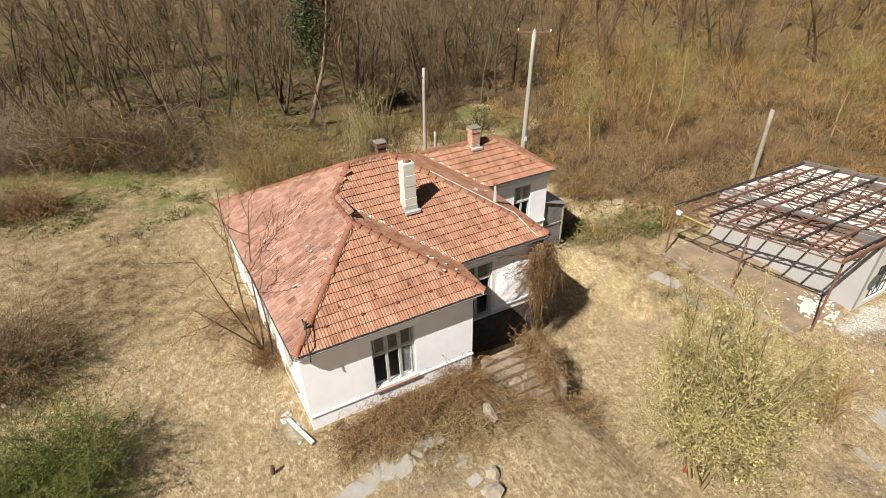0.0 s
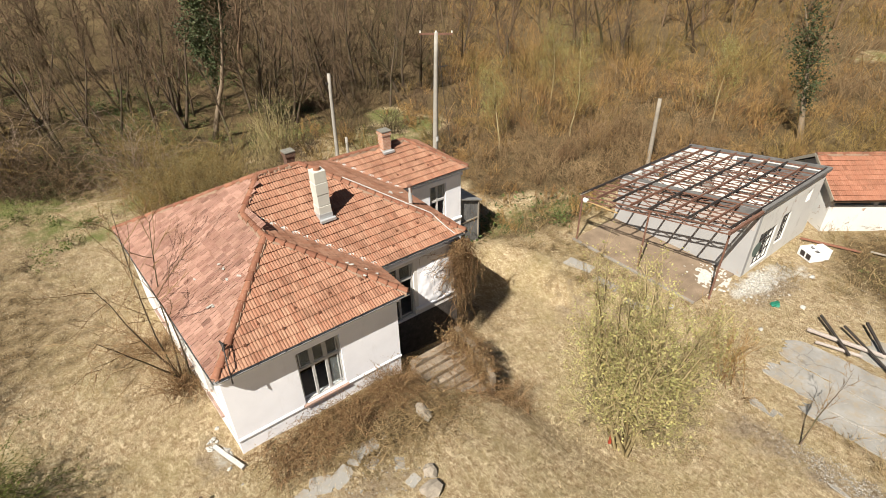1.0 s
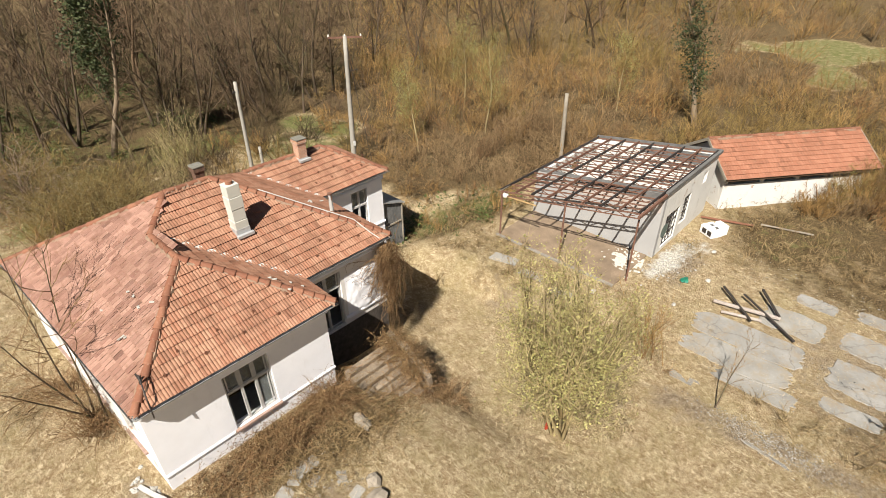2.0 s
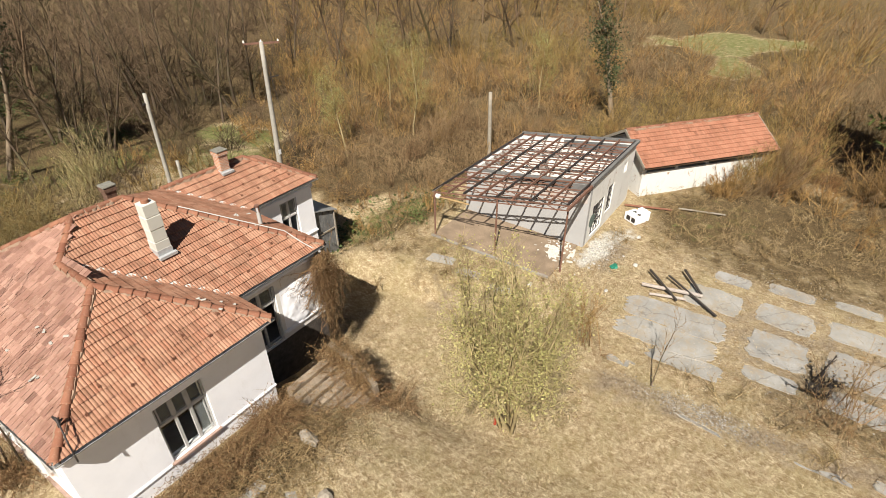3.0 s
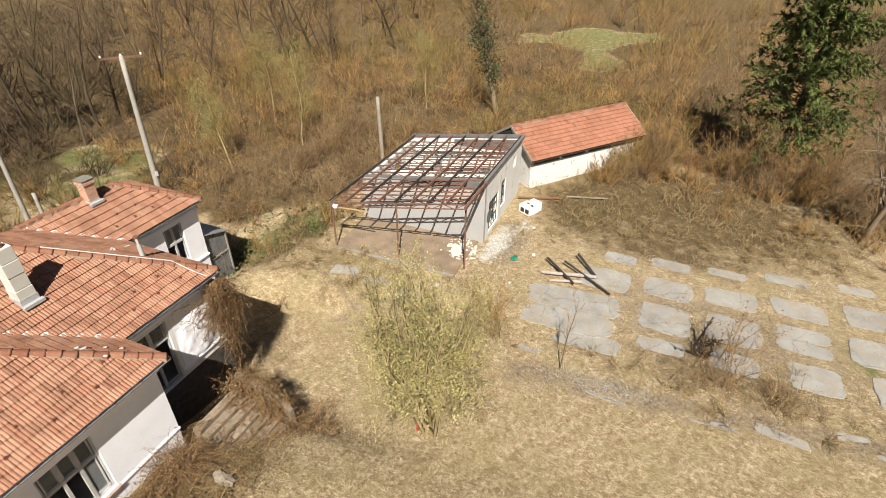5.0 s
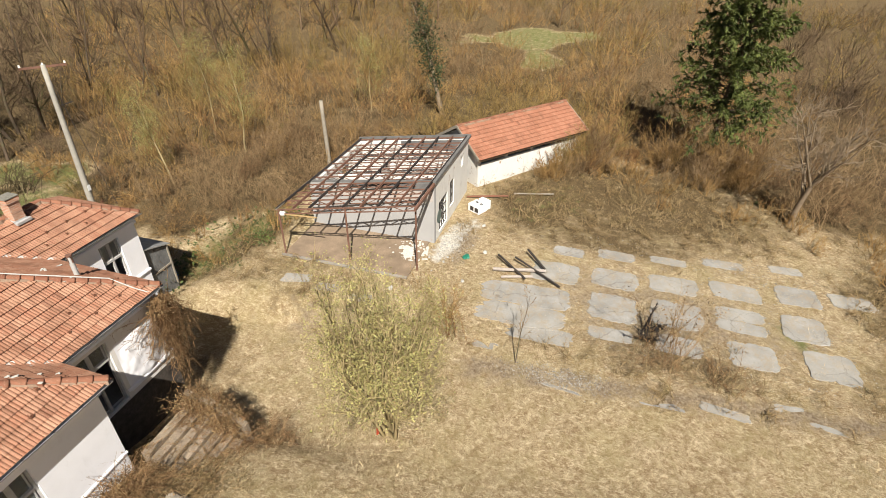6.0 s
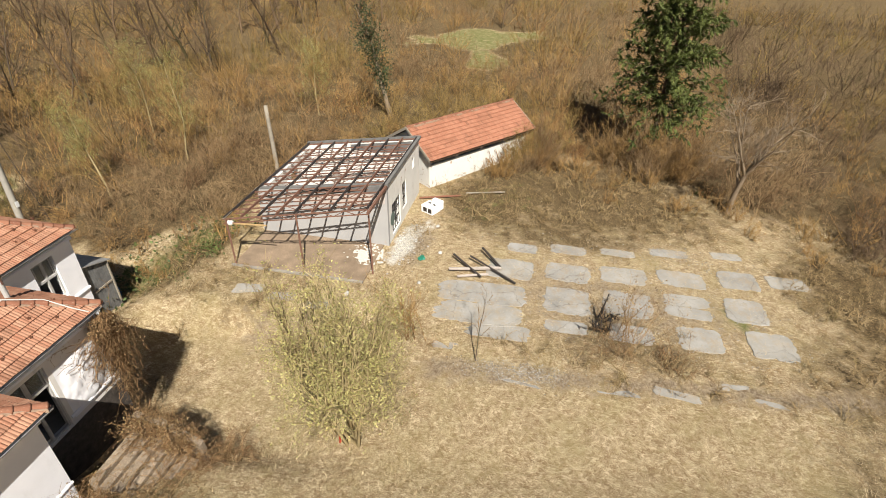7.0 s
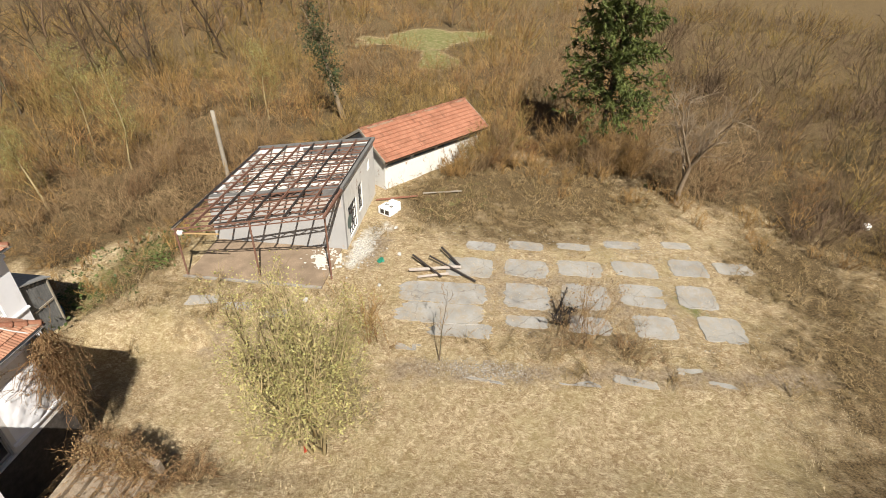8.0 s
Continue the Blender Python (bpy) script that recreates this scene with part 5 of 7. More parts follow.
for i, (x, y, w, d, a) in enumerate(((18.5, 1.6, 0.9, 1.7, 12), (18.3, -0.4, 0.7, 1.5, 6), (18.1, -2.4, 0.5, 1.3, 10))):
    ob = part("slab", bm_mesh("slab", panel_mesh(w, d, i + 71), SLAB), None, path_)
    ob.matrix_basis = pose(x, y, float(gz(x, y)) + 0.012, 0.8, -0.8, a)
apron = thing("pavement", "broken concrete apron in front of the house", "pavement", kind="structure")
for i, (x, y, w, d, a) in enumerate(((0.45, -2.45, 1.9, 0.8, 12), (1.5, -2.2, 0.9, 0.8, -25), (2.15, -2.35, 1.0, 0.7, 20), (2.9, -2.0, 0.8, 0.55, 40), (3.45, -1.95, 0.7, 0.6, -10), (3.2, -2.6, 0.5, 0.35, 30), (3.9, -3.1, 0.6, 0.4, 60), (3.9, -3.9, 0.55, 0.45, 15))):
    ob = part("slab", bm_mesh("slab", panel_mesh(w * 0.9, d * 0.9, i + 81), SLAB), None, apron)
    ob.matrix_basis = pose(x, y, float(gz(x, y)) + 0.02, random.Random(i).uniform(-3, 3), random.Random(i + 9).uniform(-3, 3), a)

# ---------------------------------------------------------------- loose things in the yard


def timber(name, a, b, w, h, mat, label, roll=0.0, group="heap of old timbers"):
    bm = bmesh.new()
    a, b = Vector(a), Vector(b)
    L = (b - a).length
    n = 6
    r = random.Random(int(abs(a.x) * 100) + int(abs(b.y) * 100))
    prev = None
    for i in range(n + 1):
        x = L * i / n - L / 2
        dw, dh = w / 2 * (1 + r.uniform(-0.12, 0.06)), h / 2 * (1 + r.uniform(-0.12, 0.06))
        oy, oz = r.uniform(-0.008, 0.008), r.uniform(-0.008, 0.008)
        ring = [bm.verts.new((x, oy + sy * dw, oz + sz * dh)) for sy, sz in ((-1, -0.8), (-0.8, -1), (0.8, -1), (1, -0.8), (1, 0.8), (0.8, 1), (-0.8, 1), (-1, 0.8))]
        if prev:
            for k in range(8):
                bm.faces.new((prev[k], prev[(k + 1) % 8], ring[(k + 1) % 8], ring[k]))
        else:
            bm.faces.new(ring[::-1])
        prev = ring
    bm.faces.new(prev)
    d = b - a
    m = Matrix.Translation((a + b) / 2) @ d.to_track_quat("X", "Z").to_matrix().to_4x4() @ pose(0, 0, 0, roll)
    return solo(name, bm, mat, label, "timber", m, group)


zt = -0.95
PALE_TIMBER = simple("bleached_timber", (0.46, 0.40, 0.36), 0.8, 0, 0.3, 6)
timber("timber", (22.30, -8.25, zt + 0.16), (23.00, -11.0, zt + 0.16), 0.15, 0.13, PALE_TIMBER, "long bleached white timber lying on the concrete")
timber("timber", (21.80, -8.8, zt + 0.10), (22.35, -10.4, zt + 0.10), 0.11, 0.10, PALE_TIMBER, "short bleached white timber lying on the concrete")
timber("timber", (23.60, -8.25, zt + 0.28), (21.95, -10.05, zt + 0.14), 0.10, 0.10, BLACK_WOOD, "charred dark beam leaning over a pale timber")
timber("timber", (23.60, -9.2, zt + 0.30), (21.85, -11.9, zt + 0.10), 0.09, 0.08, BLACK_WOOD, "long charred beam lying across the heap")
timber("timber", (24.55, -9.75, zt + 0.32), (23.0, -10.95, zt + 0.22), 0.11, 0.10, BLACK_WOOD, "thick charred beam end on the heap")
timber("timber", (30.2, -4.6, zt + 0.10), (31.2, -7.3, zt + 0.10), 0.12, 0.10, simple("rust_red_wood", (0.24, 0.11, 0.07), 0.85), "rust-red plank lying in the weeds", group="")
timber("timber", (31.6, -7.6, zt + 0.12), (32.4, -10.2, zt + 0.10), 0.10, 0.08, GREY_WOOD, "grey plank lying in the weeds", group="")

cooker = thing("white_cooker", "overturned white enamel cooker lying in the weeds", "cooker", pose(28.95, -5.85, -1.0, 0, 0, -28) @ Matrix.Scale(0.88, 4))
bm = bmesh.new()
box(bm, -0.75, 0.20, -0.55, 0.55, 0.02, 0.62, 0.035)
part("body", bm, WHITE_ENAMEL, cooker)
bm = bmesh.new()
box(bm, 0.205, 0.62, -0.5, 0.35, 0.04, 0.74, 0.03)
part("side_panel", bm, WHITE_ENAMEL, cooker)
for i, y in enumerate((-0.30, 0.16)):
    bm = bmesh.new()
    box(bm, -0.762, -0.740, y - 0.17, y + 0.17, 0.16, 0.50, 0.004)
    d_ = part("oven_opening", bm, DARK_STEEL, cooker, "dark open oven compartment")
bm = bmesh.new()
for y in (-0.36, -0.22, 0.1, 0.24):
    box(bm, -0.30 + 0.1 * y, -0.08 + 0.1 * y, y - 0.05, y + 0.05, 0.622, 0.64, 0.004)
part("hob_ring", bm, DARK_STEEL, cooker)


def rock_mesh(seed, sx, sy, sz, rough=0.5):
    bm = bmesh.new()
    bmesh.ops.create_icosphere(bm, subdivisions=2, radius=0.5)
    for v in bm.verts:
        n = noise.fractal(v.co * 2.3 + Vector((seed * 3.7, seed, 0)), 0.8, 2.1, 3)
        v.co *= 1 + rough * n
        v.co = Vector((v.co.x * sx, v.co.y * sy, v.co.z * sz))
    return bm


def rock(x, y, sx, sy, sz, seed, mat, label, name="stone", up=0.25, turn=0):
    return solo(name, rock_mesh(seed, sx, sy, sz), mat, label, name.replace("_", " "), pose(x, y, float(gz(x, y)) + sz * up, 0, 0, turn))


rock(5.70, -1.95, 0.40, 0.95, 0.42, 3, ROCK, "pale lichen-covered boulder among dead vines", "boulder")
rock(4.15, -4.55, 0.9, 0.6, 0.4, 5, ROCK, "broken pale stone lying in straw", "boulder")
rock(4.5, -4.0, 0.45, 0.5, 0.35, 6, ROCK, "broken pale stone lying in straw", "boulder")
r = random.Random(12)
WHITE_LIME = simple("white_lime", (0.54, 0.515, 0.465), 0.95, 0, 0.15, 7, 0.5)
for i in range(15):
    s = r.uniform(0.07, 0.30)
    x, y = -0.35 - abs(r.gauss(0, 0.32)), 0.9 + r.gauss(0, 0.6)
    rock(x, y, s, s * r.uniform(0.6, 1.1), s * 0.6, i + 20, RUBBLE, "lump of fallen white plaster below the wall", "plaster_lump", 0.2, r.uniform(0, 180))
timber("timber", (-0.74, 1.26, 0.10), (-0.24, -0.15, 0.10), 0.14, 0.10, PAINTED, "broken white timber lying against the corner", group="")
for i in range(70):
    s = r.uniform(0.05, 0.17)
    x, y = 24.6 + r.gauss(0, 1.3), -5.2 + r.gauss(0, 0.55)
    if x > 24.2 and y > SY0 - 0.15:
        y = SY0 - 0.15 - r.uniform(0, 0.8)
    rock(x, y, s, s * r.uniform(0.6, 1.1), s * 0.5, i + 60, RUBBLE, "lump of pale rubble beside the outbuilding", "rubble_lump", 0.2, r.uniform(0, 180))
for i in range(60):
    s = r.uniform(0.04, 0.18)
    x, y = 23.2 + r.gauss(0, 0.6), -3.3 + r.gauss(0, 0.35)
    if x < 24.1:
        solo("rubble_lump", rock_mesh(i + 140, s, s * r.uniform(0.6, 1.2), s * 0.35), WHITE_LIME, "lump of white lime rubble on the porch floor", "rubble lump", pose(x, y, FY + 0.05 + s * 0.08, 0, 0, r.uniform(0, 180)))
for i, (x, y, s) in enumerate(((24.0, -7.4, 0.28), (26.9, -6.6, 0.3), (20.9, -6.9, 0.25), (17.9, -3.6, 0.35), (16.4, -3.4, 0.4), (36.6, -9.8, 0.25), (19.2, -3.5, 0.3))):
    rock(x, y, s, s * 0.8, s * 0.7, i + 160, RUBBLE, "white stone lying in dry grass", "stone")
def heap_mesh(w, d, h, seed):
    """A low crumbled heap with a ragged foot."""
    bm = bmesh.new()
    n, grid = 26, {}
    for i in range(n + 1):
        for j in range(n + 1):
            u, v = i / n * 2 - 1, j / n * 2 - 1
            r_ = math.hypot(u, v) + 0.45 * noise.fractal(Vector((u * 1.6 + seed, v * 1.6, 0)), 0.8, 2.1, 4)
            z = h * max(0.0, 0.8 - r_) + 0.035 * noise.noise(Vector((u * 9, v * 9, seed))) - 0.035
            grid[i, j] = bm.verts.new((u * w / 2, v * d / 2, z))
    for i in range(n):
        for j in range(n):
            q = (grid[i, j], grid[i + 1, j], grid[i + 1, j + 1], grid[i, j + 1])
            if max(p.co.z for p in q) > -0.02:
                bm.faces.new(q)
    bmesh.ops.delete(bm, geom=[p for p in bm.verts if not p.link_faces], context="VERTS")
    return bm


solo("lime_heap", heap_mesh(3.2, 2.6, 0.07, 7), WHITE_LIME, "low heap of spilled white lime on the porch floor", "lime heap", pose(22.75, -3.0, FY + 0.055, 0, 0, 14))
bag = solo("plastic_bag", rock_mesh(9, 0.40, 0.34, 0.22, 0.9), GREEN_PLASTIC, "crumpled green plastic sheet in the weeds", "bag", pose(23.16, -6.49, -0.9))
solo("plastic_drum", rock_mesh(19, 0.45, 0.45, 0.8, 0.08), BLUE_PLASTIC, "faded blue plastic drum beside the lean-to", "drum", pose(17.0, 8.3, float(gz(17.0, 8.3)) + 0.36))
solo("white_globe", rock_mesh(15, 0.5, 0.5, 0.5, 0.02), PORCELAIN, "white glass globe lying in the brush", "globe", pose(30.66, -35.78, -0.55))
bm = bmesh.new()
for i in range(5):
    beam(bm, (10.72 + i * 0.05, -6.45 + 0.03 * (i % 2), -1.1), (10.78 + i * 0.05, -6.48 + 0.04 * (i % 2), -0.42 - 0.05 * (i % 3)), 0.06, 0.09)
solo("stake", bm, RED_PAINT, "weathered red-painted stake bundle below the willow", "stake")

# broken gravel of the old drive, and crumbs round the panels
r = np.random.default_rng(66)


def gravel(n, x, y, lo, hi):
    """Small angular stones, each a squashed octahedron."""
    sz = r.uniform(lo, hi, n)
    base = np.array([[1, 0, 0], [0, 1, 0], [-1, 0, 0], [0, -1, 0], [0, 0, 0.8], [0, 0, -0.6]])
    tri = np.array([[0, 1, 4], [1, 2, 4], [2, 3, 4], [3, 0, 4], [1, 0, 5], [2, 1, 5], [3, 2, 5], [0, 3, 5]])
    v = base[None] * sz[:, None, None] * r.uniform(0.5, 1.3, (n, 6, 1))
    v = v + np.stack([x, y, gz(x, y) + 0.022], 1)[:, None]
    return v.reshape(-1, 3), (tri[None] + np.arange(n)[:, None, None] * 6).reshape(-1, 3)


def crumbs():
    k = Mat("crushed_stone", 0.95, spec=0.1)
    k.color(k.mix(k.rnd(True), (0.17, 0.155, 0.135), (0.40, 0.38, 0.345)))
    return k.m


gx = np.concatenate([r.normal(15.6, 0.36, 900), r.uniform(18, 28, 1100), r.normal(25.2, 1.4, 500), r.normal(26.2, 0.7, 260), r.uniform(1.2, 4.4, 160)])
gy = np.concatenate([r.normal(-12.7, 1.15, 900), r.uniform(-25.5, -8.5, 1100), r.normal(-5.6, 0.45, 500), r.normal(-21.5, 1.6, 260), r.uniform(-4.4, -1.9, 160)])
for x, y, w, d in PANELS:
    a = r.uniform(0, 2 * np.pi, 34)
    c, sn = np.cos(a), np.sin(a)
    k = 1 / np.maximum(np.abs(c), np.abs(sn))
    gx = np.append(gx, x + c * k * w * 0.5 * r.uniform(0.88, 1.12, 34))
    gy = np.append(gy, y + sn * k * d * 0.5 * r.uniform(0.88, 1.12, 34))
clear = ~((gx > 24.1) & (gx < 31.5) & (gy > -4.5))
tagged(new("gravel", from_arrays("gravel", *gravel(int(clear.sum()), gx[clear], gy[clear], 0.012, 0.042), crumbs(), True)), "loose grey crushed stone on the old drive", "gravel", kind="stuff")
timber("post_stub", (-1.72, -0.58, -0.1), (-1.66, -0.62, 0.42), 0.10, 0.10, BROWN_WOOD, "short dark wooden post stub in the straw", group="")

# ---------------------------------------------------------------- growing things


def tubes(p, r, sides=3):
    """Tapered tubes along polylines p (n, k, 3) with radii r (n, k)."""
    n, k, _ = p.shape
    d = np.gradient(p, axis=1)
    d /= np.linalg.norm(d, axis=2, keepdims=True) + 1e-9
    ref = np.where(np.abs(d[..., 2:3]) > 0.9, np.array([1.0, 0, 0]), np.array([0, 0, 1.0]))
    a = np.cross(d, ref)
    a /= np.linalg.norm(a, axis=2, keepdims=True) + 1e-9
    b = np.cross(d, a)
    t = np.linspace(0, 2 * np.pi, sides, endpoint=False)
    ring = a[:, :, None] * np.cos(t)[:, None] + b[:, :, None] * np.sin(t)[:, None]
    v = p[:, :, None] + ring * r[:, :, None, None]
    idx = np.arange(n * k * sides).reshape(n, k, sides)
    q0, q1 = idx[:, :-1], idx[:, 1:]
    s0, s1 = np.roll(q0, -1, 2), np.roll(q1, -1, 2)
    f = np.concatenate([np.stack([q0, s0, s1], -1).reshape(-1, 3), np.stack([q0, s1, q1], -1).reshape(-1, 3)])
    return v.reshape(-1, 3), f


def spikes(p0, p1, r):
    """Three-sided twigs that taper to a point."""
    n = len(p0)
    d = p1 - p0
    d = d / (np.linalg.norm(d, axis=1, keepdims=True) + 1e-9)
    ref = np.where(np.abs(d[:, 2:3]) > 0.9, np.array([1.0, 0, 0]), np.array([0, 0, 1.0]))
    a = np.cross(d, ref)
    a /= np.linalg.norm(a, axis=1, keepdims=True) + 1e-9
    b = np.cross(d, a)
    v = np.empty((n, 4, 3))
    for i, t in enumerate((0, 2.094, 4.189)):
        v[:, i] = p0 + (a * math.cos(t) + b * math.sin(t)) * np.reshape(r, (-1, 1))
    v[:, 3] = p1
    i = np.arange(n)[:, None] * 4
    f = np.concatenate([i + np.array([[0, 1, 3]]), i + np.array([[1, 2, 3]]), i + np.array([[2, 0, 3]])])
    return v.reshape(-1, 3), f


def slivers(p0, p1, r):
    """The finest twigs, one narrow blade each."""
    n = len(p0)
    d = p1 - p0
    e = np.cross(d, np.array([0.35, 0.2, 0.9]) + 0.6 * np.sin(np.arange(n) * 2.4)[:, None] * np.array([1.0, -0.6, 0.1]))
    e /= np.linalg.norm(e, axis=1, keepdims=True) + 1e-9
    v = np.stack([p0 - e * r, p0 + e * r, p1], 1)
    return v.reshape(-1, 3), np.arange(3 * n).reshape(-1, 3)


def leaves(rng, at, size, flat=0.5):
    """Small pointed leaves, each folded along its middle."""
    n = len(at)
    d = rng.normal(size=(n, 3))
    d[:, 2] *= flat
    d /= np.linalg.norm(d, axis=1, keepdims=True)
    e = np.cross(d, rng.normal(size=(n, 3)))
    e /= np.linalg.norm(e, axis=1, keepdims=True)
    up = np.cross(d, e)
    s = (size * rng.uniform(0.6, 1.3, n))[:, None]
    v = np.stack([at, at + d * s * 0.5 + e * s * 0.3 + up * s * 0.08, at + d * s, at + d * s * 0.5 - e * s * 0.3 + up * s * 0.08], 1)
    i = np.arange(n)[:, None] * 4
    f = np.concatenate([i + np.array([[0, 1, 2]]), i + np.array([[0, 2, 3]])])
    return v.reshape(-1, 3), f


def merge(*parts_):
    vs, fs, n = [], [], 0
    for v, f in parts_:
        vs.append(v)
        fs.append(f + n)
        n += len(v)
    return np.concatenate(vs), np.concatenate(fs)


def shoots(rng, base, direction, length, segs, wander=0.15, up=0.0):
    """Polylines (n, segs+1, 3) from base points, drifting by wander and bending by up (negative: arching down)."""
    n = len(base)
    d = direction / (np.linalg.norm(direction, axis=1, keepdims=True) + 1e-9)
    out = [base]
    p = base
    for i in range(segs):
        p = p + d * (length / segs)[:, None]
        out.append(p)
        d = d + rng.normal(size=(n, 3)) * wander
        d[:, 2] += up
        d /= np.linalg.norm(d, axis=1, keepdims=True)
    return np.stack(out, 1)


def along(rng, p, count, lo=0.2, hi=1.0):
    """Random points on polylines, with their directions: count for each line."""
    n, k, _ = p.shape
    t = rng.uniform(lo, hi, (n, count)) * (k - 1)
    i = np.minimum(t.astype(int), k - 2)
    f = (t - i)[..., None]
    rows = np.arange(n)[:, None]
    a, b = p[rows, i], p[rows, i + 1]
    return (a + (b - a) * f).reshape(-1, 3), (b - a).reshape(-1, 3), (t / (k - 1)).ravel()


def side(rng, d, angle):
    """Directions turned off d by about the angle."""
    d = d / (np.linalg.norm(d, axis=1, keepdims=True) + 1e-9)
    e = np.cross(d, rng.normal(size=d.shape))
    e /= np.linalg.norm(e, axis=1, keepdims=True) + 1e-9
    a = angle * rng.uniform(0.6, 1.3, (len(d), 1))
    return d * np.cos(a) + e * np.sin(a)


def taper(n, k, r0, r1):
    return np.reshape(r0, (-1, 1)) * np.ones((n, 1)) + (r1 - np.reshape(r0, (-1, 1))) * np.linspace(0, 1, k)


def shrub_arrays(rng, stems, h, spread, twigs, fine, r0=0.018, lean=0.35, up=0.03, base=0.3, fat=1.0, wander=0.10, angle=0.55, low=0.15, reach_=0.30):
    """A many-stemmed bare shrub: (wood), and bud points."""
    b = rng.normal(size=(stems, 3)) * base
    b[:, 2] = -0.05
    d = rng.normal(size=(stems, 3)) * lean * np.array([1, 1, 0.2]) + np.array([0, 0, 1.0]) + b * np.array([spread, spread, 0])
    L = h * rng.uniform(0.55, 1.1, stems)
    s = shoots(rng, b, d, L, 3, wander, up)
    parts_ = [tubes(s, taper(stems, 4, r0 * fat, 0.006 * fat), 3)]
    p, dd, t = along(rng, s, twigs, low, 1.0)
    ln = h * reach_ * rng.uniform(0.4, 1.2, len(p)) * (1.15 - 0.6 * t)
    tw = shoots(rng, p, side(rng, dd, angle), ln, 1, 0.16, up)
    parts_.append((spikes if fat < 2.2 else slivers)(tw[:, 0], tw[:, 1], 0.009 * fat))
    q, ee, t2 = along(rng, tw, fine, 0.2, 1.0)
    q1 = q + side(rng, ee, angle + 0.1) * (h * 0.14 * rng.uniform(0.4, 1.2, len(q)))[:, None] + np.array([0, 0, 0.03])
    parts_.append(slivers(q, q1, 0.0055 * fat))
    return merge(*parts_), (q + (q1 - q) * rng.uniform(0.3, 1.0, (len(q), 1)))


def mound_arrays(rng, stems, h, w, fine, fat=1.0, wander=0.12, fall=-0.26):
    """Arching brambles that fall over to the ground."""
    a = rng.uniform(0, 2 * np.pi, stems)
    b = rng.normal(size=(stems, 3)) * w * 0.22
    b[:, 2] = -0.03
    out = np.stack([np.cos(a), np.sin(a), np.zeros(stems)], 1)
    d = out * rng.uniform(0.1, 0.9, (stems, 1)) + np.array([0, 0, 1.0])
    L = (h + w * 0.55) * rng.uniform(0.6, 1.15, stems)
    s = shoots(rng, b, d, L, 6, wander, fall)
    s[..., 2] = np.maximum(s[..., 2], 0.02)
    parts_ = [tubes(s, taper(stems, 7, 0.012 * fat, 0.004 * fat), 3)]
    p, dd, t = along(rng, s, fine, 0.15, 1.0)
    p1 = p + side(rng, dd, 0.8) * rng.uniform(0.12, 0.45, (len(p), 1)) * np.array([1, 1, 0.8])
    parts_.append(slivers(p, p1, 0.0065 * fat))
    return merge(*parts_), p + (p1 - p) * rng.uniform(0.2, 1, (len(p), 1))


def tree_arrays(rng, h, r0, limbs, twigs, fine, clear=0.35, lean=0.06, spread=0.32, fat=1.0, angle=0.7, bend=0.075):
    """A bare tree: (trunk), (crown)."""
    d = np.array([[rng.normal() * lean, rng.normal() * lean, 1.0]])
    tr = shoots(rng, np.array([[0, 0, -0.2]]), d, np.array([h * 0.95]), 7, bend, 0.01)
    trunk = tubes(tr, taper(1, 8, r0, r0 * 0.12), 7)
    p, dd, t = along(rng, np.repeat(tr, 1, 0), limbs, clear, 0.98)
    ln = h * spread * rng.uniform(0.5, 1.1, limbs) * (1.25 - 0.85 * t)
    lim = shoots(rng, p, side(rng, dd, angle), ln, 4, 0.14, 0.07)
    crown = [tubes(lim, taper(limbs, 5, r0 * 0.34 * (1.25 - t), 0.010 * fat), 3)]
    p, dd, t = along(rng, lim, twigs, 0.2, 1.0)
    ln = h * spread * 0.42 * rng.uniform(0.4, 1.1, len(p))
    tw = shoots(rng, p, side(rng, dd, 0.7), ln, 1, 0.16, 0.05)
    crown.append(spikes(tw[:, 0], tw[:, 1], 0.015 * fat))
    q, ee, t2 = along(rng, tw, fine, 0.15, 1.0)
    q1 = q + side(rng, ee, 0.7) * (h * spread * 0.2 * rng.uniform(0.4, 1.2, len(q)))[:, None]
    crown.append(slivers(q, q1, 0.0075 * fat))
    return trunk, merge(*crown), q1


def scattered(protos, spots, rng):
    """Copies of prototype arrays, each at (x, y, scale), as one pair of arrays."""
    vs, fs, n = [], [], 0
    for x, y, s in spots:
        v, f = protos[rng.integers(len(protos))]
        a = rng.uniform(0, 2 * np.pi)
        c, sn = math.cos(a), math.sin(a)
        m = np.array([[c, -sn, 0], [sn, c, 0], [0, 0, rng.uniform(0.85, 1.15)]]) * s
        w = v @ m.T
        w[:, 0] += x
        w[:, 1] += y
        w[:, 2] += float(gz(x, y))
        vs.append(w.astype(np.float32))
        fs.append(f + n)
        n += len(v)
    return np.concatenate(vs), np.concatenate(fs)


def spots_in(rng, step, x0, x1, y0, y1, keep):
    """Jittered grid of plan places where keep(x, y) is over a random number."""
    gx, gy = np.meshgrid(np.arange(x0, x1, step), np.arange(y0, y1, step))
    x = gx.ravel() + rng.uniform(-0.5, 0.5, gx.size) * step
    y = gy.ravel() + rng.uniform(-0.5, 0.5, gy.size) * step
    k = keep(x, y) > rng.uniform(0.02, 0.98, x.size)
    return x[k], y[k]


rng = np.random.default_rng(5)
HUB = (-1.3, -12.7)


def reach(x, y):
    return np.hypot(x - HUB[0], y - HUB[1])


def sector(x, y):
    """1 inside the wedge of land that the flight looks over, and a margin."""
    a = np.degrees(np.arctan2(x - HUB[0], y - HUB[1]))
    return ((a > -24) & (a < 134)).astype(float)


def field(x, y):
    return np.clip(meadow_gap(x, y) * 1.6, 0, 1)


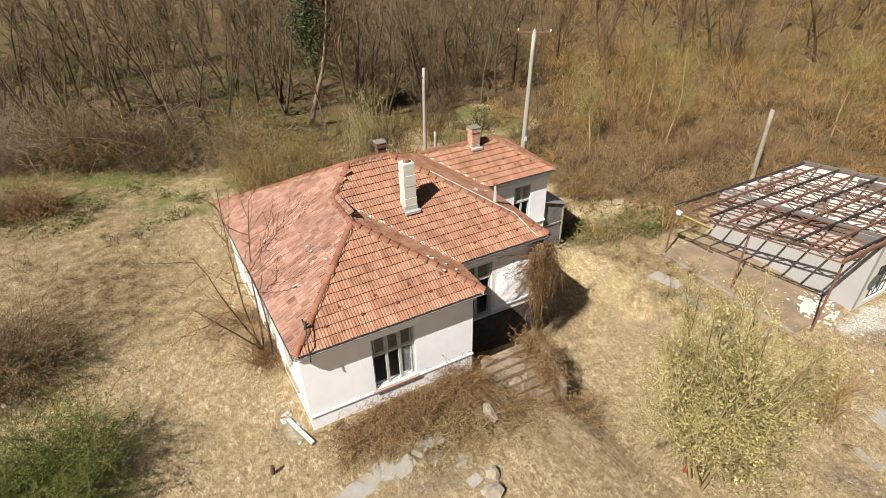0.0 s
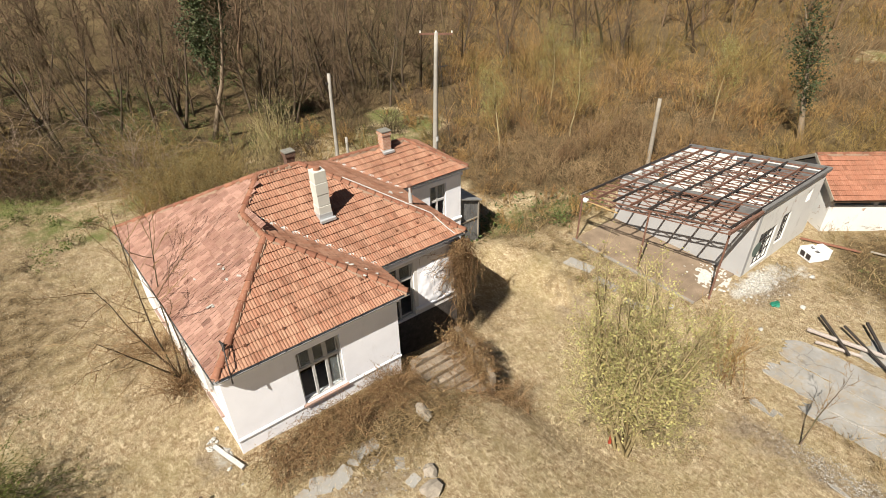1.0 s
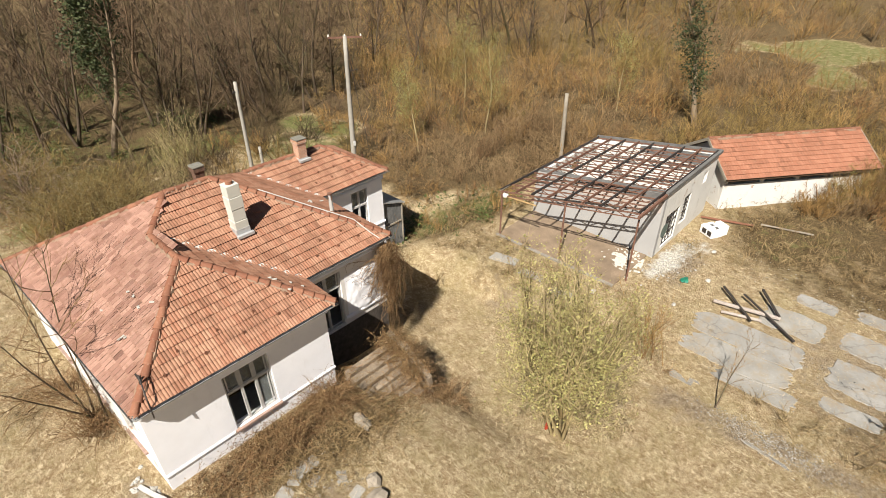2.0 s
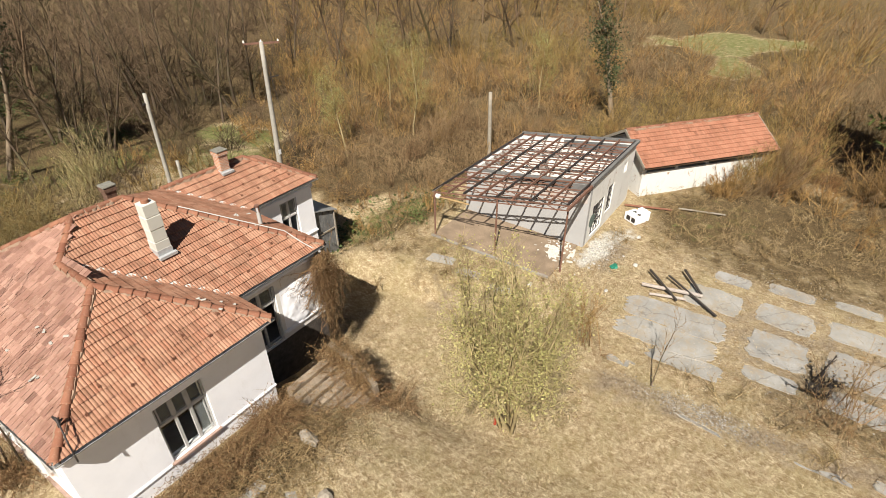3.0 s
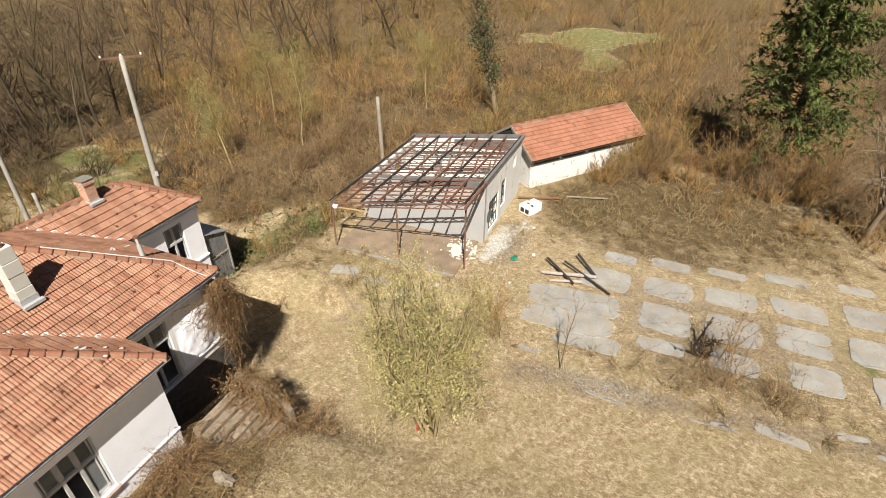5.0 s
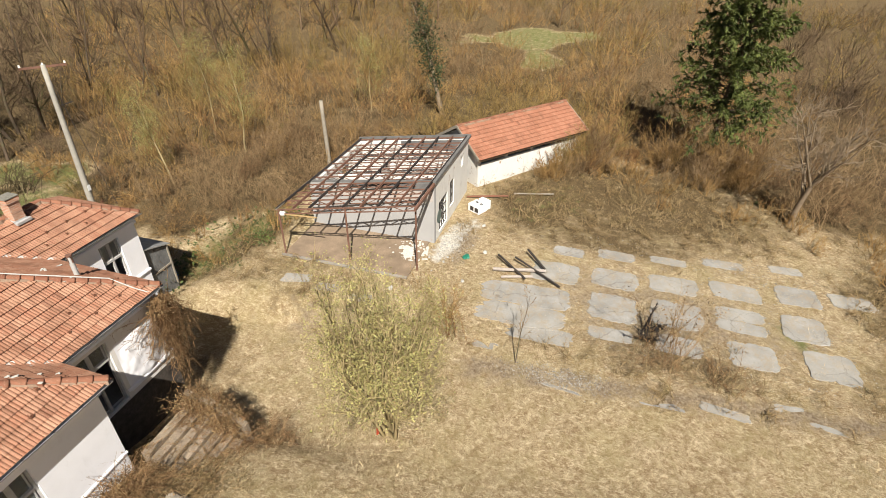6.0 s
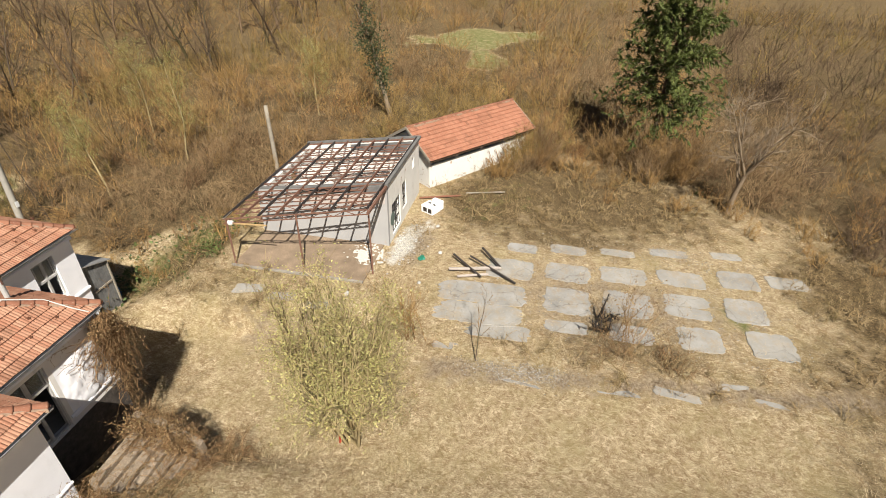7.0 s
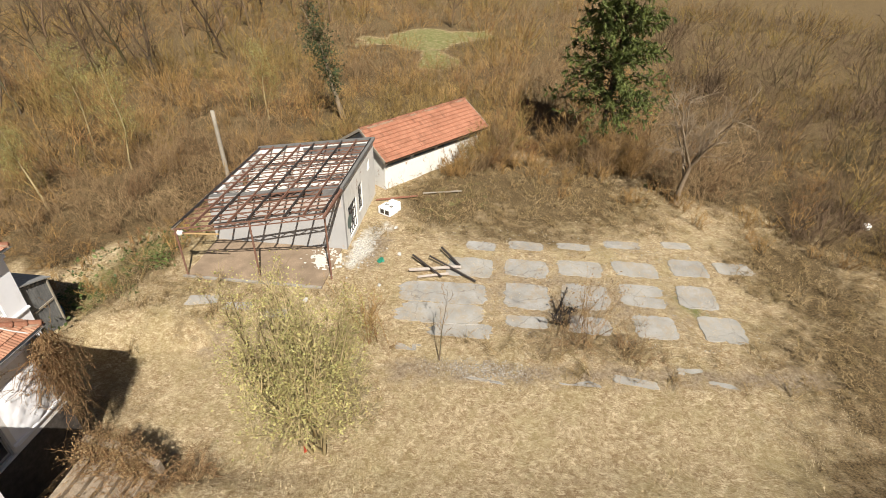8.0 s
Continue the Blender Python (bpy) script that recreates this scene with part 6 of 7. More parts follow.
def woods(x, y):
    """1 where tall trees stand."""
    w = smooth(29, 35, y + 0.35 * np.minimum(x, 8) - 0.2 * np.maximum(x - 22, 0)) * (1 - 0.35 * smooth(26, 40, x))
    far = smooth(60, 85, reach(x, y)) * (0.05 + 0.45 * smooth(5, 30, y))
    return np.maximum(w, far * thicket(x, y)) * (1 - field(x, y)) * (1 - glade(x, y))


def brush(x, y):
    t = np.maximum(thicket(x, y), 0.0)
    w = 0.30 * smooth(30, 36, y + 0.35 * np.minimum(x, 8)) * (1 - smooth(20, 26, x))
    return np.maximum(t, w) * (1 - field(x, y)) * (1 - glade(x, y))


def stuff(name, arrays, mat, label, category):
    return tagged(new(name, from_arrays(name, *arrays, mat)), label, category, kind="stuff")


# --- dense brush, near to far
near_protos = [shrub_arrays(rng, 14, rng.uniform(2.0, 3.4), 0.6, 7, 4, fat=1.5, r0=0.013, base=0.34, lean=0.36, wander=0.24, angle=0.85)[0] for i in range(7)]
near_protos += [mound_arrays(rng, 30, rng.uniform(1.4, 2.2), 2.2, 10, fat=2.0)[0] for i in range(2)]
mid_protos = [shrub_arrays(rng, 13, rng.uniform(2.6, 4.4), 0.6, 7, 3, fat=2.2, r0=0.012, base=0.45, lean=0.30, wander=0.24, angle=0.85)[0] for i in range(8)]
far_protos = [shrub_arrays(rng, 12, rng.uniform(3.2, 5.6), 0.6, 6, 2, fat=3.2, r0=0.014, base=0.80, lean=0.26, wander=0.22, angle=0.8)[0] for i in range(8)]


def brush_band(lo, hi, step, protos, seed):
    g = np.random.default_rng(seed)
    x, y = spots_in(g, step, -60, 135, -75, 125, lambda a, b: brush(a, b) * sector(a, b) * ((reach(a, b) >= lo) & (reach(a, b) < hi)))
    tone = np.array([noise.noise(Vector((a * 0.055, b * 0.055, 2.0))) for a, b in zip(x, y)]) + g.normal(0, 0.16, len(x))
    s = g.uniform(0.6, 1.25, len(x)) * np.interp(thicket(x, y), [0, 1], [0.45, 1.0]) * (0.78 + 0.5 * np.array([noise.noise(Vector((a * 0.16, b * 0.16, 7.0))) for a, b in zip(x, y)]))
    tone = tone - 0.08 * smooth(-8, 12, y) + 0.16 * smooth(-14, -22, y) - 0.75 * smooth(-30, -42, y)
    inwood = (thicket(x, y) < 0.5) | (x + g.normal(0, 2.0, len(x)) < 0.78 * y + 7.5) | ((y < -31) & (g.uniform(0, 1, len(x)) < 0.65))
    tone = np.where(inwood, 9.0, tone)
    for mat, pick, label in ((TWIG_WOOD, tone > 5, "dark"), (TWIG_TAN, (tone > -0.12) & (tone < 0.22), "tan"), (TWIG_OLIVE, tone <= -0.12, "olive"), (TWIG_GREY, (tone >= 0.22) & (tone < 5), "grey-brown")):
        if pick.sum():
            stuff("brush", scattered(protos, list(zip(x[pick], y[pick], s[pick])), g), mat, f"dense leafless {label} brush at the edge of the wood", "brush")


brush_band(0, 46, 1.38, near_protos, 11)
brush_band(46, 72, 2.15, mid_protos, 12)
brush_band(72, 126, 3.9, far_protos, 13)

# --- bare trees
tree_protos = []


def coppice(stems):
    """Two or three bare trunks out of one stool: (trunks), (crown), tips."""
    made = [tree_arrays(rng, rng.uniform(8.0, 12.5), rng.uniform(0.11, 0.18), 13, 6, 5, fat=1.6, clear=0.20, lean=0.20, spread=0.34, angle=0.8) for i in range(stems)]
    for n, (tr_, cr_, _) in enumerate(made):
        for a_ in (tr_, cr_):
            a_[0][:, :2] += np.array([math.cos(2.1 * n), math.sin(2.1 * n)]) * 0.28
    return merge(*[m_[0] for m_ in made]), merge(*[m_[1] for m_ in made]), None


for i in range(6):
    tree_protos.append(coppice((2, 1, 3, 2, 1, 2)[i]))
far_tree = [merge(*tree_arrays(rng, rng.uniform(8.5, 12.5), 0.17, 14, 4, 2, fat=2.8, clear=0.12, lean=0.12, spread=0.38, angle=0.9)[:2]) for i in range(6)]
g = np.random.default_rng(21)
x, y = spots_in(g, 3.5, -60, 60, 25, 70, lambda a, b: woods(a, b) * sector(a, b) * (reach(a, b) < 74) * 0.85)
order = np.argsort(reach(x, y))
tree_meshes = []
for trunk, crown, _ in tree_protos:
    tree_meshes.append((from_arrays("trunk", *trunk, BARK), from_arrays("crown", *crown, TWIG_WOOD)))
protos_of = []
for tm, cm in tree_meshes:
    t = thing("tree", "leafless dark tree with slender trunks standing in leaf litter", "tree", pose(0, 0, -50), "bare trees of the wood")
    part("trunk", tm, None, t)
    part("crown", cm, None, t)
    protos_of.append(t)
used = [False] * 6
NEAR_TREES = 90
for n, i in enumerate(order[:NEAR_TREES]):
    k = int(g.integers(6))
    s = g.uniform(0.75, 1.15)
    m = pose(x[i], y[i], float(gz(x[i], y[i])), g.uniform(-4, 4), g.uniform(-4, 4), g.uniform(0, 360)) @ Matrix.Scale(s, 4)
    if not used[k]:
        used[k] = True
        protos_of[k].matrix_basis = m
    else:
        copy_thing(protos_of[k], m)
for k in range(6):
    if not used[k]:
        protos_of[k].matrix_basis = pose(-8 + 3 * k, 44 + k, 0)
rest = order[NEAR_TREES:]
if len(rest):
    stuff("woodland", scattered([merge(a, b) for a, b, _ in tree_protos], [(x[i], y[i], g.uniform(0.75, 1.15)) for i in rest], g), TWIG_WOOD, "leafless slender trees of the wood", "woodland")
x, y = spots_in(g, 5.7, -60, 135, -75, 125, lambda a, b: woods(a, b) * sector(a, b) * ((reach(a, b) >= 74) & (reach(a, b) < 128)))
stuff("woodland", scattered(far_tree, [(a, b, g.uniform(0.8, 1.2)) for a, b in zip(x, y)], g), TWIG_WOOD, "leafless trees of the distant wood", "woodland")


# --- single shrubs and trees
def shrub(name, x, y, arrays, pts, mat, leaf, size, label, category="shrub", turn=0.0, scale=1.0, dup=1, seed=1):
    g = np.random.default_rng(seed)
    t = thing(name, label, category, pose(x, y, float(gz(x, y)), 0, 0, turn) @ Matrix.Scale(scale, 4))
    part("branchwork", from_arrays("branchwork", *arrays, mat), None, t)
    if leaf:
        at = np.repeat(pts, dup, 0) + g.normal(size=(len(pts) * dup, 3)) * 0.07
        part("foliage", from_arrays("foliage", *leaves(g, at, size), leaf), None, t)
    return t


# tall many-stemmed willow with fresh leaves
g = np.random.default_rng(31)
ws, wp = shrub_arrays(g, 54, 6.9, 0.55, 20, 6, r0=0.062, lean=0.23, up=0.04, base=0.17, fat=1.8, low=0.30, reach_=0.17, angle=0.5)
shrub("willow_shrub", 11.15, -6.75, ws, wp[wp[:, 2] > 2.8], BARK_WILLOW, LEAF_SPRING, 0.080, "tall many-stemmed willow shrub in fresh yellow-green leaf", "willow", dup=3)
ws, wp = shrub_arrays(g, 20, 3.4, 0.8, 12, 5, r0=0.02, lean=0.8, up=0.02, base=0.15, fat=1.1)
shrub("willow_shrub", 11.9, -7.2, ws, wp, BARK_WILLOW, LEAF_TANBUD, 0.09, "low spreading willow shoots with dry catkins", "willow", dup=2)
# twiggy shrub by the yard
ws, wp = shrub_arrays(g, 16, 3.4, 0.5, 10, 4, lean=0.3)
shrub("yard_shrub", 16.7, -7.6, ws, wp, TWIG_TAN, LEAF_TANBUD, 0.05, "bare tan shrub between the willow and the concrete")
ws, wp = shrub_arrays(g, 8, 2.2, 0.5, 7, 3, lean=0.35)
shrub("yard_shrub", 18.0, -7.0, ws, wp, TWIG_TAN, None, 0.05, "bare tan shrub beside the concrete panels")
# dark sapling
tr, cr, _ = tree_arrays(g, 3.6, 0.032, 12, 5, 2, clear=0.15, spread=0.35, fat=0.6)
t = thing("sapling", "dark leafless sapling in front of the concrete panels", "sapling", pose(15.92, -10.7, float(gz(15.9, -10.7)), 0, 6, 0))
part("trunk", from_arrays("trunk", *tr, BARK), None, t)
part("crown", from_arrays("crown", *cr, TWIG_GREY), None, t)
# shrub with dead leaves on the concrete, with a dark juniper clump
ws, wp = shrub_arrays(g, 14, 3.6, 0.5, 8, 3, lean=0.35)
shrub("dead_leaf_shrub", 18.9, -17.3, ws, wp, TWIG_GREY, LEAF_DEAD, 0.11, "grey shrub with hanging dead leaves on the old yard")
ws, wp = mound_arrays(g, 42, 0.9, 2.0, 9)
shrub("bramble_mound", 17.6, -16.6, ws, wp, TWIG_DRY, LEAF_DEAD, 0.05, "brown bramble mound on the old yard", "bramble")
ws, wp = mound_arrays(g, 32, 0.7, 1.8, 9)
shrub("bramble_mound", 17.3, -19.2, ws, wp, TWIG_DRY, LEAF_DEAD, 0.05, "brown bramble mound on the old yard", "bramble")
ws, wp = shrub_arrays(g, 9, 1.5, 0.6, 9, 7, lean=0.4, fat=3.0, r0=0.02)
shrub("juniper_clump", 19.5, -16.1, ws, wp, BLACK_WOOD, None, 0.12, "dark dead juniper clump on the concrete")

# gnarled bare tree at the edge of the far brush


def gnarled_tree(x, y, label):
    """A short trunk that forks into crooked, rising limbs."""
    g = np.random.default_rng(47)
    t = thing("tree", label, "tree", pose(x, y, float(gz(x, y)) - 0.05))
    tr = shoots(g, np.array([[0, 0, -0.1]]), np.array([[0.02, 0.0, 1.0]]), np.array([3.0]), 6, 0.05)
    b = np.concatenate([tr[0, 4:], tr[0, -1:], tr[0, -1:], tr[0, -1:], tr[0, -1:]])
    n = len(b)
    az = np.linspace(0, 2 * np.pi, n, endpoint=False) + g.uniform(-0.4, 0.4, n)
    d = np.stack([np.cos(az) * 0.5, np.sin(az) * 0.62, np.full(n, 0.9)], 1)
    big = shoots(g, b, d, g.uniform(3.6, 5.8, n), 8, 0.17, 0.02)
    part("trunk", from_arrays("trunk", *merge(tubes(tr, taper(1, 7, 0.20, 0.13), 9), tubes(big, taper(n, 9, 0.085, 0.016), 6)), BARK_PALE), None, t)
    p, dd, tt = along(g, big, 10, 0.15, 1.0)
    lim = shoots(g, p, side(g, dd, 0.95), 2.3 * g.uniform(0.4, 1.1, len(p)) * (1.2 - 0.5 * tt), 5, 0.24, 0.03)
    q, ee, _ = along(g, lim, 8, 0.15, 1.0)
    tw = shoots(g, q, side(g, ee, 0.8), 0.8 * g.uniform(0.4, 1.1, len(q)), 2, 0.2, 0.02)
    u, ff, _ = along(g, tw, 3, 0.2, 1.0)
    part("crown", from_arrays("crown", *merge(tubes(lim, taper(len(lim), 6, 0.032, 0.010), 4), tubes(tw, taper(len(tw), 3, 0.012, 0.006), 3), slivers(u, u + side(g, ff, 0.7) * 0.4, 0.008)), BARK_PALE), None, t)


gnarled_tree(33.06, -24.88, "gnarled pale leafless tree at the edge of the brush")


def conifer(x, y, h, w, label):
    """A spruce: trunk, and drooping boughs built of needle sprays."""
    g = np.random.default_rng(8)
    t = thing("spruce", label, "spruce", pose(x, y, float(gz(x, y))))
    tr = shoots(g, np.array([[0, 0, -0.2]]), np.array([[0, 0, 1.0]]), np.array([h]), 6, 0.01)
    part("trunk", from_arrays("trunk", *tubes(tr, taper(1, 7, 0.24, 0.02), 8), BARK), None, t)
    n = 360
    z = h * (0.15 + 0.83 * np.sort(g.uniform(0, 1, n)) ** 0.9)
    a = g.uniform(0, 2 * np.pi, n)
    L = w * (1.02 - z / h) ** 0.7 * g.uniform(0.65, 1.15, n) + 0.25
    b = np.stack([np.zeros(n), np.zeros(n), z], 1)
    d = np.stack([np.cos(a), np.sin(a), np.full(n, 0.22)], 1)
    s = shoots(g, b, d, L, 4, 0.05, -0.10)
    part("bough_frame", from_arrays("bough_frame", *tubes(s, taper(n, 5, 0.035, 0.008), 3), BARK), None, t)
    p, dd, tt = along(g, s, 11, 0.18, 1.0)
    ln = 0.75 * g.uniform(0.4, 1.1, len(p)) * (1.2 - 0.7 * tt)
    tw = shoots(g, p, side(g, dd, 0.85), ln, 2, 0.15, -0.12)
    q, ee, _ = along(g, tw, 17, 0.0, 1.0)
    q1 = q + side(g, ee, 0.6) * g.uniform(0.14, 0.34, (len(q), 1)) + np.array([0, 0, -0.04])
    part("needle_cover", from_arrays("needle_cover", *merge(tubes(tw, taper(len(p), 3, 0.03, 0.012), 3), slivers(q, q1, 0.052)), LEAF_FIR), None, t)


conifer(41.2, -20.7, 17.5, 5.2, "dark green spruce rising out of the brush")


def ivy_tree(x, y, h, mat, lo, hi, label, seed, spread=0.9, lean=(0.0, 0.0), n=4200):
    g = np.random.default_rng(seed)
    tr, cr, tips = tree_arrays(g, h, 0.26, 16, 6, 3, clear=0.4, spread=0.26, fat=1.8)
    for a in (tr, cr):
        a[0][:, 0] += lean[0] * a[0][:, 2]
        a[0][:, 1] += lean[1] * a[0][:, 2]
    t = thing("ivy_tree", label, "tree", pose(x, y, float(gz(x, y))))
    part("trunk", from_arrays("trunk", *tr, mat), None, t)
    part("crown", from_arrays("crown", *cr, TWIG_WOOD), None, t)
    cz = np.concatenate([g.uniform(lo, hi, 46), g.uniform(lo - 1.5, hi, 14)])
    ca = g.uniform(0, 2 * np.pi, 60)
    cr_ = spread * g.uniform(0.1, 1.0, 60) * np.interp(cz, [lo - 1.5, lo + 1, (lo + hi) / 2, hi], [0.1, 0.7, 1.0, 0.6])
    c = np.stack([np.cos(ca) * cr_, np.sin(ca) * cr_, cz], 1)
    c[:, 0] += lean[0] * c[:, 2]
    c[:, 1] += lean[1] * c[:, 2]
    at_ = np.repeat(c, n // 60, 0) + g.normal(size=(n, 3)) * np.array([0.34, 0.34, 0.42])
    part("ivy", from_arrays("ivy", *leaves(g, at_, 0.22), LEAF_IVY), None, t, "dark evergreen ivy round the trunk")


ivy_tree(9.0, 32.8, 13.0, BARK_PALE, 6.4, 12.0, "tall tree wrapped in dark ivy at the wood's edge", 3, 2.2, (0.13, -0.03), 6600)
ivy_tree(46.1, 2.2, 10.5, BARK_PALE, 3.6, 9.6, "leaning tree wrapped in dark ivy above the brush", 4, 1.5, (0.02, 0.24), 2040)

# brown brush in front of the spruce
g = np.random.default_rng(58)
for i, (x, y, h) in enumerate(((38.6, -19.6, 5.2), (37.6, -21.2, 5.0), (38.2, -23.2, 4.8), (39.6, -17.9, 4.2), (36.8, -20.2, 3.2), (36.9, -22.6, 3.4))):
    ws, wp = shrub_arrays(g, 30, h, 0.5, 10, 5, lean=0.34, fat=1.6, r0=0.012, wander=0.2, angle=0.8)
    t = shrub("spruce_shrub", x, y, ws, wp, (TWIG_GREY, TWIG_TAN)[i % 2], None, 0.05, "tall brown leafless shrub in front of the spruce", "shrub")
    t["group"] = "shrubs in front of the spruce"

# bushes that hide the far end of the barn
g = np.random.default_rng(59)
for i, (x, y, h) in enumerate(((36.4, -9.6, 2.3), (37.6, -10.5, 2.6), (38.9, -11.2, 2.9), (35.2, -9.3, 1.4), (39.9, -12.6, 3.0), (37.0, -11.4, 1.7), (41.2, -12.4, 3.4))):
    ws, wp = shrub_arrays(g, 26, h, 0.6, 9, 5, lean=0.42, fat=1.6, r0=0.012, wander=0.22, angle=0.8)
    t = shrub("barn_shrub", x, y, ws, wp, (TWIG_TAN, TWIG_OLIVE, TWIG_GREY)[i % 3], LEAF_BUD if i % 3 == 1 else None, 0.06, "leafless brown shrub growing in front of the barn", "shrub")
    t["group"] = "shrubs in front of the barn"

# pale green-budding sapling in the brush
for i, (x, y, h, sd) in enumerate(((32.5, 14.5, 8.0, 61), (36, 20, 8.5, 62), (26, 16, 6.5, 63), (45, 9, 7, 64))):
    g = np.random.default_rng(sd)
    tr, cr, tips = tree_arrays(g, h, 0.08, 18, 7, 3, clear=0.2, spread=0.3, fat=1.3)
    t = thing("budding_tree", "slender tree with a haze of fresh yellow-green buds", "tree", pose(x, y, float(gz(x, y))), "budding trees")
    part("trunk", from_arrays("trunk", *tr, BARK_WILLOW), None, t)
    part("crown", from_arrays("crown", *cr, TWIG_OLIVE), None, t)
    part("bud_haze", from_arrays("bud_haze", *leaves(g, np.repeat(tips, 8, 0) + g.normal(size=(8 * len(tips), 3)) * 0.28, 0.075), LEAF_BUD), None, t)["kind"] = "stuff"
for i, (x, y, h, sd) in enumerate(((11.5, 25.5, 4.8, 71), (12.6, 26.4, 4.2, 72), (10.3, 24.2, 3.6, 73))):
    g = np.random.default_rng(sd)
    ws, wp = shrub_arrays(g, 14, h, 0.4, 9, 4, lean=0.2, r0=0.03, fat=1.3)
    shrub("budding_shrub", x, y, ws, wp, BARK_WILLOW, LEAF_SPRING, 0.085, "upright shrub with pale yellow buds behind the house", dup=1, seed=sd)

# sapling growing against the sunny wall
g = np.random.default_rng(52)
b = np.array([[0, 0, -0.1]] * 5) + g.normal(size=(5, 3)) * np.array([0.18, 0.25, 0])
d = np.array([[-0.04, 0.0, 1], [0.10, 0.2, 1], [-0.22, -0.2, 1], [-0.42, -0.3, 1], [0.04, -0.25, 1.0]])
s = shoots(g, b, d, np.array([7.6, 6.8, 6.0, 5.2, 5.8]), 6, 0.06, 0.02)
p, dd, tt = along(g, s, 12, 0.25, 1.0)
lim = shoots(g, p, side(g, dd, 0.85), 2.3 * g.uniform(0.4, 1.1, len(p)), 4, 0.12, 0.04)
p, dd, tt = along(g, lim, 6, 0.2, 1.0)
tw = shoots(g, p, side(g, dd, 0.6), 0.7 * g.uniform(0.4, 1.1, len(p)), 2, 0.12, 0.04)
t = thing("wall_sapling", "bare dark sapling growing against the sunny wall", "sapling", pose(-0.72, 5.2, 0.0))
part("branchwork", from_arrays("branchwork", *tubes(s, taper(5, 7, 0.042, 0.010), 6), BARK), None, t)
part("limb_spray", from_arrays("limb_spray", *tubes(lim, taper(len(lim), 5, 0.015, 0.006), 4), TWIG_GREY), None, t)["kind"] = "stuff"
part("twig_spray", from_arrays("twig_spray", *tubes(tw, taper(len(tw), 3, 0.010, 0.004), 3), TWIG_DRY), None, t)["kind"] = "stuff"
ws, wp = mound_arrays(g, 120, 1.2, 1.5, 10)
shrub("wall_weeds", -0.85, 4.6, ws, wp, TWIG_DRY, LEAF_DEAD, 0.05, "dry brown weeds growing against the wall", "weeds")
ws, wp = mound_arrays(g, 90, 1.0, 1.6, 10)
shrub("wall_weeds", -1.2, 7.6, ws, wp, TWIG_DRY, None, 0.05, "dry brown weeds growing against the wall", "weeds")

# foreground bushes beside the meadow
g = np.random.default_rng(53)
for x, y, h, w, mat, leaf, lab in (
    (-9.6, 8.2, 2.2, 3.4, TWIG_WOOD, LEAF_DEAD, "rounded dark brown bush on the meadow"),
    (-11.4, 9.6, 2.2, 3.4, TWIG_WOOD, None, "rounded dark brown bush on the meadow"),
    (-7.6, 2.0, 2.3, 3.4, TWIG_BROOM, LEAF_GREEN, "broom bush in fresh green on the meadow"),
    (-9.2, 0.4, 2.4, 3.6, TWIG_BROOM, LEAF_GREEN, "broom bush in fresh green on the meadow"),
    (-10.4, 24.2, 1.6, 3.2, TWIG_DRY, None, "low brown bush on the meadow"),
    (-13.4, 24.0, 1.5, 3.4, TWIG_WOOD, None, "low brown bush on the meadow"),
    (3.4, 21.3, 3.2, 3.4, TWIG_OLIVE, LEAF_TANBUD, "large rounded olive bush behind the house"),
    (5.6, 19.6, 2.6, 3.2, TWIG_OLIVE, LEAF_TANBUD, "large rounded olive bush behind the house"),
):
    ws, wp = mound_arrays(g, 260, h, w, 22, 1.15, 0.30, -0.24)
    shrub("bush", x, y, ws, wp, mat, leaf, 0.06, lab, "bush", dup=3)

# bramble hedge along the wood
for i in range(28):
    x = g.uniform(-24, 4)
    y = 30.8 - 0.55 * (x + 6) + g.normal(0, 1.6)
    if x > 0:
        y = 27.5 - 0.5 * x + g.normal(0, 1.3)
    ws, wp = mound_arrays(g, 80, g.uniform(2.6, 4.6), g.uniform(2.6, 4.2), 26, 1.6, 0.34, -0.22)
    lab = ("grey-pink bramble hedge along the wood", "olive bramble hedge along the wood", "grey-pink bramble hedge along the wood", "dark brown bramble hedge along the wood")[i % 4]
    t = shrub("hedge_bush", x, y, ws, wp, (TWIG_HEDGE, TWIG_OLIVE, TWIG_HEDGE, TWIG_WOOD)[i % 4], None, 0.06, lab, "hedge")
    t["group"] = "bramble hedge"
# dark brambles added at the hedge foot in place of its cast shade
for i, (x, y) in enumerate(((-1.8, 28.2), (0.6, 26.6), (-3.6, 29.4), (2.2, 25.0), (-6.0, 30.6))):
    ws, wp = mound_arrays(g, 90, 2.2, 3.0, 22, 1.6, 0.34, -0.22)
    t = shrub("hedge_bush", x, y, ws, wp, (TWIG_WOOD, TWIG_GREY)[i % 2], LEAF_UNDER if i % 2 else None, 0.07, "dark bramble standing in for shade at the hedge foot", "hedge")
    t["group"] = "bramble hedge"
# low row of dark brambles, added to deepen the shade below the hedge
for i in range(13):
    x = -14 + 1.2 * i
    ws, wp = mound_arrays(g, 55, g.uniform(0.9, 1.7), 2.0, 16, 1.6, 0.34, -0.22)
    t = shrub("hedge_bush", x, 26.3 - 0.48 * x + g.normal(0, 0.5), ws, wp, (TWIG_WOOD, TWIG_GREY, TWIG_WOOD)[i % 3], LEAF_UNDER if i % 2 else None, 0.08, "low dark bramble standing in for shade at the hedge foot", "hedge")
    t["group"] = "bramble hedge"
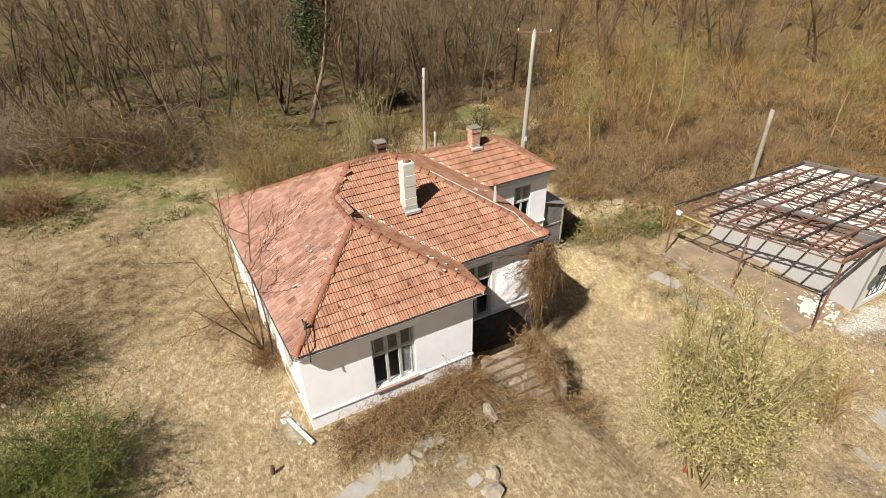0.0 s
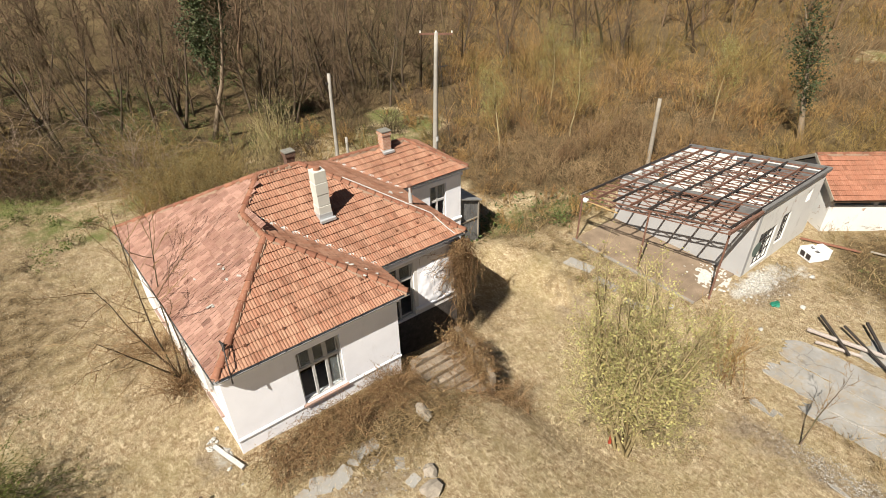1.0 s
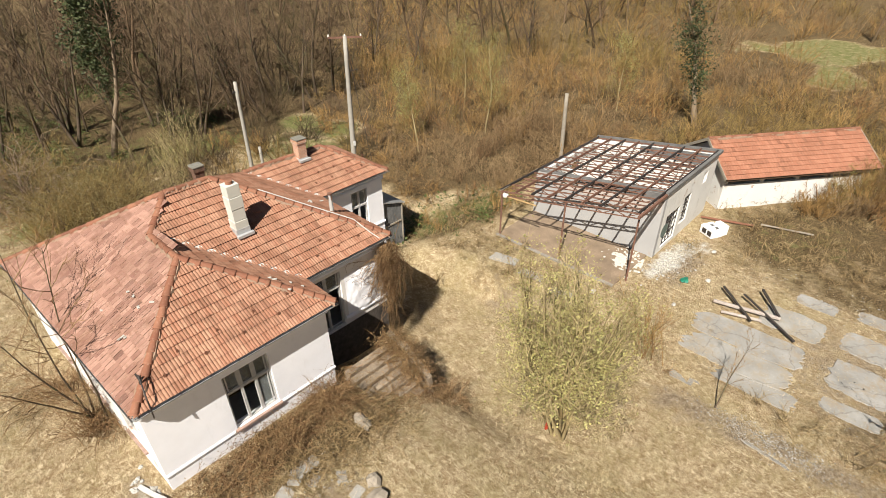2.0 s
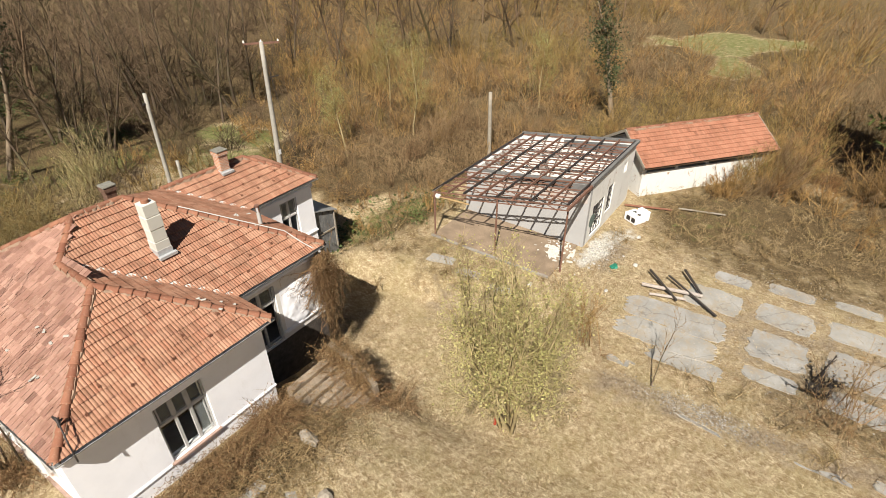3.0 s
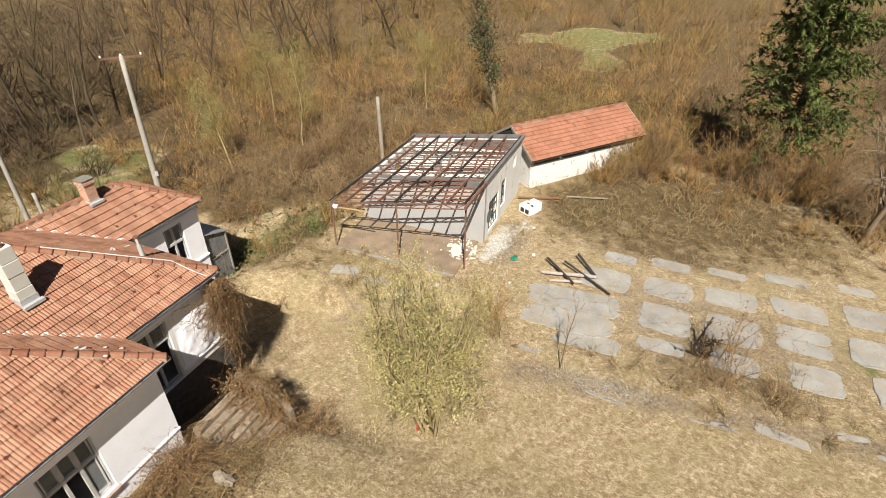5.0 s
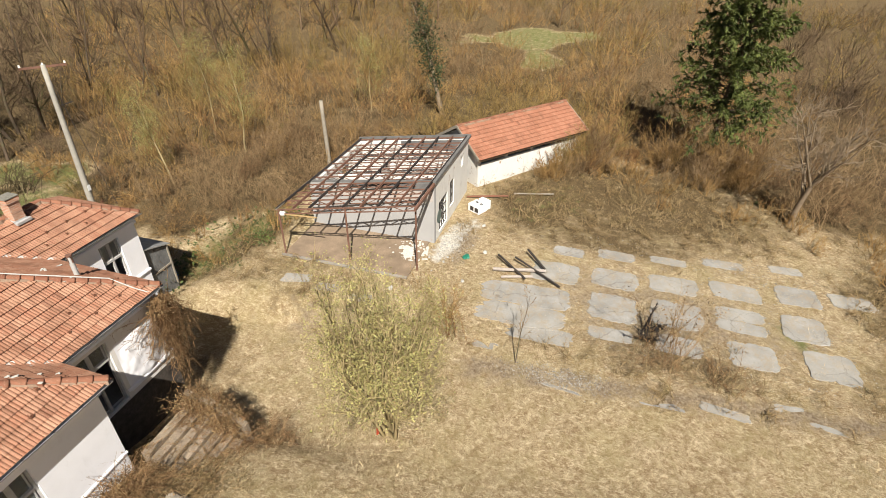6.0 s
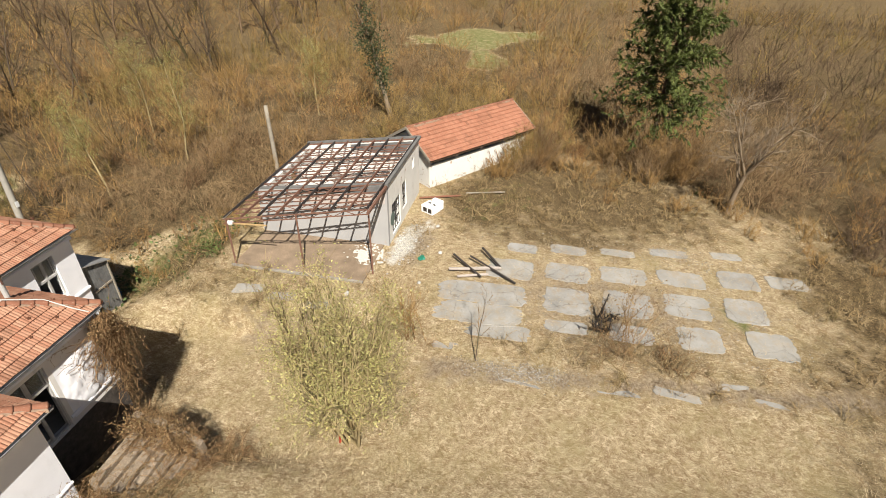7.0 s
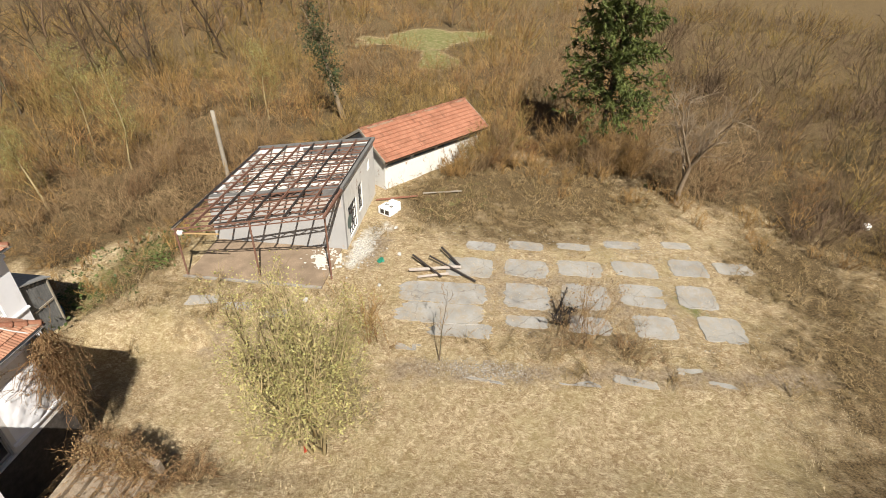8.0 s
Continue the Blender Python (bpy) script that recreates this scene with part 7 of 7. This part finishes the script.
# scrub behind the house
for i in range(36):
    x, y = g.uniform(1.5, 18), g.uniform(15.5, 28)
    ws, wp = shrub_arrays(g, 18, g.uniform(1.8, 3.4), 0.7, 8, 4, lean=0.5, fat=1.4)
    t = shrub("scrub", x, y, ws, wp, (TWIG_OLIVE, TWIG_WOOD, TWIG_WOOD)[i % 3], None, 0.06, "low bare scrub behind the house", "shrub")
    t["group"] = "scrub behind the house"

# --- dead vines on the house corner, the steps and the plinth
g = np.random.default_rng(54)
n = 300
b = np.stack([10.55 + g.normal(0, 0.16, n), g.uniform(1.7, 2.1, n), 3.75 - g.exponential(0.7, n)], 1)
d = np.stack([g.normal(0.0, 0.22, n), g.normal(-0.05, 0.12, n), -np.ones(n)], 1)
s = shoots(g, b, d, g.uniform(0.4, 3.2, n), 8, 0.42, -0.13)
s[..., 0] = 10.50 + (s[..., 0] - 10.50) * np.interp(s[..., 2], [-1.2, 1.0, 3.4], [0.55, 0.75, 1.1])
s[..., 1] = np.clip(s[..., 1], 1.60, 2.12)
s[..., 2] = np.maximum(s[..., 2], -1.6)
p, dd, tt = along(g, s, 18, 0.0, 1.0)
p1 = p + side(g, dd, 1.1) * g.uniform(0.08, 0.38, (len(p), 1))
vine = thing("dead_vine", "thick curtain of dry brown vine hanging from the eaves", "vine")
part("branchwork", from_arrays("branchwork", *merge(tubes(s, taper(n, 9, 0.014, 0.006), 3), spikes(p, p1, 0.006)), TWIG_DRY), None, vine)
part("foliage", from_arrays("foliage", *leaves(g, p1[::3], 0.07), LEAF_DEAD), None, vine)
ws, wp = mound_arrays(g, 60, 0.5, 0.9, 12, fat=1.1)
v_, f_ = ws
shrub("dead_vine", 10.85, 2.35, (v_ * np.array([0.8, 0.8, 0.8]) + np.array([0, 0, 4.1]), f_), wp, TWIG_DRY, None, 0.05, "tangle of dry vine on the house corner", "vine")


def carpet(x0, x1, y0, y1, n, hgt, mat, leaf, label, seed, zf):
    """Creeping dry vines lying over the ground or steps."""
    g = np.random.default_rng(seed)
    x, y = g.uniform(x0, x1, n), g.uniform(y0, y1, n)
    b = np.stack([x, y, zf(x, y)], 1)
    a = g.uniform(0, 2 * np.pi, n)
    d = np.stack([np.cos(a), np.sin(a), g.uniform(0.2, 1.0, n)], 1)
    s = shoots(g, b, d, g.uniform(0.4, 1.3, n), 5, 0.25, -0.22)
    s[..., 2] = np.maximum(s[..., 2], zf(s[..., 0], s[..., 1]) + 0.02)
    s[..., 1] = np.minimum(s[..., 1], 0.20) if y1 < 0.3 else s[..., 1]
    p, dd, tt = along(g, s, 7, 0.0, 1.0)
    p1 = p + side(g, dd, 0.8) * g.uniform(0.06, 0.25, (len(p), 1)) * np.array([1, 1, 0.7]) * hgt
    t = thing("vine_carpet", label, "vines", None, "", "stuff")
    part("branchwork", from_arrays("branchwork", *merge(tubes(s, taper(n, 6, 0.010, 0.004), 3), spikes(p, p1, 0.006)), mat), None, t)
    part("foliage", from_arrays("foliage", *leaves(g, p1, 0.065), leaf), None, t)


def step_z(x, y):
    """Top of the steps or of the ground beside them."""
    st = np.clip(0.40 - 0.17 * np.ceil((0.35 - y) / 0.33), -1.0, 0.40)
    return np.where((x > 6.6) & (x < 8.95) & (y < 0.35) & (y > -2.1), np.maximum(st, gz(x, y)), gz(x, y))


carpet(0.3, 2.6, -1.5, 0.15, 260, 1.2, TWIG_DRY, LEAF_DEAD, "mat of dry brown vines along the wall foot", 85, gz)
carpet(2.2, 6.5, -1.0, 0.15, 620, 1.5, TWIG_DRY, LEAF_DEAD, "mat of dry brown vines below the window", 81, gz)
carpet(2.4, 7.2, -3.3, -0.5, 430, 1.0, WEED, LEAF_DEAD, "mat of dry brown vines in front of the house", 82, gz)
carpet(6.3, 9.3, -2.6, 0.3, 110, 1.0, TWIG_DRY, LEAF_DEAD, "dry brown vines creeping over the steps", 83, step_z)
carpet(8.4, 9.5, -2.4, 0.45, 260, 1.4, TWIG_DRY, LEAF_DEAD, "dry brown vines creeping over the steps", 84, step_z)
ws, wp = mound_arrays(g, 110, 0.75, 1.5, 12)
shrub("bramble_mound", 5.4, -0.55, ws, wp, TWIG_DRY, LEAF_DEAD, 0.06, "brown bramble mound below the window", "bramble")
ws, wp = mound_arrays(g, 60, 0.5, 1.3, 12)
shrub("bramble_mound", 3.6, -0.7, ws, wp, TWIG_DRY, LEAF_DEAD, 0.06, "brown bramble mound below the window", "bramble")
for px, py, pz, pw in ((9.05, 0.05, 0.30, 0.8), (9.1, -0.7, 0.10, 0.75), (8.95, -1.4, -0.30, 0.7)):
    (wv, wf), wp = mound_arrays(g, 85, 0.22, pw, 14)
    up_ = np.array([0, 0, pz - float(gz(px, py))])
    t = shrub("dead_vine", px, py, (wv + up_, wf), wp + up_, TWIG_DRY, LEAF_DEAD, 0.07, "heap of dry vine over the parapet of the steps", "vine")
    t["group"] = "vines over the steps"
ws, wp = mound_arrays(g, 70, 0.5, 1.4, 12)
shrub("bramble_mound", 9.6, -2.6, ws, wp, TWIG_DRY, LEAF_DEAD, 0.06, "brown bramble mound at the foot of the steps", "bramble")


# --- grass: straw tufts on the open ground, weeds along the brush
def tuft(rng, blades, h, w):
    a = rng.uniform(0, 2 * np.pi, blades)
    o = rng.normal(size=(blades, 3)) * w * 0.35
    o[:, 2] = -0.02
    d = np.stack([np.cos(a) * rng.uniform(0.3, 1.6, blades), np.sin(a) * rng.uniform(0.3, 1.6, blades), np.ones(blades) * rng.uniform(0.25, 1.0)], 1)
    d /= np.linalg.norm(d, axis=1, keepdims=True)
    L = h * rng.uniform(0.5, 1.3, blades)
    e = np.cross(d, np.array([0, 0, 1.0])) * 0.009
    v = np.stack([o - e, o + e, o + d * L[:, None]], 1)
    return v.reshape(-1, 3), np.arange(blades * 3).reshape(-1, 3)


def open_ground(x, y):
    c = cover(x, y)
    free = (1 - thicket(x, y)) * (1 - np.clip(c[:, 2] * 1.3, 0, 1)) * (1 - 0.6 * c[:, 1])
    house_ = (x > -0.5) & (x < 15.2) & (y > 0.2) & (y < 11.5) & ~((x > 10.7) & (y < 7.2)) & ~((x > 6.4) & (y < 2.2))
    yard_ = ((x > 20.2) & (x < 31.5) & (y > -4.4) & (y < 3.8)) | ((x > 6.5) & (x < 9.0) & (y > -2) & (y < 2.3))
    return free * ~house_ * ~yard_ * sector(x, y)


tufts = [tuft(rng, 26, 0.20, 0.5) for i in range(12)]
g = np.random.default_rng(91)
x, y = spots_in(g, 0.5, -22, 45, -32, 30, lambda a, b: open_ground(a, b) * np.interp(reach(a, b), [10, 30, 48], [1.0, 0.8, 0.35]))
stuff("dry_grass", scattered(tufts, [(a, b, g.uniform(0.5, 1.25)) for a, b in zip(x, y)], g), STRAW, "dry straw tufts matted over the meadow", "grass")
weeds = [mound_arrays(rng, 12, 0.30, 1.0, 8, fat=1.2)[0] for i in range(6)]
x, y = spots_in(g, 1.02, 16, 45, -46, 12, lambda a, b: sector(a, b) * (1 - thicket(a, b)) * np.clip(cover(a, b)[:, 1] * 1.9, 0, 0.9) * np.where((a > 17.6) & (a < 28) & (b > -25.5) & (b < -8.3), 0.12, 1.0) * ~((a > 20) & (a < 32) & (b > -4.6) & (b < 4)))
stuff("weeds", scattered(weeds, [(a, b, g.uniform(0.5, 1.2)) for a, b in zip(x, y)], g), WEED, "low brown weeds and brambles at the brush edge", "weeds")
GRASS_GREEN = leaf_material("green_grass", (0.10, 0.15, 0.03), (0.24, 0.27, 0.08))
x, y = spots_in(g, 0.42, -22, 30, -10, 36, lambda a, b: sector(a, b) * (cover(a, b)[:, 0] > 0.22) * 0.8 * ~((a > -0.5) & (a < 15.3) & (b > 0) & (b < 11.6)))
stuff("green_grass", scattered(tufts, [(a, b, g.uniform(0.5, 1.0)) for a, b in zip(x, y)], g), GRASS_GREEN, "fresh green grass along the wood and brush", "grass")

# low tan shrubs straggling out in front of the brush, thickest by the barn
g = np.random.default_rng(95)
low = [shrub_arrays(rng, 12, rng.uniform(1.0, 1.9), 0.6, 7, 5, fat=1.5, lean=0.45)[0] for i in range(6)]


def fringe(x, y):
    near_ = np.clip(thicket(x + 4.5, y) - thicket(x, y), 0, 1) * 0.5
    end_ = np.clip(blob(x, y, 38.5, -13.5, 3.5, 3.5) * 1.4, 0, 0.9)
    end_ = np.maximum(end_, np.clip(blob(x, y, 22.5, 6.6, 4.5, 1.6, -10) * 1.3, 0, 0.8))
    return np.maximum(near_, end_) * sector(x, y) * ~((x > 19) & (x < 32.5) & (y > -6) & (y < 4.5))


x, y = spots_in(g, 1.35, 14, 60, -55, 30, fringe)
stuff("low_brush", scattered(low, [(a, b, g.uniform(0.5, 1.25)) for a, b in zip(x, y)], g), TWIG_TAN, "low bare tan shrubs straggling in front of the brush", "brush")

# tan shrubs hiding the barn's far end
for i, (x, y, h) in enumerate(((37.4, -11.9, 2.3), (38.5, -12.3, 2.9), (38.9, -11.35, 2.7), (39.5, -11.9, 3.3), (40.2, -12.0, 3.1), (39.6, -13.0, 2.6), (40.6, -12.4, 2.8), (38.0, -13.4, 1.8), (35.2, -9.6, 1.3), (36.3, -10.9, 1.6))):
    ws, wp = shrub_arrays(g, 30, h, 0.6, 9, 5, lean=0.38, fat=1.5)
    t = shrub("barn_shrub", x, y, ws, wp, (TWIG_TAN, TWIG_GREY)[i % 2], None, 0.05, "bare tan shrub in front of the barn", "shrub", seed=200 + i)
    t["group"] = "shrubs in front of the barn"

# green undergrowth in the wood and along the brush foot
def green_clump(rng, n, r, h):
    a = rng.uniform(0, 2 * np.pi, n)
    q = r * rng.uniform(0, 1, n) ** 0.5
    at = np.stack([np.cos(a) * q, np.sin(a) * q, h * rng.uniform(0.05, 1, n) * (1 - 0.6 * (q / r) ** 2)], 1)
    return leaves(rng, at, 0.16)


clumps = [green_clump(rng, 110, rng.uniform(0.6, 1.3), rng.uniform(0.4, 1.2)) for i in range(6)]


def shady(x, y):
    w = smooth(28, 33, y + 0.35 * np.minimum(x, 8)) * (1 - smooth(20, 27, x)) * (reach(x, y) < 85)
    p = np.array([noise.noise(Vector((a * 0.11, b * 0.11, 4.0))) for a, b in zip(x, y)])
    p2 = np.array([noise.noise(Vector((a * 0.35, b * 0.35, 9.0))) for a, b in zip(x, y)])
    rim = np.clip(thicket(x + 2.5, y) - thicket(x - 1.5, y), 0, 1) * np.clip(2.2 * p2 - 0.3, 0, 0.8)
    foot = np.clip(1.6 * blob(x, y, 20.8, 6.9, 5.0, 1.9, -14), 0, 1)
    return np.maximum(np.maximum(w * np.clip(0.25 + 1.6 * p, 0, 0.8), rim), foot) * sector(x, y)


x, y = spots_in(g, 1.6, -45, 44, -45, 80, shady)
stuff("undergrowth", scattered(clumps, [(a, b, g.uniform(0.6, 1.5)) for a, b in zip(x, y)], g), LEAF_UNDER, "dark green evergreen undergrowth in the wood", "undergrowth")

# rough weeds and green creepers on the meadow below the hedge
def rough_meadow(x, y):
    p = np.array([noise.noise(Vector((a * 0.28, b * 0.28, 12.0))) for a, b in zip(x, y)])
    return np.clip(0.25 + 1.6 * p, 0, 0.85) * smooth(15, 20, y) * (1 - smooth(26, 31, y + 0.4 * x)) * (1 - smooth(0.5, 2.5, x)) * sector(x, y)


x, y = spots_in(g, 1.15, -20, 4, 14, 34, rough_meadow)
stuff("weeds", scattered(weeds, [(a, b, g.uniform(0.5, 1.1)) for a, b in zip(x, y)], g), TWIG_WOOD, "rough brown weeds on the meadow below the hedge", "weeds")
x, y = spots_in(g, 0.95, -20, 4, 15, 34, rough_meadow)
stuff("undergrowth", scattered(clumps, [(a, b, g.uniform(0.4, 0.8)) for a, b in zip(x, y)], g), LEAF_GREEN, "green creepers in the rough meadow below the hedge", "undergrowth")
